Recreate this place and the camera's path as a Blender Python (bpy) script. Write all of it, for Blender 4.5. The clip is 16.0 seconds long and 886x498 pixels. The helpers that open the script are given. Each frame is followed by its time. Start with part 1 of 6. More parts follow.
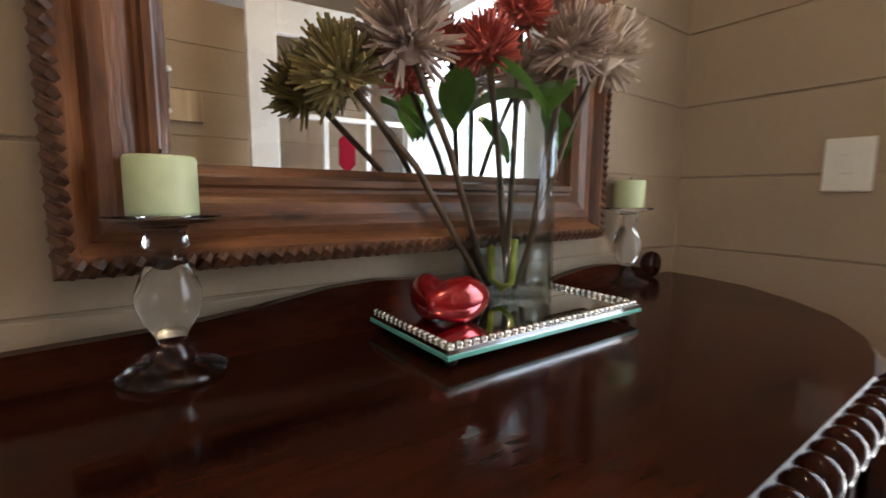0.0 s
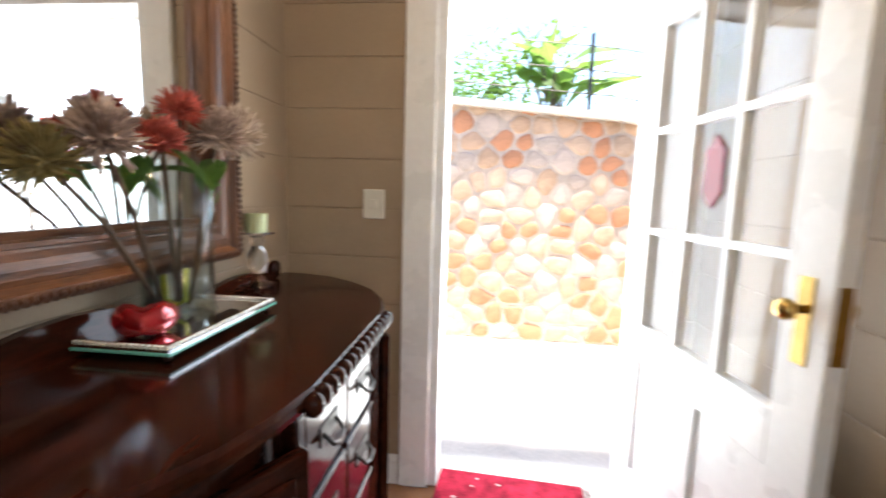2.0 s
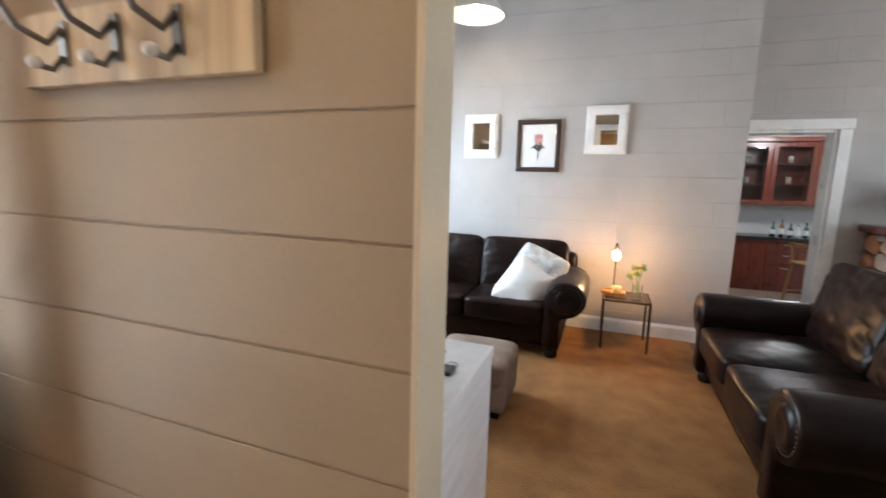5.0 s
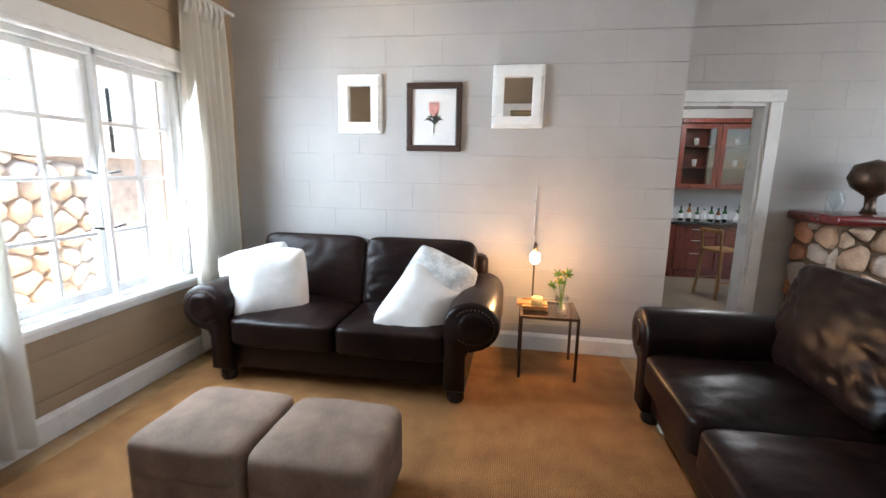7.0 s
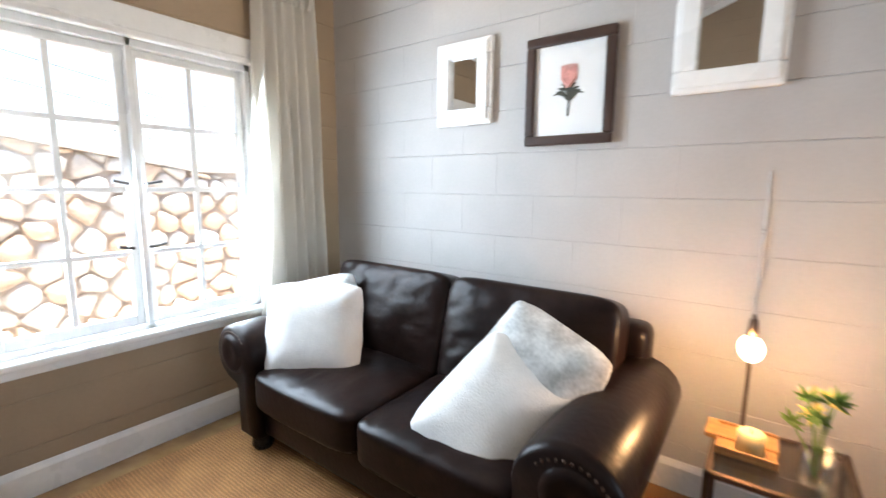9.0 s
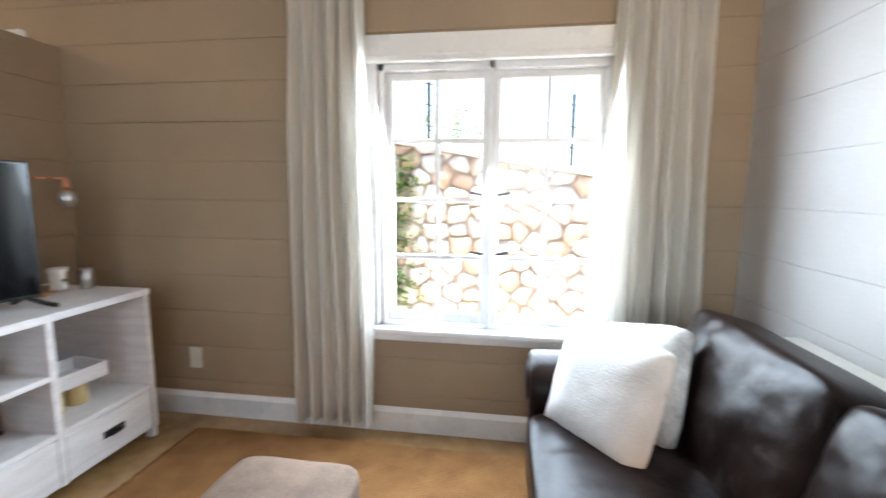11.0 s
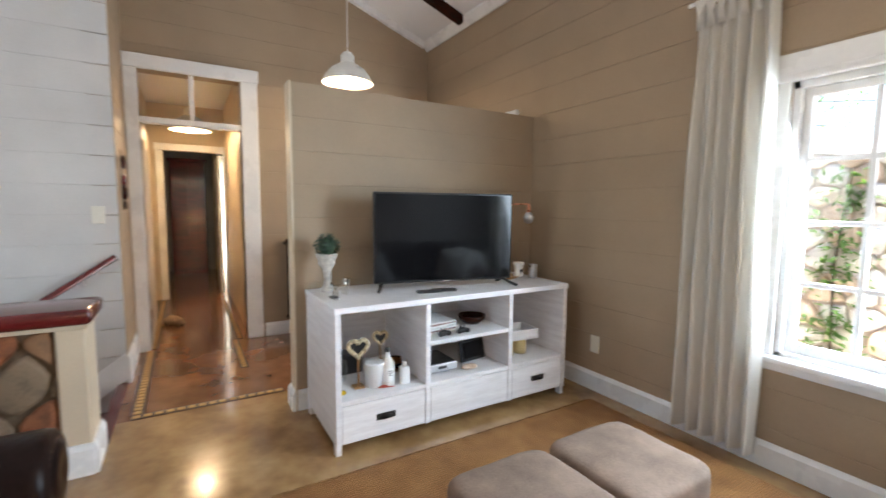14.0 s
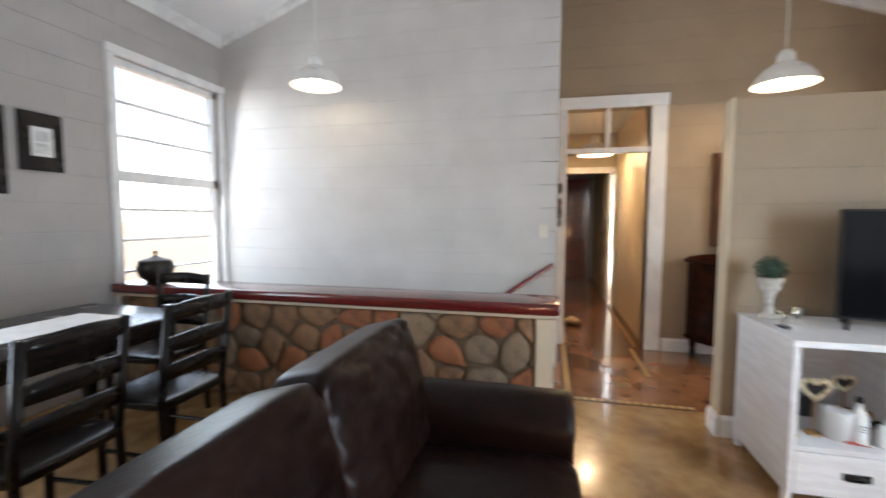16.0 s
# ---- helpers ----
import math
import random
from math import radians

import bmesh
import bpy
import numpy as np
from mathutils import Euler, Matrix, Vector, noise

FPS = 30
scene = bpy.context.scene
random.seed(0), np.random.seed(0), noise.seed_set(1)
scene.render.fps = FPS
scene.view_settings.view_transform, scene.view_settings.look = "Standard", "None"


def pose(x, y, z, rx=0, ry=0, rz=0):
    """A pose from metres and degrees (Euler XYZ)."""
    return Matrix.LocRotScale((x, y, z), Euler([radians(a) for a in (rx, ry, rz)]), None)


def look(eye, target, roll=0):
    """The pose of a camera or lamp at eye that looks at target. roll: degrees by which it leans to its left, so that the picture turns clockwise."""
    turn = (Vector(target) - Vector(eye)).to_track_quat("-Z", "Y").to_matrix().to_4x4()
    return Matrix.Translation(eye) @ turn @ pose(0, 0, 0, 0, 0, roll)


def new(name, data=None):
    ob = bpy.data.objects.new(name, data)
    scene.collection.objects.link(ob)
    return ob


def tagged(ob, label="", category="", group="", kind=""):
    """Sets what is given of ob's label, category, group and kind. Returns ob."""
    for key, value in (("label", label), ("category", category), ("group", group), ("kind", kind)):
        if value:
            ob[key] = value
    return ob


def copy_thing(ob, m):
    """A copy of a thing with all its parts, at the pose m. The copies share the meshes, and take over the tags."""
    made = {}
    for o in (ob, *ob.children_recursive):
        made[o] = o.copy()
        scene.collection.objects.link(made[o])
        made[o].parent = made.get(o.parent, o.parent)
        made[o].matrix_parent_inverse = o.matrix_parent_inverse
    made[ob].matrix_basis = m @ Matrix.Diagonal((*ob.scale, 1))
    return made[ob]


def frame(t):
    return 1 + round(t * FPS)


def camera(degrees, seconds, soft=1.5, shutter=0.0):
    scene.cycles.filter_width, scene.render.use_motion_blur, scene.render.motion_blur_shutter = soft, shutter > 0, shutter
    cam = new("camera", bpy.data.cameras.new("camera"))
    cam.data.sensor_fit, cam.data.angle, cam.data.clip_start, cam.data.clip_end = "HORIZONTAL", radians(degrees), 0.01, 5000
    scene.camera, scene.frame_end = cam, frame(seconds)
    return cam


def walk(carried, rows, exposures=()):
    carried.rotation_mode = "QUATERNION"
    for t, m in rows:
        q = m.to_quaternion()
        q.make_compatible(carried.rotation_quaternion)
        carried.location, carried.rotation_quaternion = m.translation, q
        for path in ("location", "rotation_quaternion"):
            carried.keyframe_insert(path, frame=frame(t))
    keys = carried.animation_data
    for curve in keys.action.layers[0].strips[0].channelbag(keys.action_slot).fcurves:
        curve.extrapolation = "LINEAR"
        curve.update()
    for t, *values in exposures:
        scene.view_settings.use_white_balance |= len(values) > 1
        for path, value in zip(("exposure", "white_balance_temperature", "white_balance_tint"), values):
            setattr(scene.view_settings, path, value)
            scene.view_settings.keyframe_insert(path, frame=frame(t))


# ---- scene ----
cam = camera(90.8, 16.0, 1.5, 0.5)
PATH = [
    (0, (-1.125, -1.331, 1.143), (-2.739, -0.176, 0.901), 0.5),
    (0.5, (-1.109, -1.408, 1.152), (-2.503, 0.011, 0.942), 0.5),
    (1, (-1.066, -1.51, 1.18), (-2.175, 0.14, 0.964), 0.4),
    (1.5, (-1.005, -1.637, 1.219), (-1.715, 0.218, 0.989), 1.0),
    (2, (-0.942, -1.771, 1.266), (-1.14, 0.204, 1.02), 1.7),
    (2.5, (-0.922, -1.835, 1.28), (-0.571, 0.116, 1.013), 0.8),
    (3, (-0.952, -1.913, 1.3), (-0.062, -0.143, 1.027), 0.9),
    (3.5, (-0.915, -2.01, 1.311), (0.343, -0.483, 1.018), 0.8),
    (4, (-0.875, -2.076, 1.32), (0.668, -0.849, 0.984), 0.4),
    (4.5, (-0.775, -2.116, 1.31), (0.948, -1.157, 0.977), 1.9),
    (5, (-0.702, -2.141, 1.295), (1.156, -1.463, 0.998), 1.6),
    (5.2, (-0.633, -2.147, 1.301), (1.24, -1.538, 0.953), 1.5),
    (7.3, (0.485, -2.117, 1.284), (2.432, -1.811, 0.942), 1.2),
    (7.5, (0.606, -2.171, 1.285), (2.539, -1.788, 0.944), 1.0),
    (8, (0.89, -2.258, 1.255), (2.777, -1.671, 0.945), 0.6),
    (8.2, (1.001, -2.267, 1.246), (2.861, -1.597, 0.946), 0.4),
    (10.3, (2.288, -2.185, 1.234), (2.728, -0.251, 0.977), 0.7),
    (10.5, (2.349, -2.152, 1.229), (2.559, -0.178, 0.983), 0.6),
    (11, (2.39, -2.125, 1.25), (2.108, -0.162, 0.994), 0.5),
    (11.5, (2.487, -2.087, 1.272), (1.693, -0.27, 1.01), 0.4),
    (12, (2.623, -2.096, 1.203), (1.458, -0.479, 1.028), 0.1),
    (12.5, (2.623, -2.114, 1.217), (1.289, -0.634, 1.041), 0.6),
    (13, (2.665, -2.231, 1.235), (1.22, -0.861, 1.053), 0.7),
    (13.5, (2.695, -2.35, 1.253), (1.123, -1.127, 1.064), 0.6),
    (14, (2.727, -2.445, 1.265), (1.013, -1.432, 1.08), 0.5),
    (14.5, (2.758, -2.557, 1.277), (0.912, -1.808, 1.095), 0.5),
    (15, (2.823, -2.692, 1.284), (0.873, -2.285, 1.112), 0.1),
    (15.5, (2.917, -2.848, 1.292), (0.922, -2.845, 1.143), -0.1),
    (16, (2.884, -2.908, 1.307), (0.944, -3.376, 1.167), 0.2),
]
EXPOSURES = [(0.0, 2.0), (0.5, 2.2), (1.0, 2.28), (2.5, 2.36), (4.0, 2.36), (5.0, 2.34), (7.5, 2.3), (11.0, 2.48), (14.0, 2.48), (16.0, 2.4)]
walk(cam, [(t, look(eye, target, roll)) for t, eye, target, roll in PATH], EXPOSURES)

# ---- world, sun, daylight through the openings and added fill lamps ----
world = bpy.data.worlds.new("world")
scene.world = world
world.use_nodes = True
sky = world.node_tree.nodes.new("ShaderNodeTexSky")
sky.sky_type, sky.sun_disc = "NISHITA", False
sky.sun_elevation, sky.sun_rotation = radians(83), radians(151)
world.node_tree.links.new(sky.outputs[0], world.node_tree.nodes["Background"].inputs[0])
world.node_tree.nodes["Background"].inputs[1].default_value = 0.15


def lamp(name, kind, energy, m, color=(1, 1, 1), **more):
    data = bpy.data.lights.new(name, kind)
    data.energy, data.color = energy * (1.0 if kind == "SUN" else 0.72), color
    if kind == "AREA":
        data.shape, data.size, data.size_y = "RECTANGLE", more["w"], more["h"]
    elif kind == "SUN":
        data.angle = more["angle"]
    else:
        data.shadow_soft_size = more["r"]
    ob = new(name, data)
    ob.matrix_world = m
    return ob


lamp("sun", "SUN", 5.0, look((0.5, -0.9, 9), (0, 0, 0)), (1, 0.96, 0.9), angle=radians(4))
DAY = (0.86, 0.93, 1.0)
lamp("window_daylight", "AREA", 31, look((2.31, 0.035, 1.22), (2.1, -3, 0.6)), (0.70, 0.85, 1.0), w=1.1, h=1.3)
lamp("doorway_daylight", "AREA", 10, look((-0.74, 0.2, 1.05), (-0.74, -3, 0.8)), DAY, w=0.8, h=1.9)
lamp("stair_window_daylight", "AREA", 5.5, look((-0.42, -6.12, 1.6), (-0.7, -3, 1.0)), DAY, w=1.1, h=1.9)
# Added fill from the south side, where no source is known.
lamp("dining_daylight", "AREA", 12, look((2.6, -6.1, 1.5), (2.6, -3, 1.2)), DAY, w=1.6, h=1.7)

# Fill added in a door opening to brighten the passage end; bedroom window unseen.
lamp("bedroom_daylight", "AREA", 12, look((-4.65, -1.86, 1.1), (-4.65, -3, 1.0)), DAY, w=0.6, h=1.7)

# ---- materials ----
def mat(name, color, rough=0.5, metal=0.0, var=0.12, scale=6.0, grain=60.0, bump=0.1, stretch=(1, 1, 1), dark=None, coat=0.0, piece=0.0, spec=0.5, built=False):
    """A surface with variation at two scales: broad blotches and fine grain, and a fine relief."""
    m = bpy.data.materials.new(name)
    m.use_nodes = True
    nt, b = m.node_tree, m.node_tree.nodes["Principled BSDF"]
    n, l = nt.nodes.new, nt.links.new
    co, mp = n("ShaderNodeTexCoord"), n("ShaderNodeMapping")
    mp.inputs["Scale"].default_value = stretch
    if built:
        # one texture across a whole wall, not anew on every block
        l(n("ShaderNodeNewGeometry").outputs["Position"], mp.inputs[0])
    else:
        l(co.outputs["Object"], mp.inputs[0])
    big, fine = n("ShaderNodeTexNoise"), n("ShaderNodeTexNoise")
    big.inputs["Scale"].default_value, fine.inputs["Scale"].default_value = scale, grain
    big.inputs["Detail"].default_value, fine.inputs["Detail"].default_value = 5, 3
    l(mp.outputs[0], big.inputs["Vector"]), l(mp.outputs[0], fine.inputs["Vector"])
    mix = n("ShaderNodeMix")
    mix.data_type = "RGBA"
    low = dark or tuple(c * (1 - 2.2 * var) for c in color)
    high = tuple(min(1, c * (1 + var)) for c in color)
    mix.inputs[6].default_value, mix.inputs[7].default_value = (*low, 1), (*high, 1)
    add = n("ShaderNodeMath")
    add.operation = "MULTIPLY_ADD"
    l(fine.outputs["Fac"], add.inputs[0])
    add.inputs[1].default_value = 0.45
    l(big.outputs["Fac"], add.inputs[2])
    ramp = n("ShaderNodeMapRange")
    ramp.inputs["From Min"].default_value, ramp.inputs["From Max"].default_value = 0.45, 1.0
    l(add.outputs[0], ramp.inputs["Value"])
    fac = ramp.outputs[0]
    if piece:
        info, ad2 = n("ShaderNodeObjectInfo"), n("ShaderNodeMath")
        ad2.operation = "MULTIPLY_ADD"
        l(info.outputs["Random"], ad2.inputs[0])
        ad2.inputs[1].default_value = piece
        l(fac, ad2.inputs[2])
        fac = ad2.outputs[0]
    l(fac, mix.inputs[0])
    l(mix.outputs[2], b.inputs["Base Color"])
    rr = n("ShaderNodeMapRange")
    rr.inputs["To Min"].default_value, rr.inputs["To Max"].default_value = max(0, rough - 0.08), min(1, rough + 0.08)
    l(big.outputs["Fac"], rr.inputs["Value"])
    if rough > 0.05:
        l(rr.outputs[0], b.inputs["Roughness"])
    else:
        b.inputs["Roughness"].default_value = rough
    b.inputs["Metallic"].default_value = metal
    b.inputs["Coat Weight"].default_value = coat
    b.inputs["Coat Roughness"].default_value = 0.08
    b.inputs["Specular IOR Level"].default_value = spec
    if bump:
        bp = n("ShaderNodeBump")
        bp.inputs["Strength"].default_value, bp.inputs["Distance"].default_value = bump, 0.01
        l(add.outputs[0], bp.inputs["Height"])
        l(bp.outputs[0], b.inputs["Normal"])
    return m


def glow(name, color, strength):
    m = bpy.data.materials.new(name)
    m.use_nodes = True
    b = m.node_tree.nodes["Principled BSDF"]
    b.inputs["Base Color"].default_value = b.inputs["Emission Color"].default_value = (*color, 1)
    b.inputs["Emission Strength"].default_value = strength
    return m


def clear(name, tint=(1, 1, 1), gloss=0.12):
    """A thin pane: see-through, with a faint sharp reflection that grows at grazing angles."""
    m = bpy.data.materials.new(name)
    m.use_nodes = True
    nt = m.node_tree
    n, l = nt.nodes.new, nt.links.new
    tr, gl, mx, fr = n("ShaderNodeBsdfTransparent"), n("ShaderNodeBsdfGlossy"), n("ShaderNodeMixShader"), n("ShaderNodeLayerWeight")
    tr.inputs[0].default_value = (*tint, 1)
    gl.inputs["Roughness"].default_value = 0.02
    fr.inputs[0].default_value = 0.5
    pw, ad = n("ShaderNodeMath"), n("ShaderNodeMath")
    pw.operation, ad.operation = "POWER", "MULTIPLY_ADD"
    pw.inputs[1].default_value, ad.inputs[1].default_value, ad.inputs[2].default_value = 4, 3.5 * gloss, 0.25 * gloss
    l(fr.outputs["Facing"], pw.inputs[0]), l(pw.outputs[0], ad.inputs[0])
    l(ad.outputs[0], mx.inputs[0]), l(tr.outputs[0], mx.inputs[1]), l(gl.outputs[0], mx.inputs[2])
    l(mx.outputs[0], nt.nodes["Material Output"].inputs[0])
    return m


def solid_glass(name, tint=(1, 1, 1), ior=1.45):
    m = bpy.data.materials.new(name)
    m.use_nodes = True
    b = m.node_tree.nodes["Principled BSDF"]
    b.inputs["Base Color"].default_value = (*tint, 1)
    b.inputs["Transmission Weight"].default_value, b.inputs["Roughness"].default_value, b.inputs["IOR"].default_value = 1, 0.02, ior
    return m


TAUPE = mat("taupe_paint", (0.345, 0.255, 0.168), 0.6, var=0.05, scale=3, grain=90, bump=0.12, piece=0.012, built=True)
GREIGE = mat("greige_paint", (0.44, 0.42, 0.405), 0.62, var=0.05, scale=3, grain=90, bump=0.12, piece=0.012, built=True)
PALE = mat("pale_paint", (0.58, 0.565, 0.545), 0.62, var=0.05, scale=3, grain=90, bump=0.12, built=True)
CREAM = mat("cream_paint", (0.62, 0.52, 0.38), 0.45, var=0.05, scale=3, grain=90, bump=0.1)
WHITE = mat("white_gloss_paint", (0.80, 0.80, 0.79), 0.28, var=0.03, scale=5, grain=40, bump=0.06)
CEIL = mat("white_ceiling_board", (0.78, 0.78, 0.78), 0.7, var=0.03, scale=2, grain=60, bump=0.05)
SCREED = mat("ochre_polished_screed", (0.36, 0.225, 0.10), 0.22, var=0.22, scale=3.2, grain=11, bump=0.04, dark=(0.19, 0.095, 0.035), coat=0.35)
REDSCREED = mat("red_brown_polished_screed", (0.26, 0.115, 0.05), 0.2, var=0.2, scale=2.5, grain=9, bump=0.04, dark=(0.13, 0.05, 0.02), coat=0.4)
JUTE = mat("woven_jute", (0.42, 0.205, 0.076), 0.8, var=0.12, scale=7, grain=150, bump=0.3, dark=(0.27, 0.122, 0.042), spec=0.2)
LEATHER = mat("dark_brown_leather", (0.014, 0.0066, 0.0052), 0.33, var=0.3, scale=4, grain=45, bump=0.22, dark=(0.004, 0.002, 0.0018), spec=0.15)
WHITEFAB = mat("white_fleece", (0.80, 0.79, 0.77), 0.95, var=0.06, scale=9, grain=190, bump=0.7, spec=0.1)
GREYFAB = mat("pale_printed_cotton", (0.66, 0.67, 0.66), 0.9, var=0.22, scale=14, grain=80, bump=0.2, spec=0.1)
CURTAIN = mat("white_cotton_curtain", (0.90, 0.885, 0.85), 0.9, var=0.03, scale=6, grain=220, bump=0.15, spec=0.1)
SUEDE = mat("taupe_suede", (0.235, 0.165, 0.125), 0.85, var=0.2, scale=7, grain=120, bump=0.2, spec=0.15)
LIMED = mat("whitewashed_wood", (0.80, 0.79, 0.79), 0.45, var=0.05, scale=4, grain=24, bump=0.1, stretch=(1, 1, 9), dark=(0.66, 0.635, 0.635))
MAHOG = mat("dark_mahogany", (0.036, 0.0085, 0.004), 0.11, var=0.35, scale=3, grain=22, bump=0.03, stretch=(5, 1, 5), dark=(0.006, 0.002, 0.0014), spec=0.15)
REDWOOD = mat("red_mahogany_varnish", (0.13, 0.013, 0.012), 0.18, var=0.25, scale=3, grain=20, bump=0.04, stretch=(6, 1, 6), coat=0.5)
KITWOOD = mat("cherry_cabinet_wood", (0.15, 0.028, 0.014), 0.3, var=0.25, scale=3, grain=18, bump=0.05, stretch=(6, 6, 1))
PINE = mat("worn_stained_pine", (0.19, 0.072, 0.027), 0.45, var=0.3, scale=5, grain=26, bump=0.3, stretch=(6, 1, 6), dark=(0.035, 0.012, 0.005))
PINEUP = mat("worn_stained_pine_upright", (0.19, 0.072, 0.027), 0.42, var=0.3, scale=5, grain=26, bump=0.3, stretch=(6, 6, 1), dark=(0.045, 0.016, 0.007))
CARVED = mat("dark_carved_edge", (0.10, 0.04, 0.018), 0.4, var=0.3, scale=20, grain=60, bump=0.3, dark=(0.03, 0.012, 0.006))
OAK = mat("honey_oak", (0.33, 0.17, 0.06), 0.45, var=0.2, scale=4, grain=30, bump=0.1, stretch=(6, 6, 1))
BOARD = mat("streaked_pale_wood", (0.56, 0.43, 0.27), 0.55, var=0.3, scale=9, grain=14, bump=0.1, stretch=(1, 2.2, 0.12), dark=(0.27, 0.18, 0.10))
BLACK = mat("black_plastic", (0.012, 0.012, 0.013), 0.35, var=0.1, bump=0.02)
BLACKWOOD = mat("black_painted_wood", (0.014, 0.011, 0.010), 0.25, var=0.2, bump=0.05, spec=0.3)
SCREEN = mat("tv_screen", (0.006, 0.006, 0.007), 0.09, var=0.02, bump=0, spec=0.25)
IRON = mat("dark_iron", (0.05, 0.045, 0.042), 0.45, 0.8, var=0.2, scale=20, bump=0.1)
BRONZE = mat("brown_metal", (0.10, 0.065, 0.045), 0.4, 0.7, var=0.2, scale=20, bump=0.1)
PEWTER = mat("dull_pewter", (0.22, 0.20, 0.18), 0.4, 0.85, var=0.2, scale=20, bump=0.1)
COPPER = mat("copper_pipe", (0.72, 0.33, 0.20), 0.28, 1.0, var=0.1, scale=15, bump=0.02)
BRASS = mat("brass", (0.62, 0.42, 0.14), 0.25, 1.0, var=0.12, scale=15, bump=0.02)
STEEL = mat("brushed_steel", (0.55, 0.55, 0.55), 0.3, 1.0, var=0.08, scale=15, bump=0.02)
SILVER = mat("silver_beads", (0.75, 0.72, 0.66), 0.15, 1.0, var=0.08, scale=40, bump=0.02)
ENAMEL = mat("white_enamel", (0.76, 0.75, 0.72), 0.3, var=0.04, scale=9, bump=0.03)
CERAMIC = mat("white_ceramic", (0.72, 0.70, 0.66), 0.3, var=0.08, scale=12, bump=0.05)
STONEWHITE = mat("aged_white_plaster", (0.55, 0.52, 0.47), 0.8, var=0.25, scale=20, bump=0.3)
CANDLE = mat("pale_green_wax", (0.56, 0.62, 0.36), 0.45, var=0.06, scale=12, grain=60, bump=0.04)
YELLOWWAX = mat("cream_wax", (0.66, 0.52, 0.25), 0.5, var=0.08, scale=12, bump=0.04)
REDGLASS = mat("red_mirrored_glass", (0.42, 0.006, 0.012), 0.08, 0.55, var=0.1, scale=30, bump=0.02, coat=1.0)
REDPANE = clear("red_stained_glass", (0.35, 0.01, 0.03), 0.12)
MIRROR = mat("mirror_silver", (0.86, 0.87, 0.87), 0.01, 1.0, var=0.0, bump=0)
GLASS = clear("window_glass")
VASEGLASS = clear("vase_glass", (0.93, 0.96, 0.96), 0.14)
CABGLASS = clear("cabinet_glass", (0.8, 0.8, 0.8), 0.15)
CRYSTAL = solid_glass("clear_crystal")
WATER = solid_glass("vase_water", (0.97, 0.98, 0.9), 1.33)
GREENEDGE = mat("green_glass_edge", (0.16, 0.52, 0.42), 0.1, var=0.1, bump=0, coat=0.8)
STEM = mat("brown_stem", (0.12, 0.07, 0.035), 0.7, var=0.3, scale=30)
YSTEM = mat("yellow_green_stem", (0.45, 0.46, 0.04), 0.5, var=0.2, scale=30)
PETALDRY = mat("dried_protea_petals", (0.42, 0.31, 0.24), 0.9, var=0.35, scale=25, dark=(0.16, 0.10, 0.085))
PETALPALE = mat("pale_protea_petals", (0.56, 0.45, 0.34), 0.9, var=0.3, scale=25, dark=(0.27, 0.18, 0.13))
PETALOLIVE = mat("olive_protea_petals", (0.26, 0.20, 0.07), 0.9, var=0.35, scale=25, dark=(0.08, 0.055, 0.02))
PETALRED = mat("red_protea_petals", (0.50, 0.09, 0.06), 0.7, var=0.3, scale=25)
LEAF = mat("leaf_green", (0.075, 0.15, 0.035), 0.5, var=0.4, scale=8, bump=0.1, piece=0.4)
LEAFBRIGHT = mat("sunlit_leaf", (0.13, 0.24, 0.05), 0.5, var=0.4, scale=4, bump=0.1)
BARK = mat("bark", (0.10, 0.075, 0.05), 0.9, var=0.3, scale=12, bump=0.5)
MORTAR = mat("grey_mortar", (0.56, 0.47, 0.40), 0.95, var=0.15, scale=12, grain=90, bump=0.5)
DARKMORTAR = mat("brown_mortar", (0.15, 0.10, 0.06), 0.95, var=0.15, scale=12, grain=90, bump=0.5)
STONES = [mat("stone_ochre", (0.46, 0.31, 0.21), 0.9, var=0.22, scale=7, grain=60, bump=0.5, piece=0.4),
          mat("stone_orange", (0.47, 0.22, 0.12), 0.9, var=0.22, scale=7, grain=60, bump=0.5, piece=0.4),
          mat("stone_grey", (0.48, 0.39, 0.33), 0.9, var=0.2, scale=7, grain=60, bump=0.5, piece=0.4),
          mat("stone_buff", (0.50, 0.36, 0.26), 0.9, var=0.2, scale=7, grain=60, bump=0.5, piece=0.4)]
PALESTONES = [mat("pale_buff_stone", (0.62, 0.55, 0.47), 0.9, var=0.15, scale=7, grain=60, bump=0.5, piece=0.3),
              mat("pale_grey_stone", (0.62, 0.58, 0.54), 0.9, var=0.15, scale=7, grain=60, bump=0.5, piece=0.3),
              mat("pale_orange_stone", (0.58, 0.44, 0.33), 0.9, var=0.18, scale=7, grain=60, bump=0.5, piece=0.3)]
INSTONES = [mat("brown_stone", (0.20, 0.105, 0.05), 0.8, var=0.3, scale=9, grain=60, bump=0.5, piece=0.5, dark=(0.07, 0.035, 0.02)),
            mat("rust_stone", (0.24, 0.085, 0.035), 0.8, var=0.3, scale=9, grain=60, bump=0.5, piece=0.5, dark=(0.08, 0.03, 0.015)),
            mat("dull_brown_stone", (0.19, 0.13, 0.08), 0.8, var=0.3, scale=9, grain=60, bump=0.5, piece=0.5)]
PAVING = mat("pale_concrete_paving", (0.55, 0.51, 0.45), 0.85, var=0.12, scale=3, grain=50, bump=0.3)
EARTH = mat("garden_earth", (0.16, 0.11, 0.06), 0.95, var=0.3, scale=2, grain=30, bump=0.6)
REDRUG = mat("red_woven_rug", (0.36, 0.018, 0.04), 0.95, var=0.35, scale=16, grain=120, bump=0.4, spec=0.1)
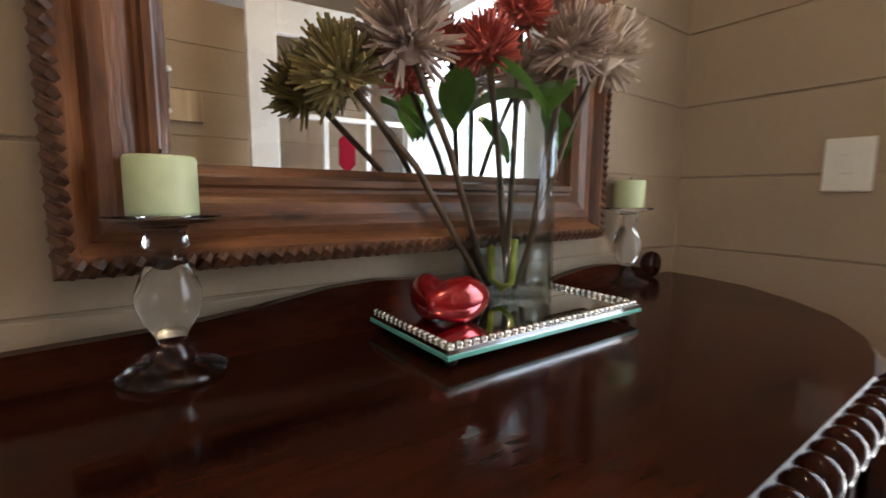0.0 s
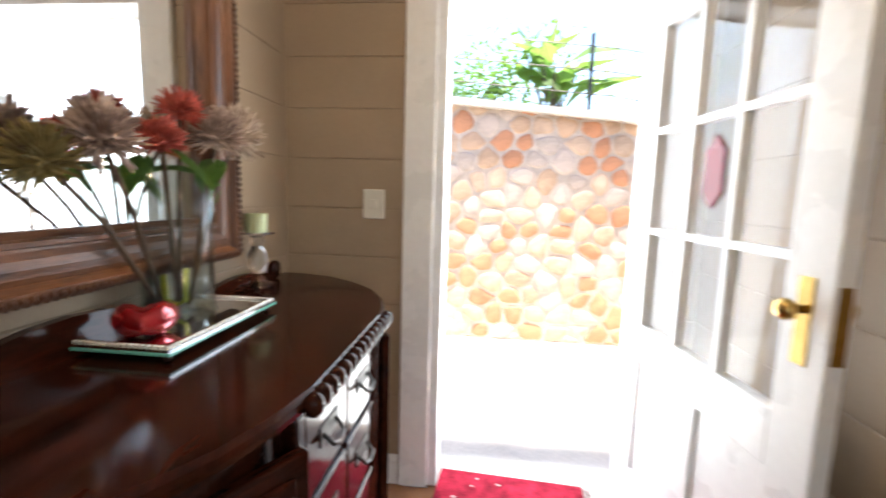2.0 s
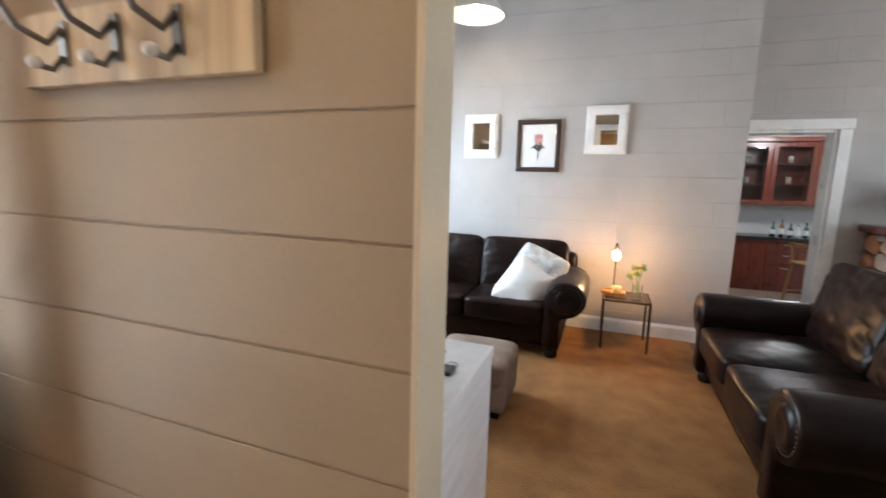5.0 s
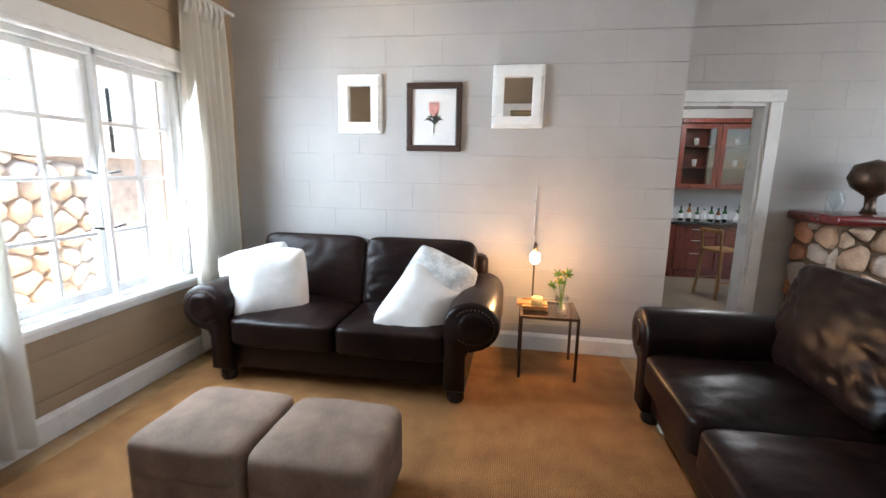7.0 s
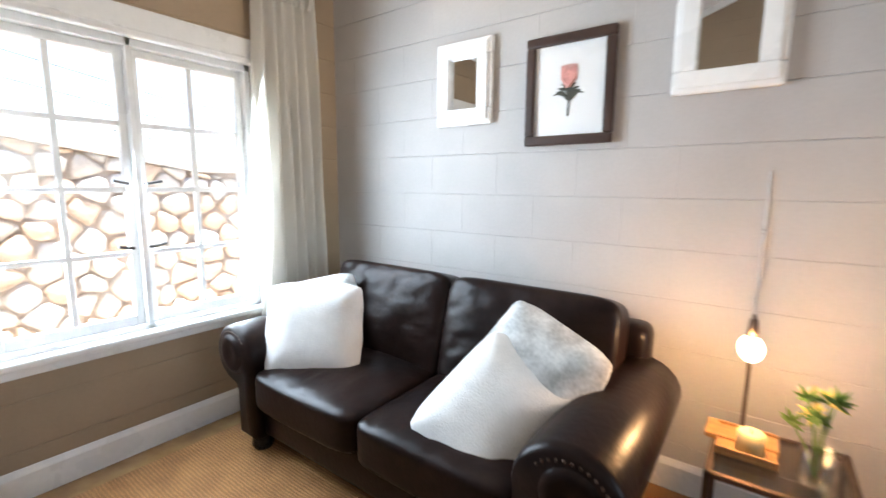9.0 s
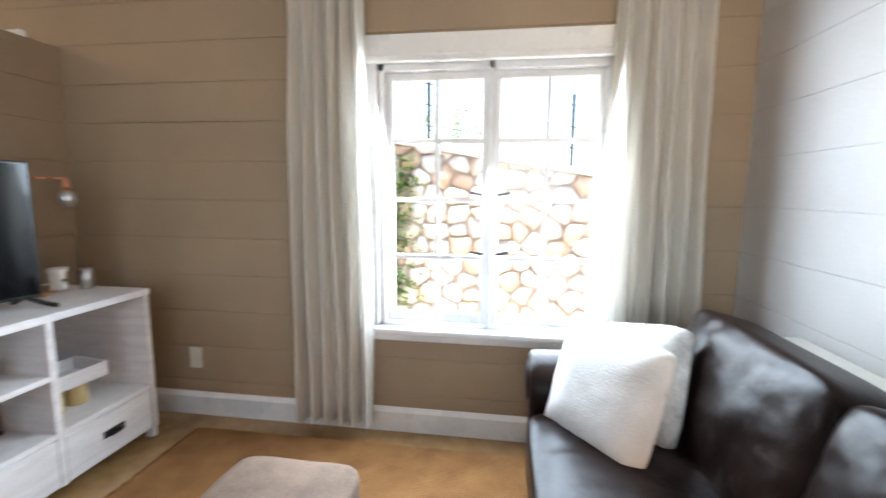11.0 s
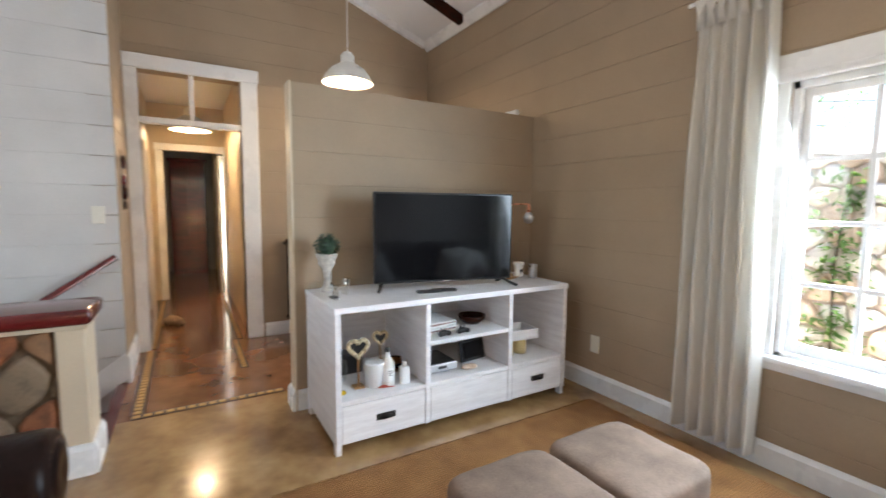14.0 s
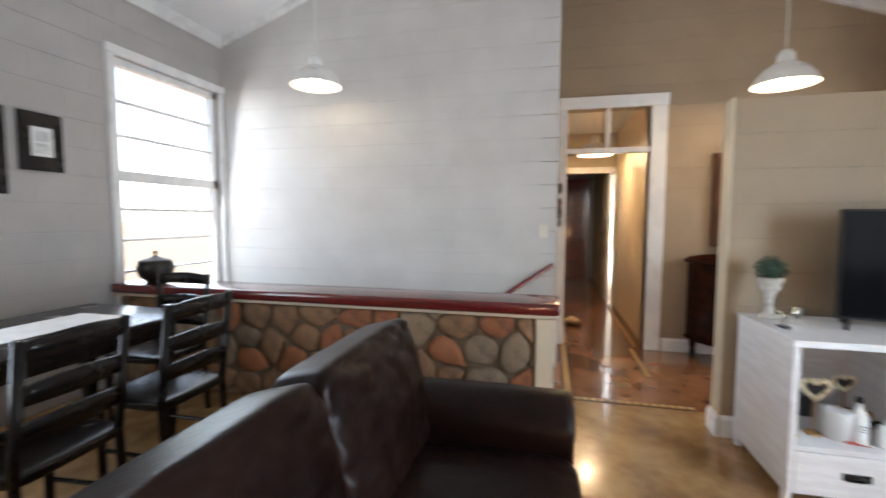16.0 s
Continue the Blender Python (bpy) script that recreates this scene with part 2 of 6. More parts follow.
RUGPALE = mat("pale_rug_motif", (0.55, 0.42, 0.38), 0.95, var=0.2, scale=30, bump=0.4, spec=0.1)
PAPER = mat("white_paper", (0.78, 0.78, 0.77), 0.8, var=0.03, bump=0.02)
PINK = mat("pink_petals", (0.72, 0.36, 0.33), 0.8, var=0.2, scale=30)
TILEOCHRE = mat("ochre_mosaic", (0.50, 0.30, 0.10), 0.35, var=0.15, scale=20, piece=0.3)
TILEDARK = mat("dark_mosaic", (0.07, 0.03, 0.02), 0.35, var=0.2, scale=20)
PLUSH = mat("beige_plush", (0.50, 0.37, 0.24), 0.95, var=0.2, scale=30, grain=200, bump=0.8, spec=0.1)
PLASTIC = mat("ivory_plastic", (0.70, 0.67, 0.58), 0.35, var=0.03, bump=0.02)
REDBOOK = mat("printed_cover", (0.35, 0.22, 0.20), 0.4, var=0.5, scale=12, bump=0.0)
AMBER = solid_glass("amber_glass", (0.75, 0.25, 0.05))
BOTTLE = solid_glass("green_bottle_glass", (0.12, 0.35, 0.12))
BULB = glow("warm_bulb", (1.0, 0.72, 0.42), 6)
BULBHOT = glow("bright_bulb", (1.0, 0.86, 0.62), 7)

nt = CURTAIN.node_tree
trl, mxs = nt.nodes.new("ShaderNodeBsdfTranslucent"), nt.nodes.new("ShaderNodeMixShader")
trl.inputs[0].default_value, mxs.inputs[0].default_value = (0.95, 0.93, 0.89, 1), 0.55
nt.links.new(nt.nodes["Principled BSDF"].outputs[0], mxs.inputs[1]), nt.links.new(trl.outputs[0], mxs.inputs[2])
nt.links.new(mxs.outputs[0], nt.nodes["Material Output"].inputs[0])

# jute ribs, as relief, with shade in the furrows between cords put into the colour
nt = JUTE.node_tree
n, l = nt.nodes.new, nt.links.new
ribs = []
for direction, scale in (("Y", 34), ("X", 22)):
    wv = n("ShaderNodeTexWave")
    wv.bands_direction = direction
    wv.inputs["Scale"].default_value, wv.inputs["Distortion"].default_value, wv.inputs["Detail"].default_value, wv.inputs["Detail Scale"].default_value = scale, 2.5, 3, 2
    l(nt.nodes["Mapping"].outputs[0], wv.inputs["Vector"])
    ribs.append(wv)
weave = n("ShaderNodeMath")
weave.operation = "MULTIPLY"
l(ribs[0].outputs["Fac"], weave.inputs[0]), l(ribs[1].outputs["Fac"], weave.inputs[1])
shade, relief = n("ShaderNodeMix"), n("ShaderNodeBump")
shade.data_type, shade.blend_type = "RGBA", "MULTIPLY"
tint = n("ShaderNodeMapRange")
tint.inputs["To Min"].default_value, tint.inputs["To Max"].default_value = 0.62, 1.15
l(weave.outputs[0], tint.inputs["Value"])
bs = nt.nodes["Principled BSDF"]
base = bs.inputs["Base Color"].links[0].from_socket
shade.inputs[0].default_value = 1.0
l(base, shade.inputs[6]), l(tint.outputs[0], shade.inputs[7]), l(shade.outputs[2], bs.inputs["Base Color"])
relief.inputs["Strength"].default_value, relief.inputs["Distance"].default_value = 0.6, 0.008
l(weave.outputs[0], relief.inputs["Height"]), l(relief.outputs[0], bs.inputs["Normal"])
# thin leaves let the sun through
for leafy, tone in ((LEAF, (0.16, 0.30, 0.05, 1)), (LEAFBRIGHT, (0.24, 0.40, 0.08, 1))):
    nt = leafy.node_tree
    trl, mxs = nt.nodes.new("ShaderNodeBsdfTranslucent"), nt.nodes.new("ShaderNodeMixShader")
    trl.inputs[0].default_value, mxs.inputs[0].default_value = tone, 0.45
    nt.links.new(nt.nodes["Principled BSDF"].outputs[0], mxs.inputs[1]), nt.links.new(trl.outputs[0], mxs.inputs[2])
    nt.links.new(mxs.outputs[0], nt.nodes["Material Output"].inputs[0])

# ---- mesh helpers ----
def part(name, bm, material, parent=None, label="", smooth=False, m=None):
    me = bpy.data.meshes.new(name)
    bm.to_mesh(me)
    bm.free()
    me.materials.append(material)
    if smooth:
        for p in me.polygons:
            p.use_smooth = True
    ob = new(name, me)
    if parent is not None:
        ob.parent = parent
    if m is not None:
        ob.matrix_basis = m
    if label:
        tagged(ob, label)
    return ob


def thing(name, label, category, m=None, group="", kind=""):
    ob = new(name)
    if m is not None:
        ob.matrix_basis = m
    return tagged(ob, label, category, group, kind)


def box(x0, y0, z0, x1, y1, z1, bevel=0.0, segs=2, bm=None):
    own = bmesh.new()
    bmesh.ops.create_cube(own, size=1)
    bmesh.ops.scale(own, vec=(abs(x1 - x0), abs(y1 - y0), abs(z1 - z0)), verts=own.verts)
    bmesh.ops.translate(own, vec=((x0 + x1) / 2, (y0 + y1) / 2, (z0 + z1) / 2), verts=own.verts)
    if bevel:
        bmesh.ops.bevel(own, geom=own.edges[:], offset=bevel, segments=segs, affect="EDGES", profile=0.5)
    if bm is None:
        return own
    me = bpy.data.meshes.new("tmp")
    own.to_mesh(me)
    own.free()
    bm.from_mesh(me)
    bpy.data.meshes.remove(me)
    return bm


def lathe(profile, n=28, bm=None, c=(0, 0, 0)):
    """Turned about z: profile of (radius, height)."""
    bm = bm or bmesh.new()
    rings = []
    for r, z in profile:
        if r < 1e-5:
            rings.append([bm.verts.new((c[0], c[1], c[2] + z))])
        else:
            rings.append([bm.verts.new((c[0] + r * math.cos(2 * math.pi * i / n), c[1] + r * math.sin(2 * math.pi * i / n), c[2] + z)) for i in range(n)])
    for a, b in zip(rings, rings[1:]):
        for i in range(n):
            j = (i + 1) % n
            q = [a[i % len(a)], a[j % len(a)], b[j % len(b)], b[i % len(b)]]
            u = []
            for v in q:
                if v not in u:
                    u.append(v)
            if len(u) > 2:
                bm.faces.new(u)
    return bm


def tube(points, r, n=10, bm=None, taper=1.0):
    bm = bm or bmesh.new()
    pts = [Vector(p) for p in points]
    rings = []
    for i, p in enumerate(pts):
        d = (pts[min(i + 1, len(pts) - 1)] - pts[max(i - 1, 0)]).normalized()
        s = d.orthogonal().normalized() if not rings else (side - d * side.dot(d)).normalized()
        side, up = s, d.cross(s)
        rr = r * (1 + (taper - 1) * i / max(1, len(pts) - 1))
        rings.append([bm.verts.new(p + (side * math.cos(2 * math.pi * k / n) + up * math.sin(2 * math.pi * k / n)) * rr) for k in range(n)])
    for a, b in zip(rings, rings[1:]):
        for k in range(n):
            bm.faces.new((a[k], a[(k + 1) % n], b[(k + 1) % n], b[k]))
    bm.faces.new(rings[0][::-1]), bm.faces.new(rings[-1])
    return bm


def prism(poly, lo, hi, axis="z", bm=None):
    """A closed solid: a polygon swept along one axis. Polygon in (x, y), (x, z) or (y, z)."""
    bm = bm or bmesh.new()
    def at(p, h):
        return {"z": (p[0], p[1], h), "y": (p[0], h, p[1]), "x": (h, p[0], p[1])}[axis]
    a, b = [bm.verts.new(at(p, lo)) for p in poly], [bm.verts.new(at(p, hi)) for p in poly]
    fs = [bm.faces.new(a), bm.faces.new(b)]
    for i in range(len(poly)):
        j = (i + 1) % len(poly)
        fs.append(bm.faces.new((a[i], a[j], b[j], b[i])))
    bmesh.ops.recalc_face_normals(bm, faces=fs)
    return bm


def puff(sx, sy, sz, n=14, power=5.0, wrinkle=0.0, seed=0, pinch=0.0):
    """A stuffed cushion: a rounded block with a bulge, drawn-in corners and soft creases."""
    bm = bmesh.new()
    bmesh.ops.create_cube(bm, size=2)
    bmesh.ops.subdivide_edges(bm, edges=bm.edges[:], cuts=n, use_grid_fill=True)
    for v in bm.verts:
        x, y, z = v.co
        f = (abs(x) ** power + abs(y) ** power + abs(z) ** power) ** (1 / power)
        x, y, z = x / f, y / f, z / f
        edge = max(abs(x), abs(y))
        z *= 1 - pinch * edge ** 3
        p = Vector((x * sx / 2, y * sy / 2, z * sz / 2))
        if wrinkle:
            p += p.normalized() * wrinkle * (noise.noise(p * 9 + Vector((seed * 7.1, 0, 0))) + 0.5 * noise.noise(p * 23 + Vector((0, seed * 3.3, 0))))
        v.co = p
    return bm


def blob(r, n=2, squash=(1, 1, 1), rough=0.0, bm=None, c=(0, 0, 0)):
    own = bmesh.new()
    bmesh.ops.create_icosphere(own, subdivisions=n, radius=1)
    for v in own.verts:
        k = 1 + rough * noise.noise(v.co * 2.3 + Vector(c) * 13)
        v.co = Vector((v.co.x * squash[0], v.co.y * squash[1], v.co.z * squash[2])) * r * k + Vector(c)
    if bm is None:
        return own
    me = bpy.data.meshes.new("tmp")
    own.to_mesh(me)
    own.free()
    bm.from_mesh(me)
    bpy.data.meshes.remove(me)
    return bm


def clip(poly, a, b, c):
    """The part of a polygon where a*x + b*y <= c."""
    out = []
    for i, p in enumerate(poly):
        q = poly[(i + 1) % len(poly)]
        dp, dq = a * p[0] + b * p[1] - c, a * q[0] + b * q[1] - c
        if dp <= 0:
            out.append(p)
        if dp * dq < 0:
            t = dp / (dp - dq)
            out.append((p[0] + (q[0] - p[0]) * t, p[1] + (q[1] - p[1]) * t))
    return out


EAVE, SLOPE, SOUTH = 3.09, 0.36, -6.2
RIDGE = SOUTH / 2


def under_roof(poly):
    poly = clip(poly, SLOPE, 1, EAVE)
    return clip(poly, -SLOPE, 1, EAVE - SLOPE * SOUTH) if len(poly) > 2 else poly


BLOCKS = []


def wall(name, axis, c, sign, u0, u1, z0, z1, material, thick=0.14, holes=(), gable=False, label="", blocks=True, start=0.0):
    """A block wall with thickness. Its face stands at c and looks along sign * axis; holes are (u0, u1, z0, z1)."""
    us = sorted({u0, u1, *[h[0] for h in holes], *[h[1] for h in holes]})
    rects = []
    for a, b in zip(us, us[1:]):
        zs, mid = [(z0, z1)], (a + b) / 2
        for h in holes:
            if h[0] < mid < h[1]:
                zs = [s for lo, hi in zs for s in ((lo, min(hi, h[2])), (max(lo, h[3]), hi)) if s[1] - s[0] > 0.001]
        rects += [(a, b, lo, hi) for lo, hi in zs]
    bm = bmesh.new()
    for a, b, lo, hi in rects:
        poly = [(a, lo), (b, lo), (b, hi), (a, hi)]
        if gable:
            poly = under_roof(poly)
        if len(poly) > 2:
            prism(poly, c, c - sign * thick, axis, bm)
    ob = tagged(part(name, bm, material), label or "painted concrete block wall with fine joints", "wall", kind="structure")
    if blocks:
        BLOCKS.append((ob, axis, c, sign, rects, z0, material, gable, start))
    return ob


def lay_blocks():
    """The blocks of each wall's face, proud of the joints."""
    cache = {}
    for ob, axis, c, sign, rects, z0, material, gable, start in BLOCKS:
        count = 0
        for a, b, lo, hi in rects:
            for k in range(int((max(lo, 0) - 0) / 0.2), int(hi / 0.2) + 1):
                bed, end = (0.0016, 0.0002) if material is GREIGE else (0.0026, 0.0)
                za, zb = max(lo, k * 0.2) + bed, min(hi, k * 0.2 + 0.2) - bed
                if zb - za < 0.02:
                    continue
                off = start + (0.2 if k % 2 else 0.0)
                i = math.floor((a - off) / 0.4)
                while off + i * 0.4 < b:
                    ua, ub = max(a, off + i * 0.4) + end, min(b, off + i * 0.4 + 0.4) - end
                    i += 1
                    if ub - ua < 0.015 or count >= 300:
                        continue
                    poly = [(ua, za), (ub, za), (ub, zb), (ua, zb)]
                    if gable:
                        poly = under_roof(poly)
                    if len(poly) < 3:
                        continue
                    o = poly[0]
                    key = (axis, sign, material.name, tuple((round(p[0] - o[0], 3), round(p[1] - o[1], 3)) for p in poly))
                    if key not in cache:
                        loc = [(p[0] - o[0], p[1] - o[1]) for p in poly]
                        cx, cy = sum(p[0] for p in loc) / len(loc), sum(p[1] for p in loc) / len(loc)
                        bm = bmesh.new()
                        rings = []
                        for d, inset in ((0.0, 0.0), (0.0035, 0.0), (0.0045, 0.002)):
                            ring = []
                            for p in loc:
                                q = (p[0] + (end if p[0] < cx else -end), p[1] + (inset if p[1] < cy else -inset))
                                ring.append(bm.verts.new((sign * d, q[0], q[1]) if axis == "x" else (q[0], sign * d, q[1])))
                            rings.append(ring)
                        n = len(loc)
                        for r1, r2 in zip(rings, rings[1:]):
                            for j in range(n):
                                bm.faces.new((r1[j], r1[(j + 1) % n], r2[(j + 1) % n], r2[j]))
                        bm.faces.new(rings[-1])
                        bmesh.ops.recalc_face_normals(bm, faces=bm.faces[:])
                        me = bpy.data.meshes.new("block")
                        bm.to_mesh(me)
                        bm.free()
                        me.materials.append(material)
                        top = me.polygons[-1].normal
                        if (top.x if axis == "x" else top.y) * sign < 0:
                            me.flip_normals()
                        cache[key] = me
                    piece = new("block", cache[key])
                    piece.parent = ob
                    piece.location = (c, o[0], o[1]) if axis == "x" else (o[0], c, o[1])
                    count += 1


def stonework(parent, u0, u1, z0, z1, size, to_world, mats, joint=0.014, depth=0.045, seed=1, top=None, most=300):
    """Rubble masonry: uneven stones fitted to one another, each a domed piece of its own."""
    rng = random.Random(seed)
    pts, nz = [], max(1, round((z1 - z0) / (size * 0.72)))
    nu = max(1, round((u1 - u0) / size))
    for j in range(-1, nz + 1):
        for i in range(-1, nu + 1):
            pts.append((u0 + (i + 0.5 + (0.5 if j % 2 else 0) + rng.uniform(-0.33, 0.33)) * (u1 - u0) / nu, z0 + (j + 0.5 + rng.uniform(-0.28, 0.28)) * (z1 - z0) / nz))
    made, rest = 0, {}
    for p in pts:
        poly = [(u0, z0), (u1, z0), (u1, z1), (u0, z1)]
        if top:
            poly = clip(poly, *top)
        for q in pts:
            if q is not p and abs(q[0] - p[0]) < size * 2.6 and abs(q[1] - p[1]) < size * 2.2 and len(poly) > 2:
                a, b = q[0] - p[0], q[1] - p[1]
                d = math.hypot(a, b)
                if d > 1e-6:
                    poly = clip(poly, a / d, b / d, (a * (p[0] + q[0]) + b * (p[1] + q[1])) / (2 * d) - joint / 2)
        if len(poly) < 3:
            continue
        cx, cy = sum(v[0] for v in poly) / len(poly), sum(v[1] for v in poly) / len(poly)
        if max(math.hypot(v[0] - cx, v[1] - cy) for v in poly) < 0.03:
            continue
        soft = []
        for i, v in enumerate(poly):
            w = poly[(i + 1) % len(poly)]
            soft += [(v[0] * 0.78 + w[0] * 0.22, v[1] * 0.78 + w[1] * 0.22), (v[0] * 0.22 + w[0] * 0.78, v[1] * 0.22 + w[1] * 0.78)]
        h = depth * rng.uniform(0.55, 1.1)
        bm = bmesh.new()
        rings = []
        soft = [(cx + (v[0] - cx) * (1 + w), cy + (v[1] - cy) * (1 + w)) for v in soft for w in (rng.uniform(-0.10, 0.03),)]
        for d, k in ((0, 1.0), (h * 0.7, 0.96), (h, 0.80)):
            rings.append([bm.verts.new(Vector(to_world(cx + (v[0] - cx) * k, cy + (v[1] - cy) * k, d + (rng.uniform(-0.12, 0.12) * h if d else 0))) - Vector(to_world(cx, cy, 0))) for v in soft])
        n = len(soft)
        for r1, r2 in zip(rings, rings[1:]):
            for i in range(n):
                bm.faces.new((r1[i], r1[(i + 1) % n], r2[(i + 1) % n], r2[i]))
        bm.faces.new(rings[-1])
        bmesh.ops.recalc_face_normals(bm, faces=bm.faces[:])
        out = Vector(to_world(0, 0, 1)) - Vector(to_world(0, 0, 0))
        bm.faces.ensure_lookup_table()
        if bm.faces[-1].normal.dot(out) < 0:
            bmesh.ops.reverse_faces(bm, faces=bm.faces[:])
        stone_mat = rng.choice(mats)
        if made < most:
            part("stone", bm, stone_mat, parent, smooth=True, m=Matrix.Translation(to_world(cx, cy, 0)))
        else:
            bmesh.ops.translate(bm, vec=to_world(cx, cy, 0), verts=bm.verts)
            me = bpy.data.meshes.new("tmp")
            bm.to_mesh(me)
            bm.free()
            rest.setdefault(stone_mat.name, (stone_mat, bmesh.new()))[1].from_mesh(me)
            bpy.data.meshes.remove(me)
        made += 1
    for stone_mat, bm in rest.values():
        tagged(part("stones", bm, stone_mat, parent, smooth=True), kind="stuff")


def strip(name, axis, c, sign, u0, u1, z0=0.0, z1=0.13, thick=0.02, material=WHITE, label="white painted skirting board", category="skirting"):
    """A skirting or trim board with a rounded upper edge, standing on a wall's face."""
    prof = [(0, z0), (thick, z0), (thick, z1 - 0.025), (thick * 0.55, z1 - 0.008), (thick * 0.4, z1), (0, z1)]
    bm = bmesh.new()
    a = [bm.verts.new((c + sign * d, u0, z) if axis == "x" else (u0, c + sign * d, z)) for d, z in prof]
    b = [bm.verts.new((c + sign * d, u1, z) if axis == "x" else (u1, c + sign * d, z)) for d, z in prof]
    fs = [bm.faces.new(a), bm.faces.new(b)] + [bm.faces.new((a[i], a[(i + 1) % 6], b[(i + 1) % 6], b[i])) for i in range(6)]
    bmesh.ops.recalc_face_normals(bm, faces=fs)
    return tagged(part(name, bm, material), label, category, kind="structure")


# ---- the large structure ----
WA, WW, WD, WE = -1.787, -1.04, 3.44, 4.12
COR0, COR1 = -2.74, -1.962
wall("wall_north", "y", 0, -1, WA, WD, 0, EAVE, TAUPE, 0.16, [(-1.16, -0.30, 0, 2.05), (1.76, 2.86, 0.57, 1.86)], label="taupe painted concrete block wall with window and front door", start=0.07)
wall("wall_entry", "x", WA, 1, -2.84, 0, 0, 4.3, TAUPE, 0.14, [(COR0, COR1, 0, 2.40)], True, "taupe painted block wall with passage door", start=0.1)
wall("wall_pale", "x", WW, 1, SOUTH, -2.84, -2.6, 4.3, PALE, 0.14, (), True, "pale painted block gable wall above the stairs", start=0.13)
wall("wall_return", "y", -2.84, 1, WA, WW, 0, 4.11, TAUPE, 0.14, (), False, "taupe painted wall beside the passage door", start=0.05)
wall("wall_sofa", "x", WD, -1, -3.16, 0, 0, 4.3, GREIGE, 0.16, (), True, "greige painted concrete block wall behind the sofa", start=0.02)
wall("wall_recess", "y", -3.16, -1, WD, WE, 0, 4.2, GREIGE, 0.14, (), False, "greige painted return wall", blocks=False)
wall("wall_east", "x", WE, -1, SOUTH, -3.16, 0, 4.3, GREIGE, 0.16, [(-3.99, -3.27, 0, 1.85)], True, "greige painted block wall with kitchen door", start=0.1)
wall("wall_south", "y", SOUTH, 1, WW, WE, -2.6, EAVE, GREIGE, 0.16, [(-0.98, 0.12, 0.55, 2.56), (1.8, 3.4, 0.8, 2.3)], label="greige painted block wall with stair window", start=0.1)
wall("wall_partition", "x", 0, 1, -1.88, 0, 0, 2.0, TAUPE, 0.055, label="taupe block partition, lounge face", start=0.12)
wall("wall_partition_entry", "x", -0.11, -1, -1.88, 0, 0, 2.0, TAUPE, 0.055, label="taupe block partition, entry face", start=0.12)
wall("wall_partition_end", "y", -1.892, -1, -0.116, 0.006, 0, 2.004, CREAM, 0.012, label="cream rounded end of the block partition", blocks=False)


def floor_slab(name, x0, y0, x1, y1, material, label, z=0.0, thick=0.12):
    return tagged(part(name, box(x0, y0, z - thick, x1, y1, z), material), label, "floor", kind="structure")


floor_slab("floor", 0.0, SOUTH, WE, 0, SCREED, "ochre polished cement screed floor")
floor_slab("floor_entry", -0.33, -2.84, 0.0, 0, SCREED, "ochre polished cement screed floor")
floor_slab("floor_entry_2", WA, -2.84, -0.33, 0, REDSCREED, "red-brown polished screed with mosaic border")
floor_slab("floor_passage", -8.2, -3.4, WA, -1.4, REDSCREED, "red-brown polished screed passage floor")
floor_slab("floor_kitchen", WE, -7.4, 9.0, -2.4, mat("kitchen_stone_floor", (0.24, 0.19, 0.13), 0.4, var=0.2, scale=3), "brown kitchen floor one step down", -0.25)
floor_slab("floor_stair_foot", WW, SOUTH, 0.0, -2.84, REDSCREED, "red floor at the foot of the stairs", -2.4)
for ya, yb, za, zb, nm in ((0.16, RIDGE, EAVE - SLOPE * 0.16, EAVE - SLOPE * RIDGE, "ceiling"), (SOUTH - 0.16, RIDGE, EAVE - SLOPE * 0.16, EAVE - SLOPE * RIDGE, "ceiling_south")):
    tagged(part(nm, prism([(ya, za + 0.001), (yb, zb + 0.001), (yb, zb + 0.12), (ya, za + 0.12)], -1.95, 4.96, "x"), CEIL), "white boarded sloping ceiling", "ceiling", kind="structure")
# cornices along the eaves and up the gables
bm = bmesh.new()
prism([(0, EAVE - 0.07), (-0.02, EAVE - 0.07), (-0.07, EAVE - 0.0), (-0.07, EAVE + 0.02), (0, EAVE)], WA, WD, "x", bm)
tagged(part("cornice", bm, WHITE), "white moulded cornice along the eaves", "cornice", kind="structure")
tagged(part("cornice_2", prism([(SOUTH, EAVE - 0.07), (SOUTH + 0.02, EAVE - 0.07), (SOUTH + 0.07, EAVE), (SOUTH + 0.07, EAVE + 0.02), (SOUTH, EAVE)], WW, WE, "x"), WHITE), "white moulded cornice along the eaves", "cornice", kind="structure")
for nm, xw, ya, yb in (("cornice_3", WA, -2.84, -0.07), ("cornice_4", WW, SOUTH + 0.07, -2.84)):
    bm = bmesh.new()
    ys = [ya, RIDGE, yb] if ya < RIDGE < yb else [ya, yb]
    for a, b in zip(ys, ys[1:]):
        def h(y):
            return EAVE - SLOPE * (y if y > RIDGE else SOUTH - y)
        prism([(a, h(a)), (b, h(b)), (b, h(b) - 0.07), (a, h(a) - 0.07)], xw, xw + 0.05, "x", bm)
    tagged(part(nm, bm, WHITE), "white moulded cornice along the gable", "cornice", kind="structure")
tagged(part("rafter", prism([(-0.07, EAVE - 0.05), (RIDGE, EAVE - SLOPE * RIDGE - 0.08), (RIDGE, EAVE - SLOPE * RIDGE), (-0.07, EAVE + 0.025)], -1.03, -0.95, "x"), MAHOG), "dark brown exposed timber rafter", "rafter", kind="structure")

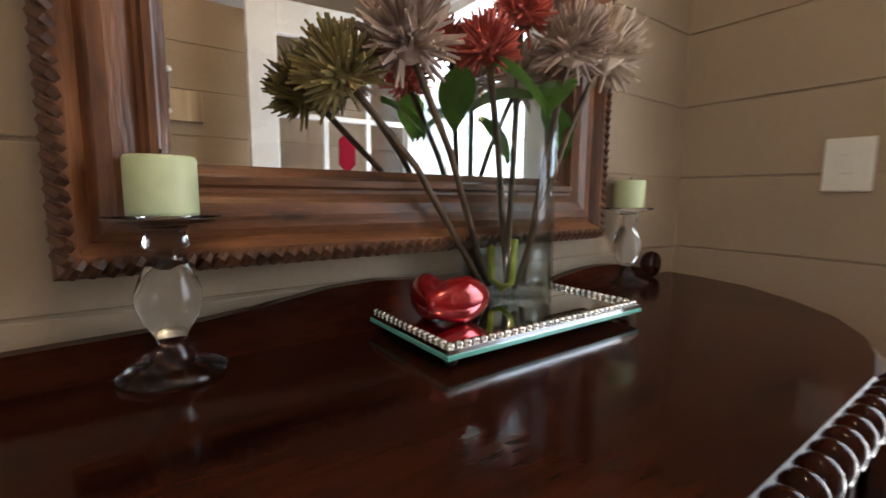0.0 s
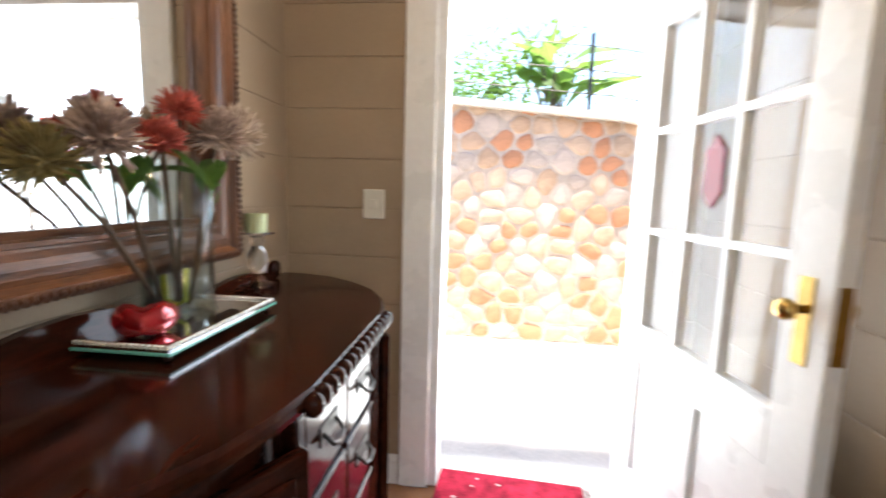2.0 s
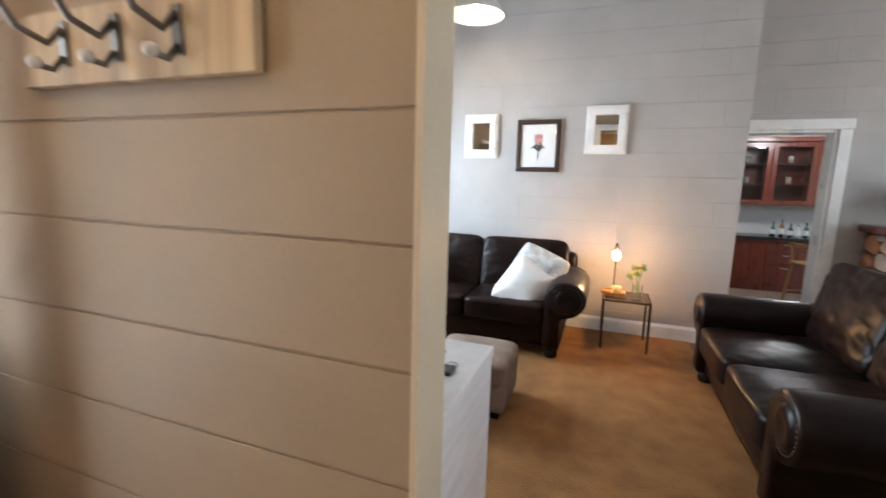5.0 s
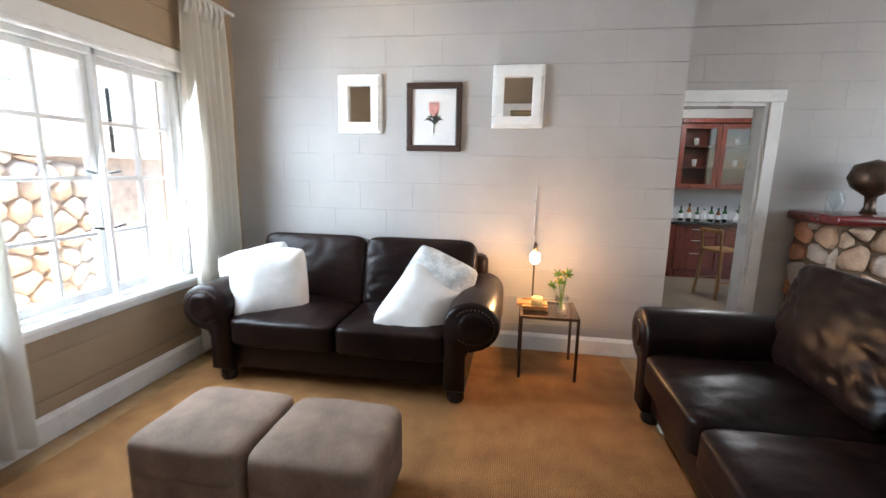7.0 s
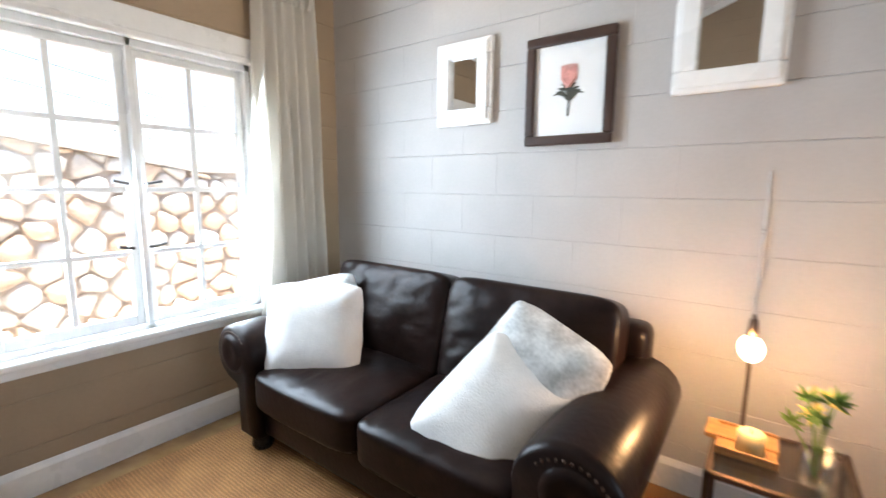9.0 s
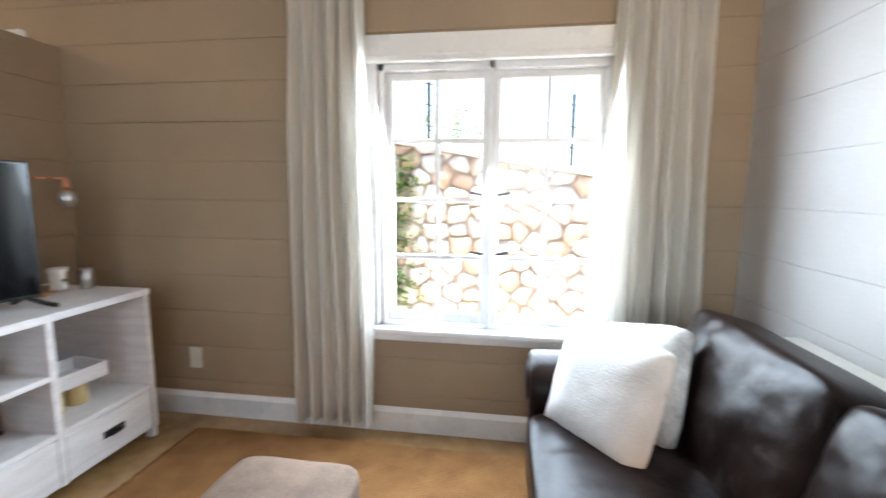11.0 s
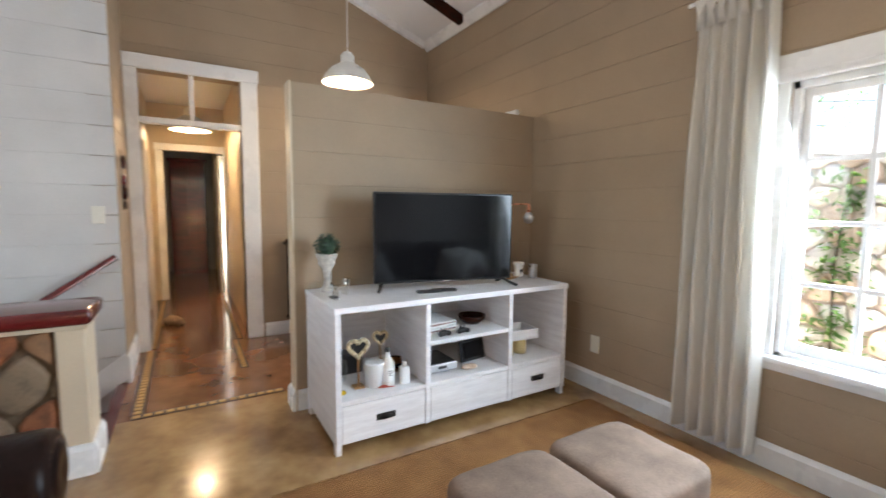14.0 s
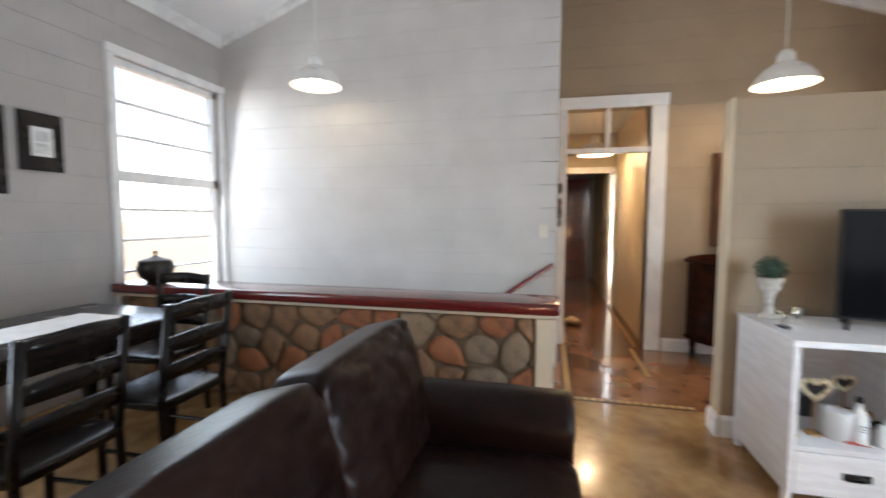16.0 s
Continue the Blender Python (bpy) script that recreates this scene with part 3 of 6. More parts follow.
strip("baseboard", "y", 0, -1, 0.0, WD)
strip("baseboard_2", "x", WD, -1, -3.16, -0.02)
strip("baseboard_3", "x", 0, 1, -1.88, -0.02)
strip("baseboard_4", "y", -1.892, -1, -0.13, 0.02)
strip("baseboard_5", "x", -0.11, -1, -1.88, 0)
strip("baseboard_6", "x", WA, 1, -1.80, -0.0)
strip("baseboard_7", "y", 0, -1, WA, -1.29)
strip("baseboard_8", "y", -2.84, 1, WA + 0.1, WW + 0.02, z1=0.2)
strip("baseboard_9", "x", WE, -1, SOUTH, -4.10)
# stairs going down along the pale wall
st = thing("staircase", "red polished stairs going down beside the pale wall", "stairs", kind="structure")
for i in range(12):
    part("step", box(WW, -2.90 - 0.26 * (i + 1), -2.4, -0.1, -2.90 - 0.26 * i, -0.19 * (i + 1), 0.006), REDWOOD if i == 0 else REDSCREED, st)
floor_slab("floor_landing", WW, -2.90, 0.0, -2.84, REDWOOD, "red polished stair nosing", 0.0, 0.2)
bm = prism([(-2.84, 0.22), (-2.84, 0.03), (-6.1, -2.3), (-6.1, -2.1)], WW, WW + 0.02, "x")
tagged(part("baseboard_10", bm, WHITE), "white sloping stair skirting", "skirting", kind="structure")

# half wall of stone with a mahogany capping
hw = tagged(part("wall_half", box(-0.06, SOUTH, 0, 0.15, -2.97, 0.70), DARKMORTAR), "low rubble stone wall along the stairs", "wall", kind="structure")
tagged(part("wall_half_lower", box(-0.1, SOUTH, -2.4, -0.06, -2.9, 0.70), PALE), "pale plastered stairwell face of the half wall", "wall", kind="structure")
tagged(part("pier", box(-0.06, -2.972, 0, 0.19, -2.862, 0.70, 0.008), CREAM), "cream plastered end pier of the half wall", "pier", kind="structure")
strip("baseboard_11", "x", 0.19, 1, -2.98, -2.855, z1=0.15)
strip("baseboard_12", "y", -2.862, 1, -0.07, 0.2, z1=0.15)
tagged(part("trim", box(-0.10, SOUTH, 0.70, 0.205, -2.85, 0.722, 0.004), CREAM), "cream moulding under the capping", "trim", kind="structure")
tagged(part("wall_capping", box(-0.13, SOUTH, 0.722, 0.235, -2.83, 0.795, 0.022, 3), REDWOOD, smooth=True), "polished red mahogany capping on the half wall", "capping", kind="structure")
hr = thing("handrail", "red mahogany handrail on steel brackets along the stair wall", "handrail")
part("rail", tube([(-0.965, -2.86, 0.915), (-0.965, -6.0, -1.25)], 0.022, 12), REDWOOD, hr, smooth=True)
for y in (-3.05, -4.4, -5.7):
    z = 0.915 + (y + 2.86) * 0.69
    part("bracket", tube([(-0.965, y, z - 0.02), (-0.975, y, z - 0.055), (WW, y, z - 0.06)], 0.007, 8), STEEL, hr)

# passage behind the entry
wall("wall_passage_north", "y", -1.93, -1, -8.2, WA - 0.14, 0, 2.6, CREAM, 0.1, [(-5.0, -4.3, 0, 2.0)], label="cream painted passage wall", blocks=False)
wall("wall_passage_south", "y", -2.82, 1, -8.2, WA - 0.14, 0, 2.6, CREAM, 0.1, label="cream painted passage wall", blocks=False)
wall("wall_passage_end", "x", -7.2, 1, -3.4, -1.4, 0, 2.6, GREIGE, 0.1, label="greige bedroom wall at the end of the passage", blocks=False)
tagged(part("ceiling_passage", box(-8.2, -3.4, 2.6, WA - 0.14, -1.4, 2.7), CEIL), "white flat passage ceiling", "ceiling", kind="structure")
wall("wall_passage_cross", "x", -4.2, 1, -2.82, -1.93, 0, 2.6, CREAM, 0.1, [(-2.66, -1.95, 0, 2.0)], label="cream wall with inner door opening", blocks=False)


def casing(parent, axis, c, sign, u0, u1, z1, w=0.1, t=0.025, z0=0.0, name="architrave", sill=False):
    """White boards round an opening: two posts and a head, with a stepped face."""
    def b(ua, ub, za, zb, nm, extra=0.0):
        lo, hi = (c, c + sign * (t + extra))
        bm = box(min(lo, hi), ua, za, max(lo, hi), ub, zb, 0.006) if axis == "x" else box(ua, min(lo, hi), za, ub, max(lo, hi), zb, 0.006)
        part(nm, bm, WHITE, parent)
    b(u0 - w, u0, z0, z1, name)
    b(u1, u1 + w, z0, z1, name)
    b(u0 - w - 0.01, u1 + w + 0.01, z1, z1 + w, name, 0.008)


# passage door frame with a fanlight
d = thing("door_1", "white timber door frame with a two-pane fanlight over the passage", "door frame", kind="structure")
part("post", box(WA - 0.14, COR0 - 0.04, 0, WA + 0.02, COR0, 2.40, 0.005), WHITE, d)
part("post", box(WA - 0.14, COR1, 0, WA + 0.02, COR1 + 0.02, 2.40, 0.005), WHITE, d)
part("architrave", box(WA, COR1 + 0.0, 0, WA + 0.03, COR1 + 0.145, 2.40, 0.006), WHITE, d)
part("architrave", box(WA, -2.835, 0, WA + 0.03, COR0, 2.40, 0.006), WHITE, d)
part("head", box(WA, -2.838, 2.40, WA + 0.036, COR1 + 0.155, 2.515, 0.006), WHITE, d)
part("transom", box(WA - 0.09, COR0, 1.965, WA + 0.01, COR1, 2.015, 0.005), WHITE, d)
part("mullion", box(WA - 0.07, (COR0 + COR1) / 2 - 0.02, 2.015, WA, (COR0 + COR1) / 2 + 0.02, 2.40, 0.004), WHITE, d)
for a, b in ((COR0, (COR0 + COR1) / 2 - 0.02), ((COR0 + COR1) / 2 + 0.02, COR1)):
    part("pane", box(WA - 0.045, a, 2.015, WA - 0.041, b, 2.40), GLASS, d).visible_shadow = False
lf = thing("door_2", "cream panelled passage door standing open against the wall", "door", kind="structure")
part("leaf", box(WA - 0.93, COR0 - 0.035, 0.01, WA - 0.15, COR0 + 0.005, 1.96, 0.004), CREAM, lf)
for z in (0.25, 1.75):
    part("hinge", box(WA - 0.16, COR0 + 0.005, z, WA - 0.14, COR0 + 0.012, z + 0.09), BRASS, lf)
d = thing("door_3", "white inner door frame in the passage", "door frame", kind="structure")
casing(d, "x", -4.2, 1, -2.66, -1.95, 2.0, 0.09)
lf = thing("door_4", "white bedroom door standing ajar", "door", kind="structure")
part("leaf", box(-5.0, -2.02, 0.01, -4.32, -1.975, 1.98, 0.004), WHITE, lf)
part("handle", tube([(-4.95, -2.03, 1.0), (-4.95, -2.07, 1.0), (-4.85, -2.07, 1.0)], 0.009, 8), STEEL, lf)

# kitchen door frame
d = thing("door_5", "white timber kitchen door frame with no door", "door frame", kind="structure")
casing(d, "x", WE, -1, -3.99, -3.27, 1.85, 0.09)
part("lining", box(WE - 0.005, -3.99, -0.25, WE + 0.17, -3.965, 1.85), WHITE, d)
part("lining", box(WE - 0.005, -3.295, -0.25, WE + 0.17, -3.27, 1.85), WHITE, d)
part("lining", box(WE - 0.005, -3.965, 1.825, WE + 0.17, -3.295, 1.85), WHITE, d)

# front door frame and the glazed door standing open
d = thing("door_6", "white timber front door frame", "door frame", kind="structure")
part("architrave", box(-1.285, -0.03, 0, -1.16, 0, 2.05, 0.006), WHITE, d)
part("architrave", box(-0.30, -0.03, 0, -0.185, 0, 2.05, 0.006), WHITE, d)
part("head", box(-1.295, -0.036, 2.05, -0.175, 0, 2.09, 0.006), WHITE, d)
part("post", box(-1.162, -0.01, 0, -1.12, 0.17, 2.05, 0.004), WHITE, d)
part("post", box(-0.335, 0.03, 0, -0.298, 0.17, 2.05, 0.004), WHITE, d)
part("lintel", box(-1.12, -0.01, 2.01, -0.335, 0.17, 2.052, 0.004), WHITE, d)
part("threshold", box(-1.12, -0.02, 0, -0.335, 0.2, 0.012, 0.004), PAVING, d)
fd = thing("door_7", "white half-glazed front door with nine panes standing open", "door", m=pose(-0.345, 0.02, 0, 0, 0, -83.5), kind="structure")
DW, DT = 0.89, 0.042
PB, PT = 0.80, 1.87
# the leaf lies along local x, from the hinge to the lock edge
for x0, x1, z0, z1, nm in ((0, 0.115, 0.01, 2.02, "stile"), (DW - 0.125, DW, 0.01, 2.02, "stile"), (0.115, DW - 0.125, PT, 2.02, "top_rail"), (0.115, DW - 0.125, PB - 0.14, PB, "lock_rail"), (0.115, DW - 0.125, 0.01, 0.22, "bottom_rail"), (DW / 2 - 0.05, DW / 2 + 0.045, 0.22, PB - 0.14, "muntin")):
    part(nm, box(x0, -DT / 2, z0, x1, DT / 2, z1, 0.004), WHITE, fd)
gx = [0.115 + i * (DW - 0.24) / 3 for i in range(4)]
gz = [PB + i * (PT - PB) / 3 for i in range(4)]
for x in gx[1:3]:
    part("glazing_bar", box(x - 0.012, -DT / 2 + 0.004, PB, x + 0.012, DT / 2 - 0.004, PT, 0.003), WHITE, fd)
for z in gz[1:3]:
    part("glazing_bar", box(0.115, -DT / 2 + 0.005, z - 0.012, DW - 0.125, DT / 2 - 0.005, z + 0.012, 0.003), WHITE, fd)
for i in range(3):
    for j in range(3):
        part("pane", box(gx[i], -0.002, gz[j], gx[i + 1], 0.002, gz[j + 1]), GLASS, fd).visible_shadow = False
for x0, x1 in ((0.115, DW / 2 - 0.05), (DW / 2 + 0.045, DW - 0.125)):
    part("panel", box(x0, -0.009, 0.22, x1, 0.009, PB - 0.14, 0.006), WHITE, fd)
cx, cz = (gx[1] + gx[2]) / 2, (gz[1] + gz[2]) / 2 + 0.02
part("stained_glass", prism([(cx - 0.042, cz - 0.06), (cx, cz - 0.105), (cx + 0.042, cz - 0.06), (cx + 0.042, cz + 0.06), (cx, cz + 0.105), (cx - 0.042, cz + 0.06)], -0.006, 0.006, "y"), mat("ruby_stained_glass", (0.22, 0.006, 0.02), 0.25, var=0.1, bump=0, spec=0.3), fd, "ruby red hexagonal stained glass")
for s in (-1, 1):
    part("lock_plate", box(DW - 0.085, s * DT / 2, 0.93, DW - 0.045, s * (DT / 2 + 0.003), 1.12, 0.0012), BRASS, fd, "brass lock plate")
    part("knob", lathe([(0, 0.062), (0.016, 0.058), (0.024, 0.046), (0.022, 0.034), (0.010, 0.026), (0.009, 0)], 16), BRASS, fd, "brass door knob", True, pose(DW - 0.065, s * DT / 2, 1.05, -90 * s))
part("lock_edge", box(DW, -0.014, 0.95, DW + 0.002, 0.014, 1.11), BRASS, fd)

# lounge window
w = thing("window_1", "white timber window with two eight-pane casements", "window", kind="structure")
WX0, WX1, WZ0, WZ1 = 1.76, 2.86, 0.57, 1.86
part("head_board", box(WX0 - 0.06, -0.03, WZ1 + 0.0, WX1 + 0.06, 0.0, 1.985, 0.008), WHITE, w)
part("head_mould", box(WX0 - 0.05, -0.045, WZ1 - 0.005, WX1 + 0.05, 0.0, WZ1 + 0.03, 0.01), WHITE, w)
part("architrave", box(WX0 - 0.055, -0.022, WZ0, WX0, 0, WZ1, 0.006), WHITE, w)
part("architrave", box(WX1, -0.022, WZ0, WX1 + 0.055, 0, WZ1, 0.006), WHITE, w)
part("window_sill", box(WX0 - 0.09, -0.06, WZ0 - 0.035, WX1 + 0.09, 0.12, WZ0, 0.01), WHITE, w)
part("apron", box(WX0 - 0.06, -0.02, WZ0 - 0.075, WX1 + 0.06, 0, WZ0 - 0.035, 0.006), WHITE, w)
for x0, x1, z0, z1 in ((WX0, WX0 + 0.03, WZ0, WZ1), (WX1 - 0.03, WX1, WZ0, WZ1), (WX0, WX1, WZ1 - 0.035, WZ1), (WX0, WX1, WZ0, WZ0 + 0.02), (2.298, 2.322, WZ0, WZ1)):
    part("frame", box(x0, 0.001, z0, x1, 0.12, z1, 0.003), WHITE, w)
for x0, x1 in ((WX0 + 0.03, 2.298), (2.322, WX1 - 0.03)):
    sash = part("casement", box(x0, 0.04, WZ0 + 0.02, x0 + 0.032, 0.08, WZ1 - 0.035, 0.004), WHITE, w)
    z0, z1 = WZ0 + 0.02, WZ1 - 0.035
    part("stile", box(x1 - 0.032, 0.04, z0, x1, 0.08, z1, 0.004), WHITE, sash)
    part("rail", box(x0 + 0.032, 0.041, z0, x1 - 0.032, 0.079, z0 + 0.045, 0.004), WHITE, sash)
    part("rail", box(x0 + 0.032, 0.041, z1 - 0.035, x1 - 0.032, 0.079, z1, 0.004), WHITE, sash)
    xm = (x0 + x1) / 2
    part("glazing_bar", box(xm - 0.011, 0.046, z0 + 0.045, xm + 0.011, 0.074, z1 - 0.035, 0.003), WHITE, sash)
    for k in (1, 2, 3):
        z = z0 + 0.045 + k * (z1 - z0 - 0.08) / 4
        part("glazing_bar", box(x0 + 0.032, 0.047, z - 0.011, x1 - 0.032, 0.073, z + 0.011, 0.003), WHITE, sash)
    for a, b in ((x0 + 0.032, xm - 0.011), (xm + 0.011, x1 - 0.032)):
        for k in range(4):
            h = (z1 - z0 - 0.08) / 4
            part("pane", box(a, 0.059, z0 + 0.045 + k * h, b, 0.061, z0 + 0.045 + (k + 1) * h), GLASS, sash).visible_shadow = False
    xs = x1 - 0.025 if x0 < 2.2 else x0 + 0.025
    for z in (0.95, 1.24):
        part("latch", tube([(xs, 0.04, z), (xs, 0.02, z), (xs + (0.06 if x0 > 2.2 else -0.06), 0.015, z + 0.012)], 0.007, 8), IRON, sash)

# stair window
w = thing("window_2", "tall white timber stair window with horizontal bars", "window", kind="structure")
casing(w, "y", SOUTH, 1, -0.98, 0.12, 2.56, 0.07, 0.03, 0.5)
for z0, z1 in ((0.55, 0.60), (1.60, 1.68), (2.50, 2.56)):
    part("frame", box(-0.98, SOUTH - 0.1, z0, 0.12, SOUTH - 0.03, z1, 0.004), WHITE, w)
for x0 in (-0.98, 0.07):
    part("frame", box(x0, SOUTH - 0.1, 0.55, x0 + 0.05, SOUTH - 0.03, 2.56, 0.004), WHITE, w)
for z in (0.86, 1.12, 1.37, 1.96, 2.23):
    part("glazing_bar", box(-0.93, SOUTH - 0.09, z - 0.011, 0.07, SOUTH - 0.05, z + 0.011, 0.003), WHITE, w)
zz = (0.60, 0.86, 1.12, 1.37, 1.60, 1.68, 1.96, 2.23, 2.50)
for a, b in zip(zz, zz[1:]):
    if b - a > 0.1:
        part("pane", box(-0.93, SOUTH - 0.071, a, 0.07, SOUTH - 0.069, b), GLASS, w).visible_shadow = False
# Unseen window, added so that the southern fill lamp has an opening.
w = thing("window_3", "plain white timber window added out of view", "window", kind="structure")
casing(w, "y", SOUTH, 1, 1.8, 3.4, 2.3, 0.07, 0.03, 0.8)
part("pane", box(1.8, SOUTH - 0.071, 0.8, 3.4, SOUTH - 0.069, 2.3), GLASS, w).visible_shadow = False


# ---- curtains ----
def curtain(x0, x1, seed):
    t = thing("curtain", "white gathered cotton curtain hanging to the floor beside the window", "curtain", group="window curtains")
    rng = random.Random(seed)
    bm = bmesh.new()
    n, rows = 90, 14
    ph = rng.uniform(0, 6)
    grid = []
    for j in range(rows + 1):
        f = j / rows
        z = 2.30 - f * 2.235
        row = []
        for i in range(n + 1):
            s = i / n
            spread = 0.86 + 0.14 * min(1, f * 1.6)
            x = (x0 + x1) / 2 + (s - 0.5) * (x1 - x0) * spread
            a = 0.018 + 0.02 * min(1, f * 3)
            y = -0.09 + a * math.sin(s * 2 * math.pi * 6 + ph + 0.5 * math.sin(f * 3 + seed)) + 0.01 * math.sin(s * 31 + f * 2)
            row.append(bm.verts.new((x + 0.006 * math.sin(f * 9 + s * 20), y, z)))
        grid.append(row)
    for j in range(rows):
        for i in range(n):
            bm.faces.new((grid[j][i], grid[j][i + 1], grid[j + 1][i + 1], grid[j + 1][i]))
    bmesh.ops.solidify(bm, geom=bm.faces[:], thickness=0.003)
    part("drape", bm, CURTAIN, t, smooth=True)
    for k in range(7):
        bm = bmesh.new()
        x = (x0 + x1) / 2 + ((k + 0.5) / 7 - 0.5) * (x1 - x0) * 0.86
        for e in (-0.014, 0, 0.014):
            tube([(x + e * 1.6, -0.105, 2.345), (x + e * 0.3, -0.115, 2.27), (x + e, -0.1, 2.2)], 0.011, 6, bm, 0.5)
        part("pleat", bm, CURTAIN, t, smooth=True)


curtain(1.31, 1.74, 1)
curtain(2.80, 3.24, 2)
ct = thing("curtain_rail", "thin white curtain rail above the window", "curtain rail")
part("track", box(1.30, -0.11, 2.325, 3.33, -0.09, 2.345, 0.003), WHITE, ct)
for x in (1.35, 2.3, 3.28):
    part("bracket", box(x, -0.095, 2.33, x + 0.02, 0.0, 2.342), WHITE, ct)


# ---- sofas ----
def cushion(sx, sy, sz, seed, wrinkle):
    """A leather seat cushion: boxy with piped edges, crowned, with creases running in from its rim."""
    bm = puff(sx, sy, sz, 26, 9, 0, seed, 0.10)
    for v in bm.verts:
        u, w = v.co.x / (sx / 2), v.co.y / (sy / 2)
        rim = max(abs(u), abs(w)) ** 3
        q = Vector((u * 2.2 + seed * 3.1, w * 2.2, seed * 1.7))
        top = (abs(v.co.z) / (sz / 2)) ** 6
        fold = 1 - abs(noise.noise(q * 1.5)) * 2.5
        fine = 1 - abs(noise.noise(q * 3.7 + Vector((4, 9, 2)))) * 2.5
        v.co.z += math.copysign(1, v.co.z) * (0.018 * (1 - u * u) * (1 - w * w) - top * wrinkle * (0.35 + 0.65 * rim) * (max(0, fold) ** 3 + 0.5 * max(0, fine) ** 3))
        v.co.z += 0.006 * noise.noise(q * 0.7)
    return bm


def sofa(m, length, depth, label, lift=0.0):
    """Two-seat rolled-arm sofa; local x along its length, front at y = 0, back towards +y."""
    t = thing("sofa", label, "sofa", m)
    part("base", box(0.20, 0.05, 0.09, length - 0.20, depth - 0.04, 0.27, 0.03, 3), LEATHER, t, smooth=True)
    for sx in (0, 1):
        # arm: an upright panel whose top rolls outward into a scroll
        at = (lambda v: v) if not sx else (lambda v: length - v)
        poly = [(0.30, 0.09), (0.30, 0.44)]
        poly += [(0.152 + 0.152 * math.cos(radians(g)), 0.475 + 0.13 * math.sin(radians(g))) for g in range(0, 256, 15)]
        poly += [(0.165, 0.335), (0.18, 0.30), (0.18, 0.09)]
        bm = bmesh.new()
        rings = []
        for y, k in ((0.0, 0.93), (0.012, 0.985), (0.035, 1.0), (0.3, 1.015), (depth - 0.3, 1.0), (depth - 0.1, 0.98), (depth - 0.06, 0.9)):
            rings.append([bm.verts.new((at(0.2 + (px - 0.2) * k), y, 0.3 + (pz - 0.3) * k)) for px, pz in poly])
        n = len(poly)
        for a, b in zip(rings, rings[1:]):
            for i in range(n):
                bm.faces.new((a[i], a[(i + 1) % n], b[(i + 1) % n], b[i]))
        bm.faces.new(rings[0]), bm.faces.new(rings[-1])
        bmesh.ops.recalc_face_normals(bm, faces=bm.faces[:])
        arm = part("arm", bm, LEATHER, t, smooth=True)
        cx = at(0.135)
        part("scroll", lathe([(0, 0.006), (0.028, 0.010), (0.055, 0.014), (0.075, 0.012), (0.088, 0.0)], 24), LEATHER, arm, smooth=True, m=pose(cx, 0.002, 0.472, 90))
        bm = bmesh.new()
        for k in range(26):
            a = radians(-50 + k * 270 / 25) * (1 if not sx else -1)
            blob(0.0055, 1, (1, 0.6, 1), 0, bm, (at(0.142) - 0.112 * math.sin(a) * 1.0, 0.0, 0.474 + 0.098 * math.cos(a)))
        tagged(part("nail_trim", bm, BRONZE, arm, "row of small bronze nail heads", True), kind="stuff")
    inner = 0.285
    iw = (length - 2 * inner) / 2
    for k in range(2):
        cx = inner + iw * (k + 0.5)
        part("seat_cushion", cushion(iw * 1.0, depth - 0.22, 0.19, k + int(length * 10), 0.012), LEATHER, t, smooth=True, m=pose(cx, (depth - 0.22) / 2 - 0.015, 0.335))
        bw = iw + 0.10
        part("back_cushion", cushion(bw, 0.50, 0.22, k + 5 + int(length * 10), 0.035 if lift else 0.018), LEATHER, t, smooth=True, m=pose(length / 2 + (k - 0.5) * (bw - 0.005), depth - 0.27, 0.585 + lift, 75))
    part("back", box(0.12, depth - 0.16, 0.12, length - 0.12, depth, 0.72 + lift, 0.05, 3), LEATHER, t, smooth=True)
    for x in (0.235, length - 0.235):
        for y in (0.075, depth - 0.1):
            part("foot", lathe([(0.0, 0), (0.035, 0.0), (0.05, 0.03), (0.045, 0.075), (0.03, 0.1), (0, 0.1)], 18), BLACKWOOD, t, smooth=True, m=pose(x, y, 0))
    return t


sofa(pose(2.50, -0.205, 0, 0, 0, -90), 1.87, 0.90, "dark brown leather two-seat sofa with rolled arms and nail heads")
sofa(pose(0.94, -2.80, 0, 0, 0, 0) @ Matrix.Diagonal((1, -1, 1, 1)), 1.86, 0.98, "dark brown leather sofa facing the window, worn cushions", 0.055)


def pillow(m, sx, sy, material, label, name="cushion"):
    t = thing(name, label, "cushion", m)
    part("cover", puff(sx, sy, 0.14, 18, 11, 0.008, sx * 9, 0.8), material, t, smooth=True)
    bm = bmesh.new()
    pts = [((sx / 2) * (abs(math.cos(a)) ** 0.32) * math.copysign(1, math.cos(a)) * 0.985, (sy / 2) * (abs(math.sin(a)) ** 0.32) * math.copysign(1, math.sin(a)) * 0.985, 0) for a in [2 * math.pi * (i + 0.37) / 48 for i in range(49)]]
    tube(pts, 0.013, 7, bm)
    part("edging", bm, material, t, smooth=True)
    return t


def leaning(c, u, v):
    """A frame at c whose x runs along u and whose y lies towards v."""
    x = Vector(u).normalized()
    z = x.cross(Vector(v)).normalized()
    y = z.cross(x)
    return Matrix(((x.x, y.x, z.x, c[0]), (x.y, y.y, z.y, c[1]), (x.z, y.z, z.z, c[2]), (0, 0, 0, 1)))


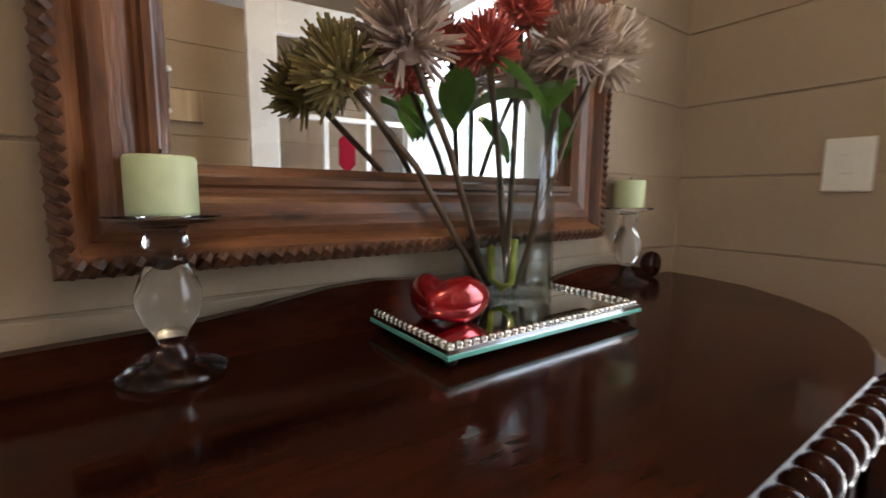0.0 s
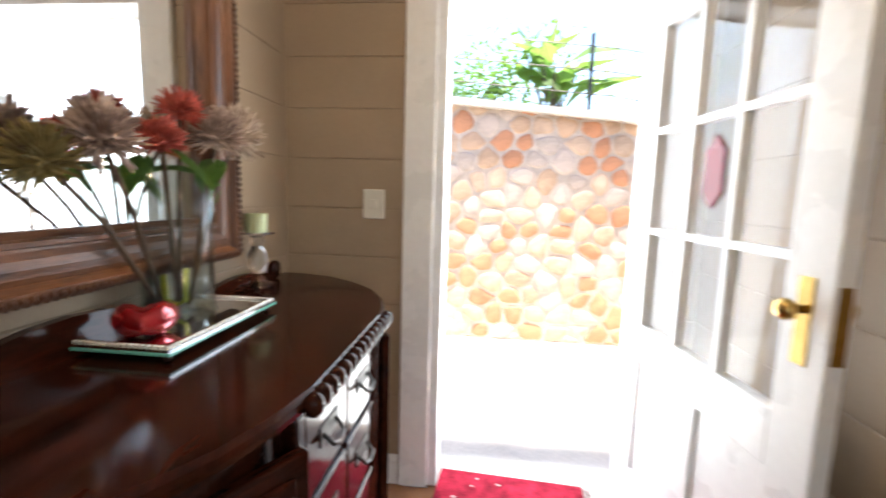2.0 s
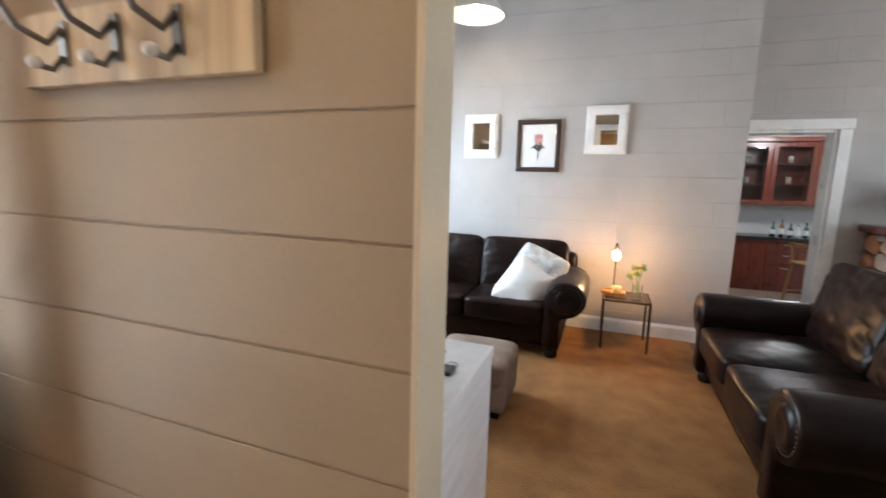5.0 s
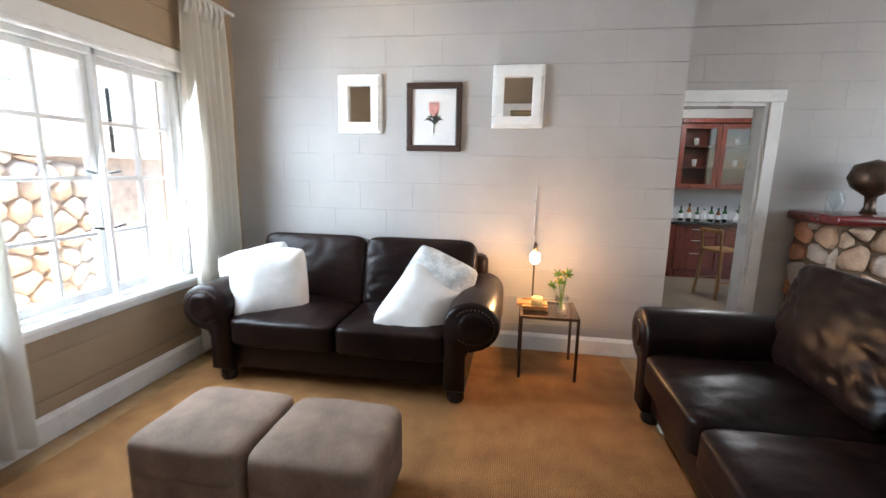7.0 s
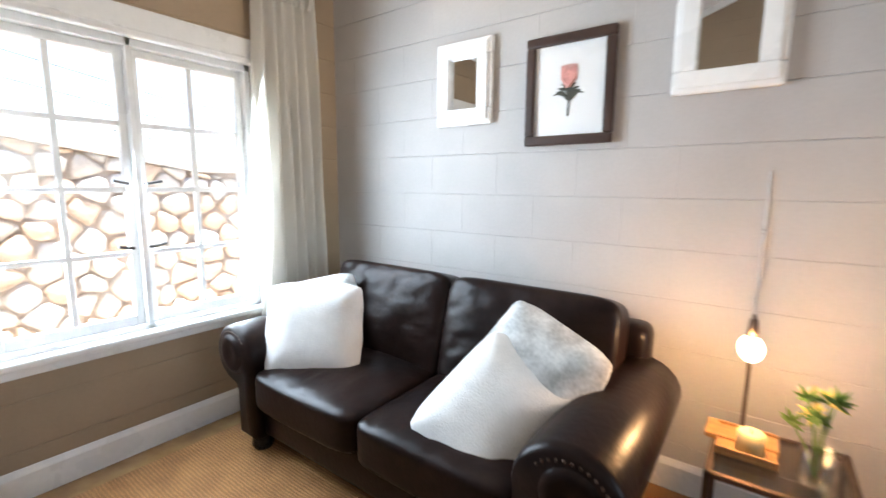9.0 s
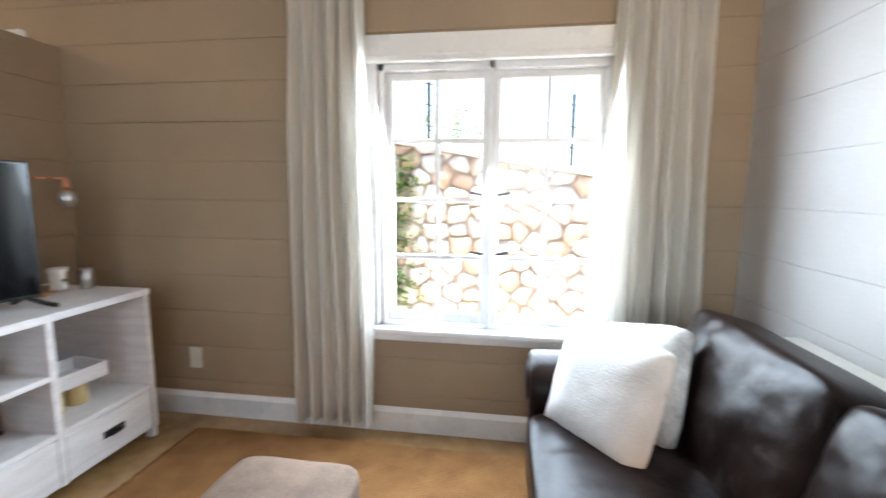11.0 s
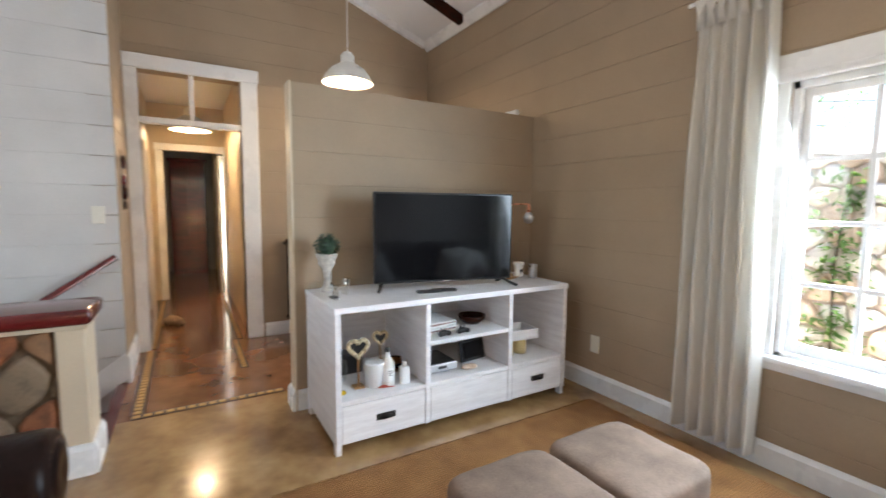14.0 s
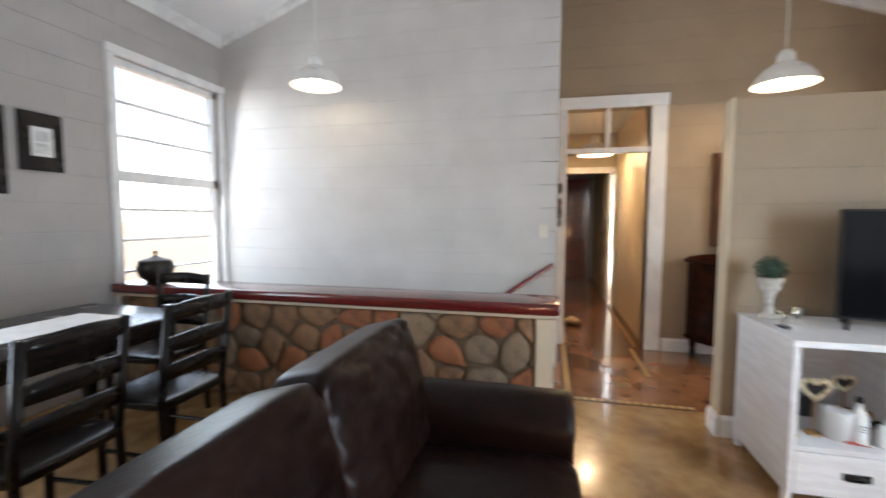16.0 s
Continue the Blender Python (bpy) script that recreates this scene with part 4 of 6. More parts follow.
pillow(leaning((2.73, -0.645, 0.585), (0.24, -0.35, 0.0), (0.10, 0.07, 0.37)), 0.43, 0.41, WHITEFAB, "fluffy white square cushion leaning on the sofa arm")
pillow(leaning((2.86, -0.50, 0.575), (0.25, -0.36, 0.10), (0.12, 0.12, 0.37)), 0.43, 0.40, GREYFAB, "pale patterned cotton cushion behind a white one")
pillow(leaning((2.695, -1.60, 0.50), (-0.02, -0.29, -0.165), (0.25, -0.18, 0.285)), 0.37, 0.45, WHITEFAB, "fluffy white square cushion tipped on its corner")
pillow(leaning((2.83, -1.665, 0.60), (-0.04, -0.36, -0.15), (0.24, -0.18, 0.30)), 0.40, 0.42, GREYFAB, "pale patterned cotton cushion behind a white one")
th = thing("throw", "cream folded throw over the back of the sofa", "throw")
part("cloth", box(3.30, -1.75, 0.735, 3.415, -0.50, 0.765, 0.012, 3), CURTAIN, th, smooth=True)


# ---- ottomans ----
def ottoman(y0, y1):
    t = thing("ottoman", "taupe suede cube ottoman with a padded top", "ottoman", pose(1.71, (y0 + y1) / 2, 0), group="pair of ottomans")
    w = y1 - y0
    part("body", box(-0.205, -w / 2 + 0.008, 0.05, 0.205, w / 2 - 0.008, 0.25, 0.02, 3), SUEDE, t, smooth=True)
    part("top_cushion", puff(0.455, w, 0.15, 12, 7, 0.004, y0), SUEDE, t, smooth=True, m=pose(0, 0, 0.262))
    for x in (-0.165, 0.165):
        for y in (-w / 2 + 0.06, w / 2 - 0.06):
            part("foot", box(x - 0.022, y - 0.022, 0, x + 0.022, y + 0.022, 0.055, 0.004), BLACKWOOD, t)


ottoman(-1.24, -0.785)
ottoman(-1.715, -1.25)

# ---- TV cabinet ----
cb = thing("tv_cabinet", "whitewashed wooden TV cabinet with open shelves and three drawers", "cabinet")
X0, X1, Y0, Y1, TOP = 0.06, 0.65, -1.83, -0.24, 0.77
T = 0.03
part("top", box(X0, Y0 - 0.005, TOP - 0.032, X1 + 0.005, Y1 + 0.005, TOP, 0.004), LIMED, cb)
D1, D2 = -1.305, -0.72
for y in (Y0, D1 - T / 2, D2 - T / 2, Y1 - T):
    part("side" if y in (Y0, Y1 - T) else "divider", box(X0, y, 0.055, X1, y + T, TOP - 0.032, 0.003), LIMED, cb)
for y in (Y0, Y1 - T):
    for x in (X0 + 0.01, X1 - 0.05):
        part("leg", box(x, y, 0, x + 0.04, y + T, 0.056, 0.003), LIMED, cb)
part("bottom", box(X0, Y0 + T, 0.055, X1 - 0.02, Y1 - T, 0.075), LIMED, cb)
part("back", box(X0, Y0 + T, 0.075, X0 + 0.012, Y1 - T, TOP - 0.032), LIMED, cb)
bays = ((Y0 + T, D1 - T / 2), (D1 + T / 2, D2 - T / 2), (D2 + T / 2, Y1 - T))
for k, (a, b) in enumerate(bays):
    part("shelf", box(X0 + 0.012, a, 0.262, X1 - 0.003, b, 0.284, 0.002), LIMED, cb)
    dr = part("drawer", box(X1 - 0.03, a + 0.003, 0.06, X1 - 0.001, b - 0.003, 0.258, 0.004), LIMED, cb)
    if k != 1:
        yc = (a + b) / 2
        bm = bmesh.new()
        prof = [(0.04 * math.cos(radians(g)), 0.02 * math.sin(radians(g))) for g in range(0, 181, 15)]
        rings = []
        for dx, kk in ((0.0, 1.0), (0.012, 0.97), (0.02, 0.7)):
            rings.append([bm.verts.new((X1 + dx, yc + p[0] * kk, 0.155 + p[1] * kk)) for p in prof])
        for r1, r2 in zip(rings, rings[1:]):
            for i in range(len(prof) - 1):
                bm.faces.new((r1[i], r1[i + 1], r2[i + 1], r2[i]))
        bm.faces.new(rings[-1])
        bmesh.ops.solidify(bm, geom=bm.faces[:], thickness=0.002)
        part("cup_handle", bm, IRON, dr, "dark iron cup handle", True)
        part("handle_plate", box(X1 - 0.001, yc - 0.055, 0.148, X1 + 0.002, yc + 0.055, 0.182, 0.002), IRON, dr)
part("shelf", box(X0 + 0.012, bays[1][0], 0.503, X1 - 0.003, bays[1][1], 0.525, 0.002), LIMED, cb)

# television
tv = thing("television", "large flat black television on two feet, switched off", "television", pose(0.37, -1.035, 0.757, 0, 0, -12))
part("screen", box(0.0175, -0.443, 0.062, 0.0195, 0.443, 0.592), SCREEN, tv)
part("bezel", box(-0.018, -0.455, 0.05, 0.017, 0.455, 0.604, 0.006), BLACK, tv)
part("back_housing", box(-0.055, -0.36, 0.09, -0.018, 0.36, 0.42, 0.012), BLACK, tv)
for y in (-0.40, 0.40):
    bm = tube([(0.0, y, 0.055), (0.07, y + math.copysign(0.03, y), 0.03), (0.12, y + math.copysign(0.045, y), 0.023)], 0.010, 8)
    tube([(0.0, y, 0.055), (-0.06, y, 0.03), (-0.09, y, 0.023)], 0.010, 8, bm)
    part("foot", bm, BLACK, tv)
part("badge", box(0.0195, -0.02, 0.053, 0.021, 0.02, 0.058), STEEL, tv)


# ---- pendant lamps ----
def pendant(x, y, z, power, ztop):
    t = thing("pendant_lamp", "white enamel bell-shaped pendant lamp, switched on", "pendant lamp", pose(x, y, z), group="white pendant lamps")
    part("shade", lathe([(0.215, 0), (0.208, 0.012), (0.185, 0.06), (0.14, 0.115), (0.085, 0.15), (0.062, 0.165), (0.06, 0.165), (0.082, 0.146), (0.137, 0.111), (0.181, 0.056), (0.204, 0.010), (0.211, 0)], 40), ENAMEL, t, smooth=True)
    part("neck", lathe([(0.0, 0.26), (0.03, 0.255), (0.055, 0.225), (0.06, 0.16), (0.0, 0.16)], 24), ENAMEL, t, smooth=True)
    part("cord", tube([(0, 0, 0.25), (0, 0, ztop - z)], 0.005, 6), ENAMEL, t)
    part("bulb", blob(0.04, 2, (1, 1, 1.2), 0, None, (0, 0, 0.055)), BULBHOT, t, "lit warm bulb", True)
    lamp("pendant_light", "POINT", power, pose(x, y, z + 0.0), (1, 0.70, 0.40), r=0.05)
    return t


pendant(-1.0, -1.2, 2.32, 4.2, EAVE + SLOPE * 1.2)
pendant(-0.55, -4.85, 2.42, 0.6, EAVE + SLOPE * 1.35)
pendant(2.75, -1.1, 2.58, 1.6, EAVE + SLOPE * 1.1)
pendant(-3.1, -2.35, 2.12, 9, 2.6)
# ---- pictures on the sofa wall ----
def framed(y0, y1, z0, z1, kind):
    cy, cz, w, h = (y0 + y1) / 2, (z0 + z1) / 2, (y1 - y0) / 2, (z1 - z0) / 2
    m = pose(WD - 0.006, cy, cz)
    if kind == "mirror":
        t = thing("wall_mirror", "small mirror in a wide white wooden frame", "mirror", m, group="white framed mirrors")
        fw, mt = 0.078, WHITE
    else:
        t = thing("picture", "protea flower print in a dark brown wooden frame", "picture", m)
        fw, mt = 0.042, mat("dark_frame_wood", (0.045, 0.022, 0.016), 0.4, var=0.2, scale=8)
    for a0, a1, b0, b1 in ((-w, w, h - fw, h), (-w, w, -h, -h + fw), (-w, -w + fw, -h + fw, h - fw), (w - fw, w, -h + fw, h - fw)):
        bm = box(-0.03, a0, b0, 0, a1, b1, 0.008)
        part("frame", bm, mt, t)
        if kind == "mirror":
            s = 0.02
            ins = box(-0.042, a0 + (s if a0 == -w else -0.0), b0 + (s if b0 == -h else 0), -0.03, a1 - (s if a1 == w else 0), b1 - (s if b1 == h else 0), 0.004)
            part("moulding", ins, mt, t)
    if kind == "mirror":
        part("glass", box(-0.012, -w + fw, -h + fw, -0.008, w - fw, h - fw), MIRROR, t)
    else:
        part("print", box(-0.012, -w + fw, -h + fw, -0.008, w - fw, h - fw), PAPER, t)
        bm = tube([(-0.014, 0.0, -0.11), (-0.014, -0.004, -0.02), (-0.014, 0.0, 0.03)], 0.0035, 6)
        for k in range(9):
            a = radians(-75 + k * 18.7)
            ln = 0.085 + 0.02 * math.cos(a * 3)
            tube([(-0.0135, 0, -0.045 + 0.008 * k % 0.05), (-0.0135, ln * math.sin(a) * 0.6, -0.02 + ln * math.cos(a) * 0.4), (-0.0135, ln * math.sin(a), 0.0 + ln * math.cos(a) * 0.62 - 0.03)], 0.009, 5, bm, 0.25)
        part("painted_leaves", bm, mat("print_leaf_ink", (0.07, 0.075, 0.06), 0.8), t)
        bm = bmesh.new()
        for k in range(7):
            a = radians(-36 + 12 * k)
            tube([(-0.0135, 0, 0.01), (-0.0135, 0.05 * math.sin(a), 0.05), (-0.0135, 0.055 * math.sin(a), 0.085 + 0.02 * math.cos(a))], 0.012, 5, bm, 0.3)
        part("painted_flower", bm, PINK, t)
        part("glass", box(-0.021, -w + fw, -h + fw, -0.020, w - fw, h - fw), GLASS, t).visible_shadow = False


framed(-1.157, -0.832, 1.543, 1.948, "mirror")
framed(-1.728, -1.336, 1.424, 1.888, "picture")
framed(-2.278, -1.934, 1.583, 1.995, "mirror")

# ---- side table with lamp, candle and flowers ----
tb = thing("side_table", "small dark metal side table with a glass top", "side table")
TX0, TX1, TY0, TY1, TZ = 2.93, 3.29, -2.545, -2.185, 0.42
for x in (TX0, TX1 - 0.018):
    for y in (TY0, TY1 - 0.018):
        part("leg", box(x, y, 0, x + 0.018, y + 0.018, TZ, 0.002), BRONZE, tb)
for a in ((TX0, TY0, TX1, TY0 + 0.018), (TX0, TY1 - 0.018, TX1, TY1), (TX0, TY0, TX0 + 0.018, TY1), (TX1 - 0.018, TY0, TX1, TY1)):
    part("rail", box(a[0], a[1], TZ - 0.018, a[2], a[3], TZ, 0.002), BRONZE, tb)
part("lower_rail", box(TX0, TY1 - 0.012, 0.06, TX1, TY1, 0.072), BRONZE, tb)
part("tabletop", box(TX0 + 0.018, TY0 + 0.018, TZ - 0.008, TX1 - 0.018, TY1 - 0.018, TZ - 0.002), clear("smoked_glass", (0.55, 0.5, 0.45), 0.2), tb, "smoked glass top").visible_shadow = False


def pipe_lamp(m, label, h, reach, metal, lit):
    t = thing("table_lamp", label, "table lamp", m)
    part("base", box(-0.06, -0.10, 0, 0.06, 0.10, 0.018, 0.004), OAK, t)
    part("pipe", tube([(0, 0, 0.018), (0, 0, h - 0.015), (reach * 0.06, 0, h), (reach, 0, h)], 0.006, 10), metal, t, smooth=True)
    part("socket", lathe([(0, 0), (0.011, 0), (0.014, -0.03), (0.017, -0.055), (0.0, -0.055)][::-1], 16), metal, t, smooth=True, m=pose(reach, 0, h))
    part("bulb", blob(0.034, 3, (1, 1, 1.25), 0, None, (reach, 0, h - 0.095)), BULB if lit else STEEL, t, "lit warm filament bulb" if lit else "unlit copper-tinted bulb", True)
    return t


pipe_lamp(pose(3.20, -2.265, 0.42, 0, 0, 180), "bronze pipe table lamp with a hanging lit bulb", 0.42, 0.05, BRONZE, True)
lamp("bulb_light", "POINT", 5.5, pose(3.10, -2.265, 0.735), (1, 0.55, 0.24), r=0.045)
cord = thing("lamp_cord", "thin grey lamp cord running up the wall", "cable")
part("cable", tube([(3.425, -2.262, 0.84), (3.43, -2.265, 1.3)], 0.003, 6), STEEL, cord)
part("cable", tube([(3.20, -2.265, 0.84), (3.425, -2.262, 0.85)], 0.003, 6), STEEL, cord)
tr = thing("wooden_tray", "small wooden tray on the side table", "tray")
part("base", box(3.05, -2.36, 0.421, 3.24, -2.20, 0.431, 0.003), OAK, tr)
for a in ((3.05, -2.36, 3.06, -2.20), (3.23, -2.36, 3.24, -2.20)):
    part("rim", box(a[0], a[1], 0.431, a[2], a[3], 0.447, 0.002), OAK, tr)
ca = thing("candle", "cream pillar candle on the wooden tray", "candle", pose(3.10, -2.29, 0.431))
part("wax", lathe([(0, 0), (0.036, 0), (0.037, 0.065), (0.03, 0.068), (0, 0.06)], 24), YELLOWWAX, ca, smooth=True)
part("wick", tube([(0, 0, 0.06), (0.002, 0, 0.075)], 0.0015, 5), BLACK, ca)


def spray(m, name, label, height, n, mats, seed, spread, leafmat=LEAF):
    rng = random.Random(seed)
    t = thing(name, label, "flowers", m)
    for k in range(n):
        a, r = rng.uniform(0, 6.28), rng.uniform(0.2, 1) * spread
        x, y, z = r * math.cos(a), r * math.sin(a), height * rng.uniform(0.7, 1.05)
        part("stem", tube([(0, 0, 0.02), (x * 0.4, y * 0.4, z * 0.6), (x, y, z)], 0.0025, 5), leafmat, t)
        bm = bmesh.new()
        for q in range(14):
            b, e = rng.uniform(0, 6.28), rng.uniform(-0.6, 1.3)
            d = Vector((math.cos(b) * math.cos(e), math.sin(b) * math.cos(e), math.sin(e))) * rng.uniform(0.03, 0.05)
            tube([(x, y, z), (x + d.x * 0.6, y + d.y * 0.6, z + d.z * 0.6), (x + d.x, y + d.y, z + d.z)], 0.008, 5, bm, 0.2)
        part("blossom" if k % 2 == 0 else "foliage", bm, mats[k % len(mats)], t)
    return t


fl = spray(pose(3.05, -2.44, 0.42), "flower_arrangement", "yellow and green flowers in a small glass", 0.24, 7, [mat("yellow_petals", (0.75, 0.55, 0.15), 0.8), LEAFBRIGHT, LEAFBRIGHT, PETALPALE], 4, 0.08, LEAFBRIGHT)
part("glass", lathe([(0.0, 0.003), (0.038, 0.003), (0.042, 0.11), (0.040, 0.11), (0.036, 0.008), (0.0, 0.008)], 24), VASEGLASS, fl, smooth=True)

# ---- things on the TV cabinet ----
tp = thing("topiary", "green topiary ball in a white plaster urn", "plant", pose(0.17, -1.73, 0.77))
part("urn", lathe([(0, 0), (0.042, 0), (0.045, 0.012), (0.028, 0.03), (0.02, 0.06), (0.022, 0.11), (0.028, 0.135), (0.05, 0.165), (0.046, 0.18), (0.06, 0.205), (0.062, 0.222), (0.05, 0.222), (0, 0.2)], 28), STONEWHITE, tp, smooth=True)
bm = bmesh.new()
rng = random.Random(5)
for k in range(420):
    d = Vector((rng.gauss(0, 1), rng.gauss(0, 1), rng.gauss(0, 1))).normalized()
    p = Vector((0, 0, 0.27)) + d * rng.uniform(0.05, 0.073)
    s = d.orthogonal().normalized()
    s.rotate(Matrix.Rotation(rng.uniform(0, 6.28), 3, d))
    u = d.cross(s)
    ln = rng.uniform(0.011, 0.018)
    vs = [bm.verts.new(p + s * a * ln + u * b * ln + d * c * ln) for a, b, c in ((-0.5, 0, 0), (0, -0.4, 0.2), (0.7, 0, 0.5), (0, 0.4, 0.2))]
    bm.faces.new(vs)
blob(0.052, 2, (1, 1, 1), 0.1, bm, (0, 0, 0.27))
part("crown", bm, mat("dark_box_leaf", (0.03, 0.075, 0.04), 0.5, var=0.4, scale=60), tp)
dg = thing("figurine", "small mirrored silver dog figurine", "ornament", pose(0.33, -1.70, 0.77, 0, 0, 25))
bm = box(-0.02, -0.05, 0.03, 0.02, 0.04, 0.062, 0.008)
box(-0.017, 0.025, 0.05, 0.017, 0.06, 0.095, 0.008, 2, bm)
for x in (-0.013, 0.013):
    for y in (-0.038, 0.03):
        box(x - 0.007, y - 0.007, 0, x + 0.007, y + 0.007, 0.04, 0.002, 1, bm)
tube([(0, -0.05, 0.055), (0, -0.075, 0.08)], 0.006, 6, bm)
part("body", bm, SILVER, dg)
ky = thing("key_bunch", "small black key fob with keys", "keys", pose(0.40, -1.76, 0.77))
part("fob", box(-0.03, -0.02, 0, 0.03, 0.02, 0.012, 0.005), BLACK, ky)
part("ring", tube([(0.045 + 0.018 * math.cos(a), 0.018 * math.sin(a), 0.004) for a in [k * 0.628 for k in range(11)]], 0.002, 5), STEEL, ky)
for y, a in ((-1.22, 20), (-1.12, 14)):
    rc = thing("remote_control", "black television remote control", "remote control", pose(0.50, y, 0.77, 0, 0, a + 60), group="remote controls")
    part("body", box(-0.075, -0.021, 0, 0.075, 0.021, 0.016, 0.005), BLACK, rc)
    for k in range(5):
        part("button", box(-0.06 + k * 0.024, -0.012, 0.016, -0.048 + k * 0.024, 0.012, 0.018), IRON, rc)
pipe_lamp(pose(0.26, -0.43, 0.77, 0, 0, 28), "copper pipe table lamp with a hanging bulb", 0.53, 0.14, COPPER, False)
bn = thing("oil_burner", "white ceramic oil burner with a heart opening", "ornament", pose(0.33, -0.40, 0.788))
part("body", lathe([(0, 0), (0.036, 0), (0.03, 0.04), (0.033, 0.075), (0.04, 0.085), (0.038, 0.10), (0.02, 0.095), (0, 0.093)], 24), CERAMIC, bn, smooth=True)
part("opening", prism([(-0.012, 0.045), (0, 0.02), (0.012, 0.045), (0.006, 0.052), (0, 0.045), (-0.006, 0.052)], 0.031, 0.034, "x"), BLACK, bn)
tn = thing("tin", "grey metal canister with a ribbed side", "canister", pose(0.36, -0.29, 0.77))
part("can", lathe([(0, 0), (0.028, 0), (0.03, 0.004), (0.03, 0.04), (0.031, 0.045), (0.03, 0.05), (0.03, 0.098), (0.026, 0.1), (0, 0.095)], 24), STEEL, tn, smooth=True)


def heart_stick(x, y, h, s):
    t = thing("heart_pick", "woven heart with a black slate centre on a wooden stick", "ornament", pose(x, y, 0.284), group="hearts on sticks")
    part("foot", box(-0.03, -0.03, 0, 0.03, 0.03, 0.012, 0.003), OAK, t)
    part("stick", tube([(0, 0, 0.012), (0, 0, h)], 0.006, 8), OAK, t)
    def hp(k):
        return [(s * k * 16 * math.sin(a) ** 3 / 16, h + s * 0.6 + s * k * (13 * math.cos(a) - 5 * math.cos(2 * a) - 2 * math.cos(3 * a) - math.cos(4 * a)) / 16) for a in [2 * math.pi * i / 40 for i in range(40)]]
    part("slate", prism(hp(0.72), -0.004, 0.004, "x"), BLACK, t)
    part("rim", tube([(0, p[0], p[1]) for p in hp(0.88) + hp(0.88)[:1]], s * 0.2, 8), mat("pale_raffia", (0.58, 0.47, 0.30), 0.9, var=0.3, scale=60, bump=0.5), t, smooth=True)


heart_stick(0.50, -1.66, 0.185, 0.062)
heart_stick(0.40, -1.49, 0.20, 0.048)
cl = thing("cleaner_tub", "white plastic tub with a label", "tub", pose(0.52, -1.575, 0.284))
part("tub", lathe([(0, 0), (0.045, 0), (0.056, 0.125), (0.058, 0.135), (0.05, 0.135), (0, 0.12)], 24), PAPER, cl, smooth=True)
bt = thing("bottle", "clear bottle with a white label and dark cap", "bottle", pose(0.53, -1.50, 0.284))
part("body", lathe([(0, 0), (0.036, 0), (0.038, 0.01), (0.038, 0.12), (0.02, 0.15), (0.013, 0.16), (0.013, 0.185), (0, 0.185)], 24), CERAMIC, bt, smooth=True)
part("label", lathe([(0.0385, 0.025), (0.0385, 0.1)], 24), PAPER, bt, smooth=True)
for k, z in enumerate((0.082, 0.07, 0.058)):
    part("print_line", box(0.0385, -0.016 + 0.003 * k, z, 0.0395, 0.016 - 0.003 * k, z + 0.004), IRON, bt)
part("cap", lathe([(0, 0.21), (0.014, 0.208), (0.015, 0.185), (0, 0.185)], 16), BLACK, bt, smooth=True)
b2 = thing("lotion_bottle", "small white square lotion bottle", "bottle", pose(0.57, -1.415, 0.284))
part("body", box(-0.02, -0.026, 0, 0.02, 0.026, 0.10, 0.008), PAPER, b2)
part("cap", lathe([(0, 0.125), (0.012, 0.125), (0.012, 0.1), (0, 0.1)], 14), CERAMIC, b2)
bw = thing("amber_bowl", "amber glass bowl on the shelf", "bowl", pose(0.36, -1.385, 0.284))
part("bowl", lathe([(0, 0), (0.04, 0), (0.075, 0.035), (0.08, 0.065), (0.075, 0.065), (0.068, 0.035), (0.03, 0.008), (0, 0.008)], 28), AMBER, bw, smooth=True)
bb = thing("black_box", "black speaker box at the back of the shelf", "speaker", pose(0.24, -1.67, 0.284))
part("case", box(-0.06, -0.11, 0, 0.06, 0.11, 0.12, 0.008), BLACK, bb)
gl = thing("wine_glass", "clear stemmed glass with a yellow foot", "glass", pose(0.53, -1.77, 0.284))
part("bowl", lathe([(0.006, 0.06), (0.03, 0.08), (0.04, 0.12), (0.034, 0.17), (0.032, 0.17), (0.038, 0.12), (0.0, 0.08)], 20), VASEGLASS, gl, smooth=True)
part("stem", lathe([(0, 0), (0.032, 0), (0.03, 0.005), (0.005, 0.012), (0.005, 0.075), (0, 0.08)], 18), mat("yellow_glass", (0.75, 0.5, 0.04), 0.15), gl, smooth=True)
lfz = thing("dried_leaf", "dry red and brown leaf lying on the shelf", "leaf", pose(0.58, -1.60, 0.288))
part("blade", prism([(-0.03, 0), (0, 0.05), (0.012, 0.12), (-0.012, 0.06), (-0.02, 0.1), (-0.035, 0.05)], -0.002, 0.002, "z"), PETALRED, lfz)
# middle bay
mg = thing("magazine_stack", "stack of glossy magazines", "magazines", pose(0.38, -1.15, 0.525, 0, 0, 8))
for k in range(7):
    part("magazine", box(-0.14, -0.10, k * 0.009, 0.14, 0.10, k * 0.009 + 0.0075, 0.001), (PAPER, REDBOOK, PAPER, GREYFAB)[k % 4], mg, m=pose(0, 0, 0, 0, 0, (k * 37) % 11 - 5))
for y in (-1.17, -1.04):
    gp = thing("game_controller", "black game controller on the shelf", "controller", pose(0.585, y, 0.525), group="game controllers")
    bm = blob(0.03, 2, (0.7, 1, 0.6), 0, None, (0, 0, 0.018))
    blob(0.02, 2, (0.9, 0.8, 0.8), 0, bm, (0.012, -0.028, 0.016)), blob(0.02, 2, (0.9, 0.8, 0.8), 0, bm, (0.012, 0.028, 0.016))
    part("shell", bm, BLACK, gp, smooth=True)
    for s in (-0.012, 0.012):
        part("stick", lathe([(0, 0.045), (0.006, 0.044), (0.004, 0.03)], 10), BLACK, gp, m=pose(0, s, 0))
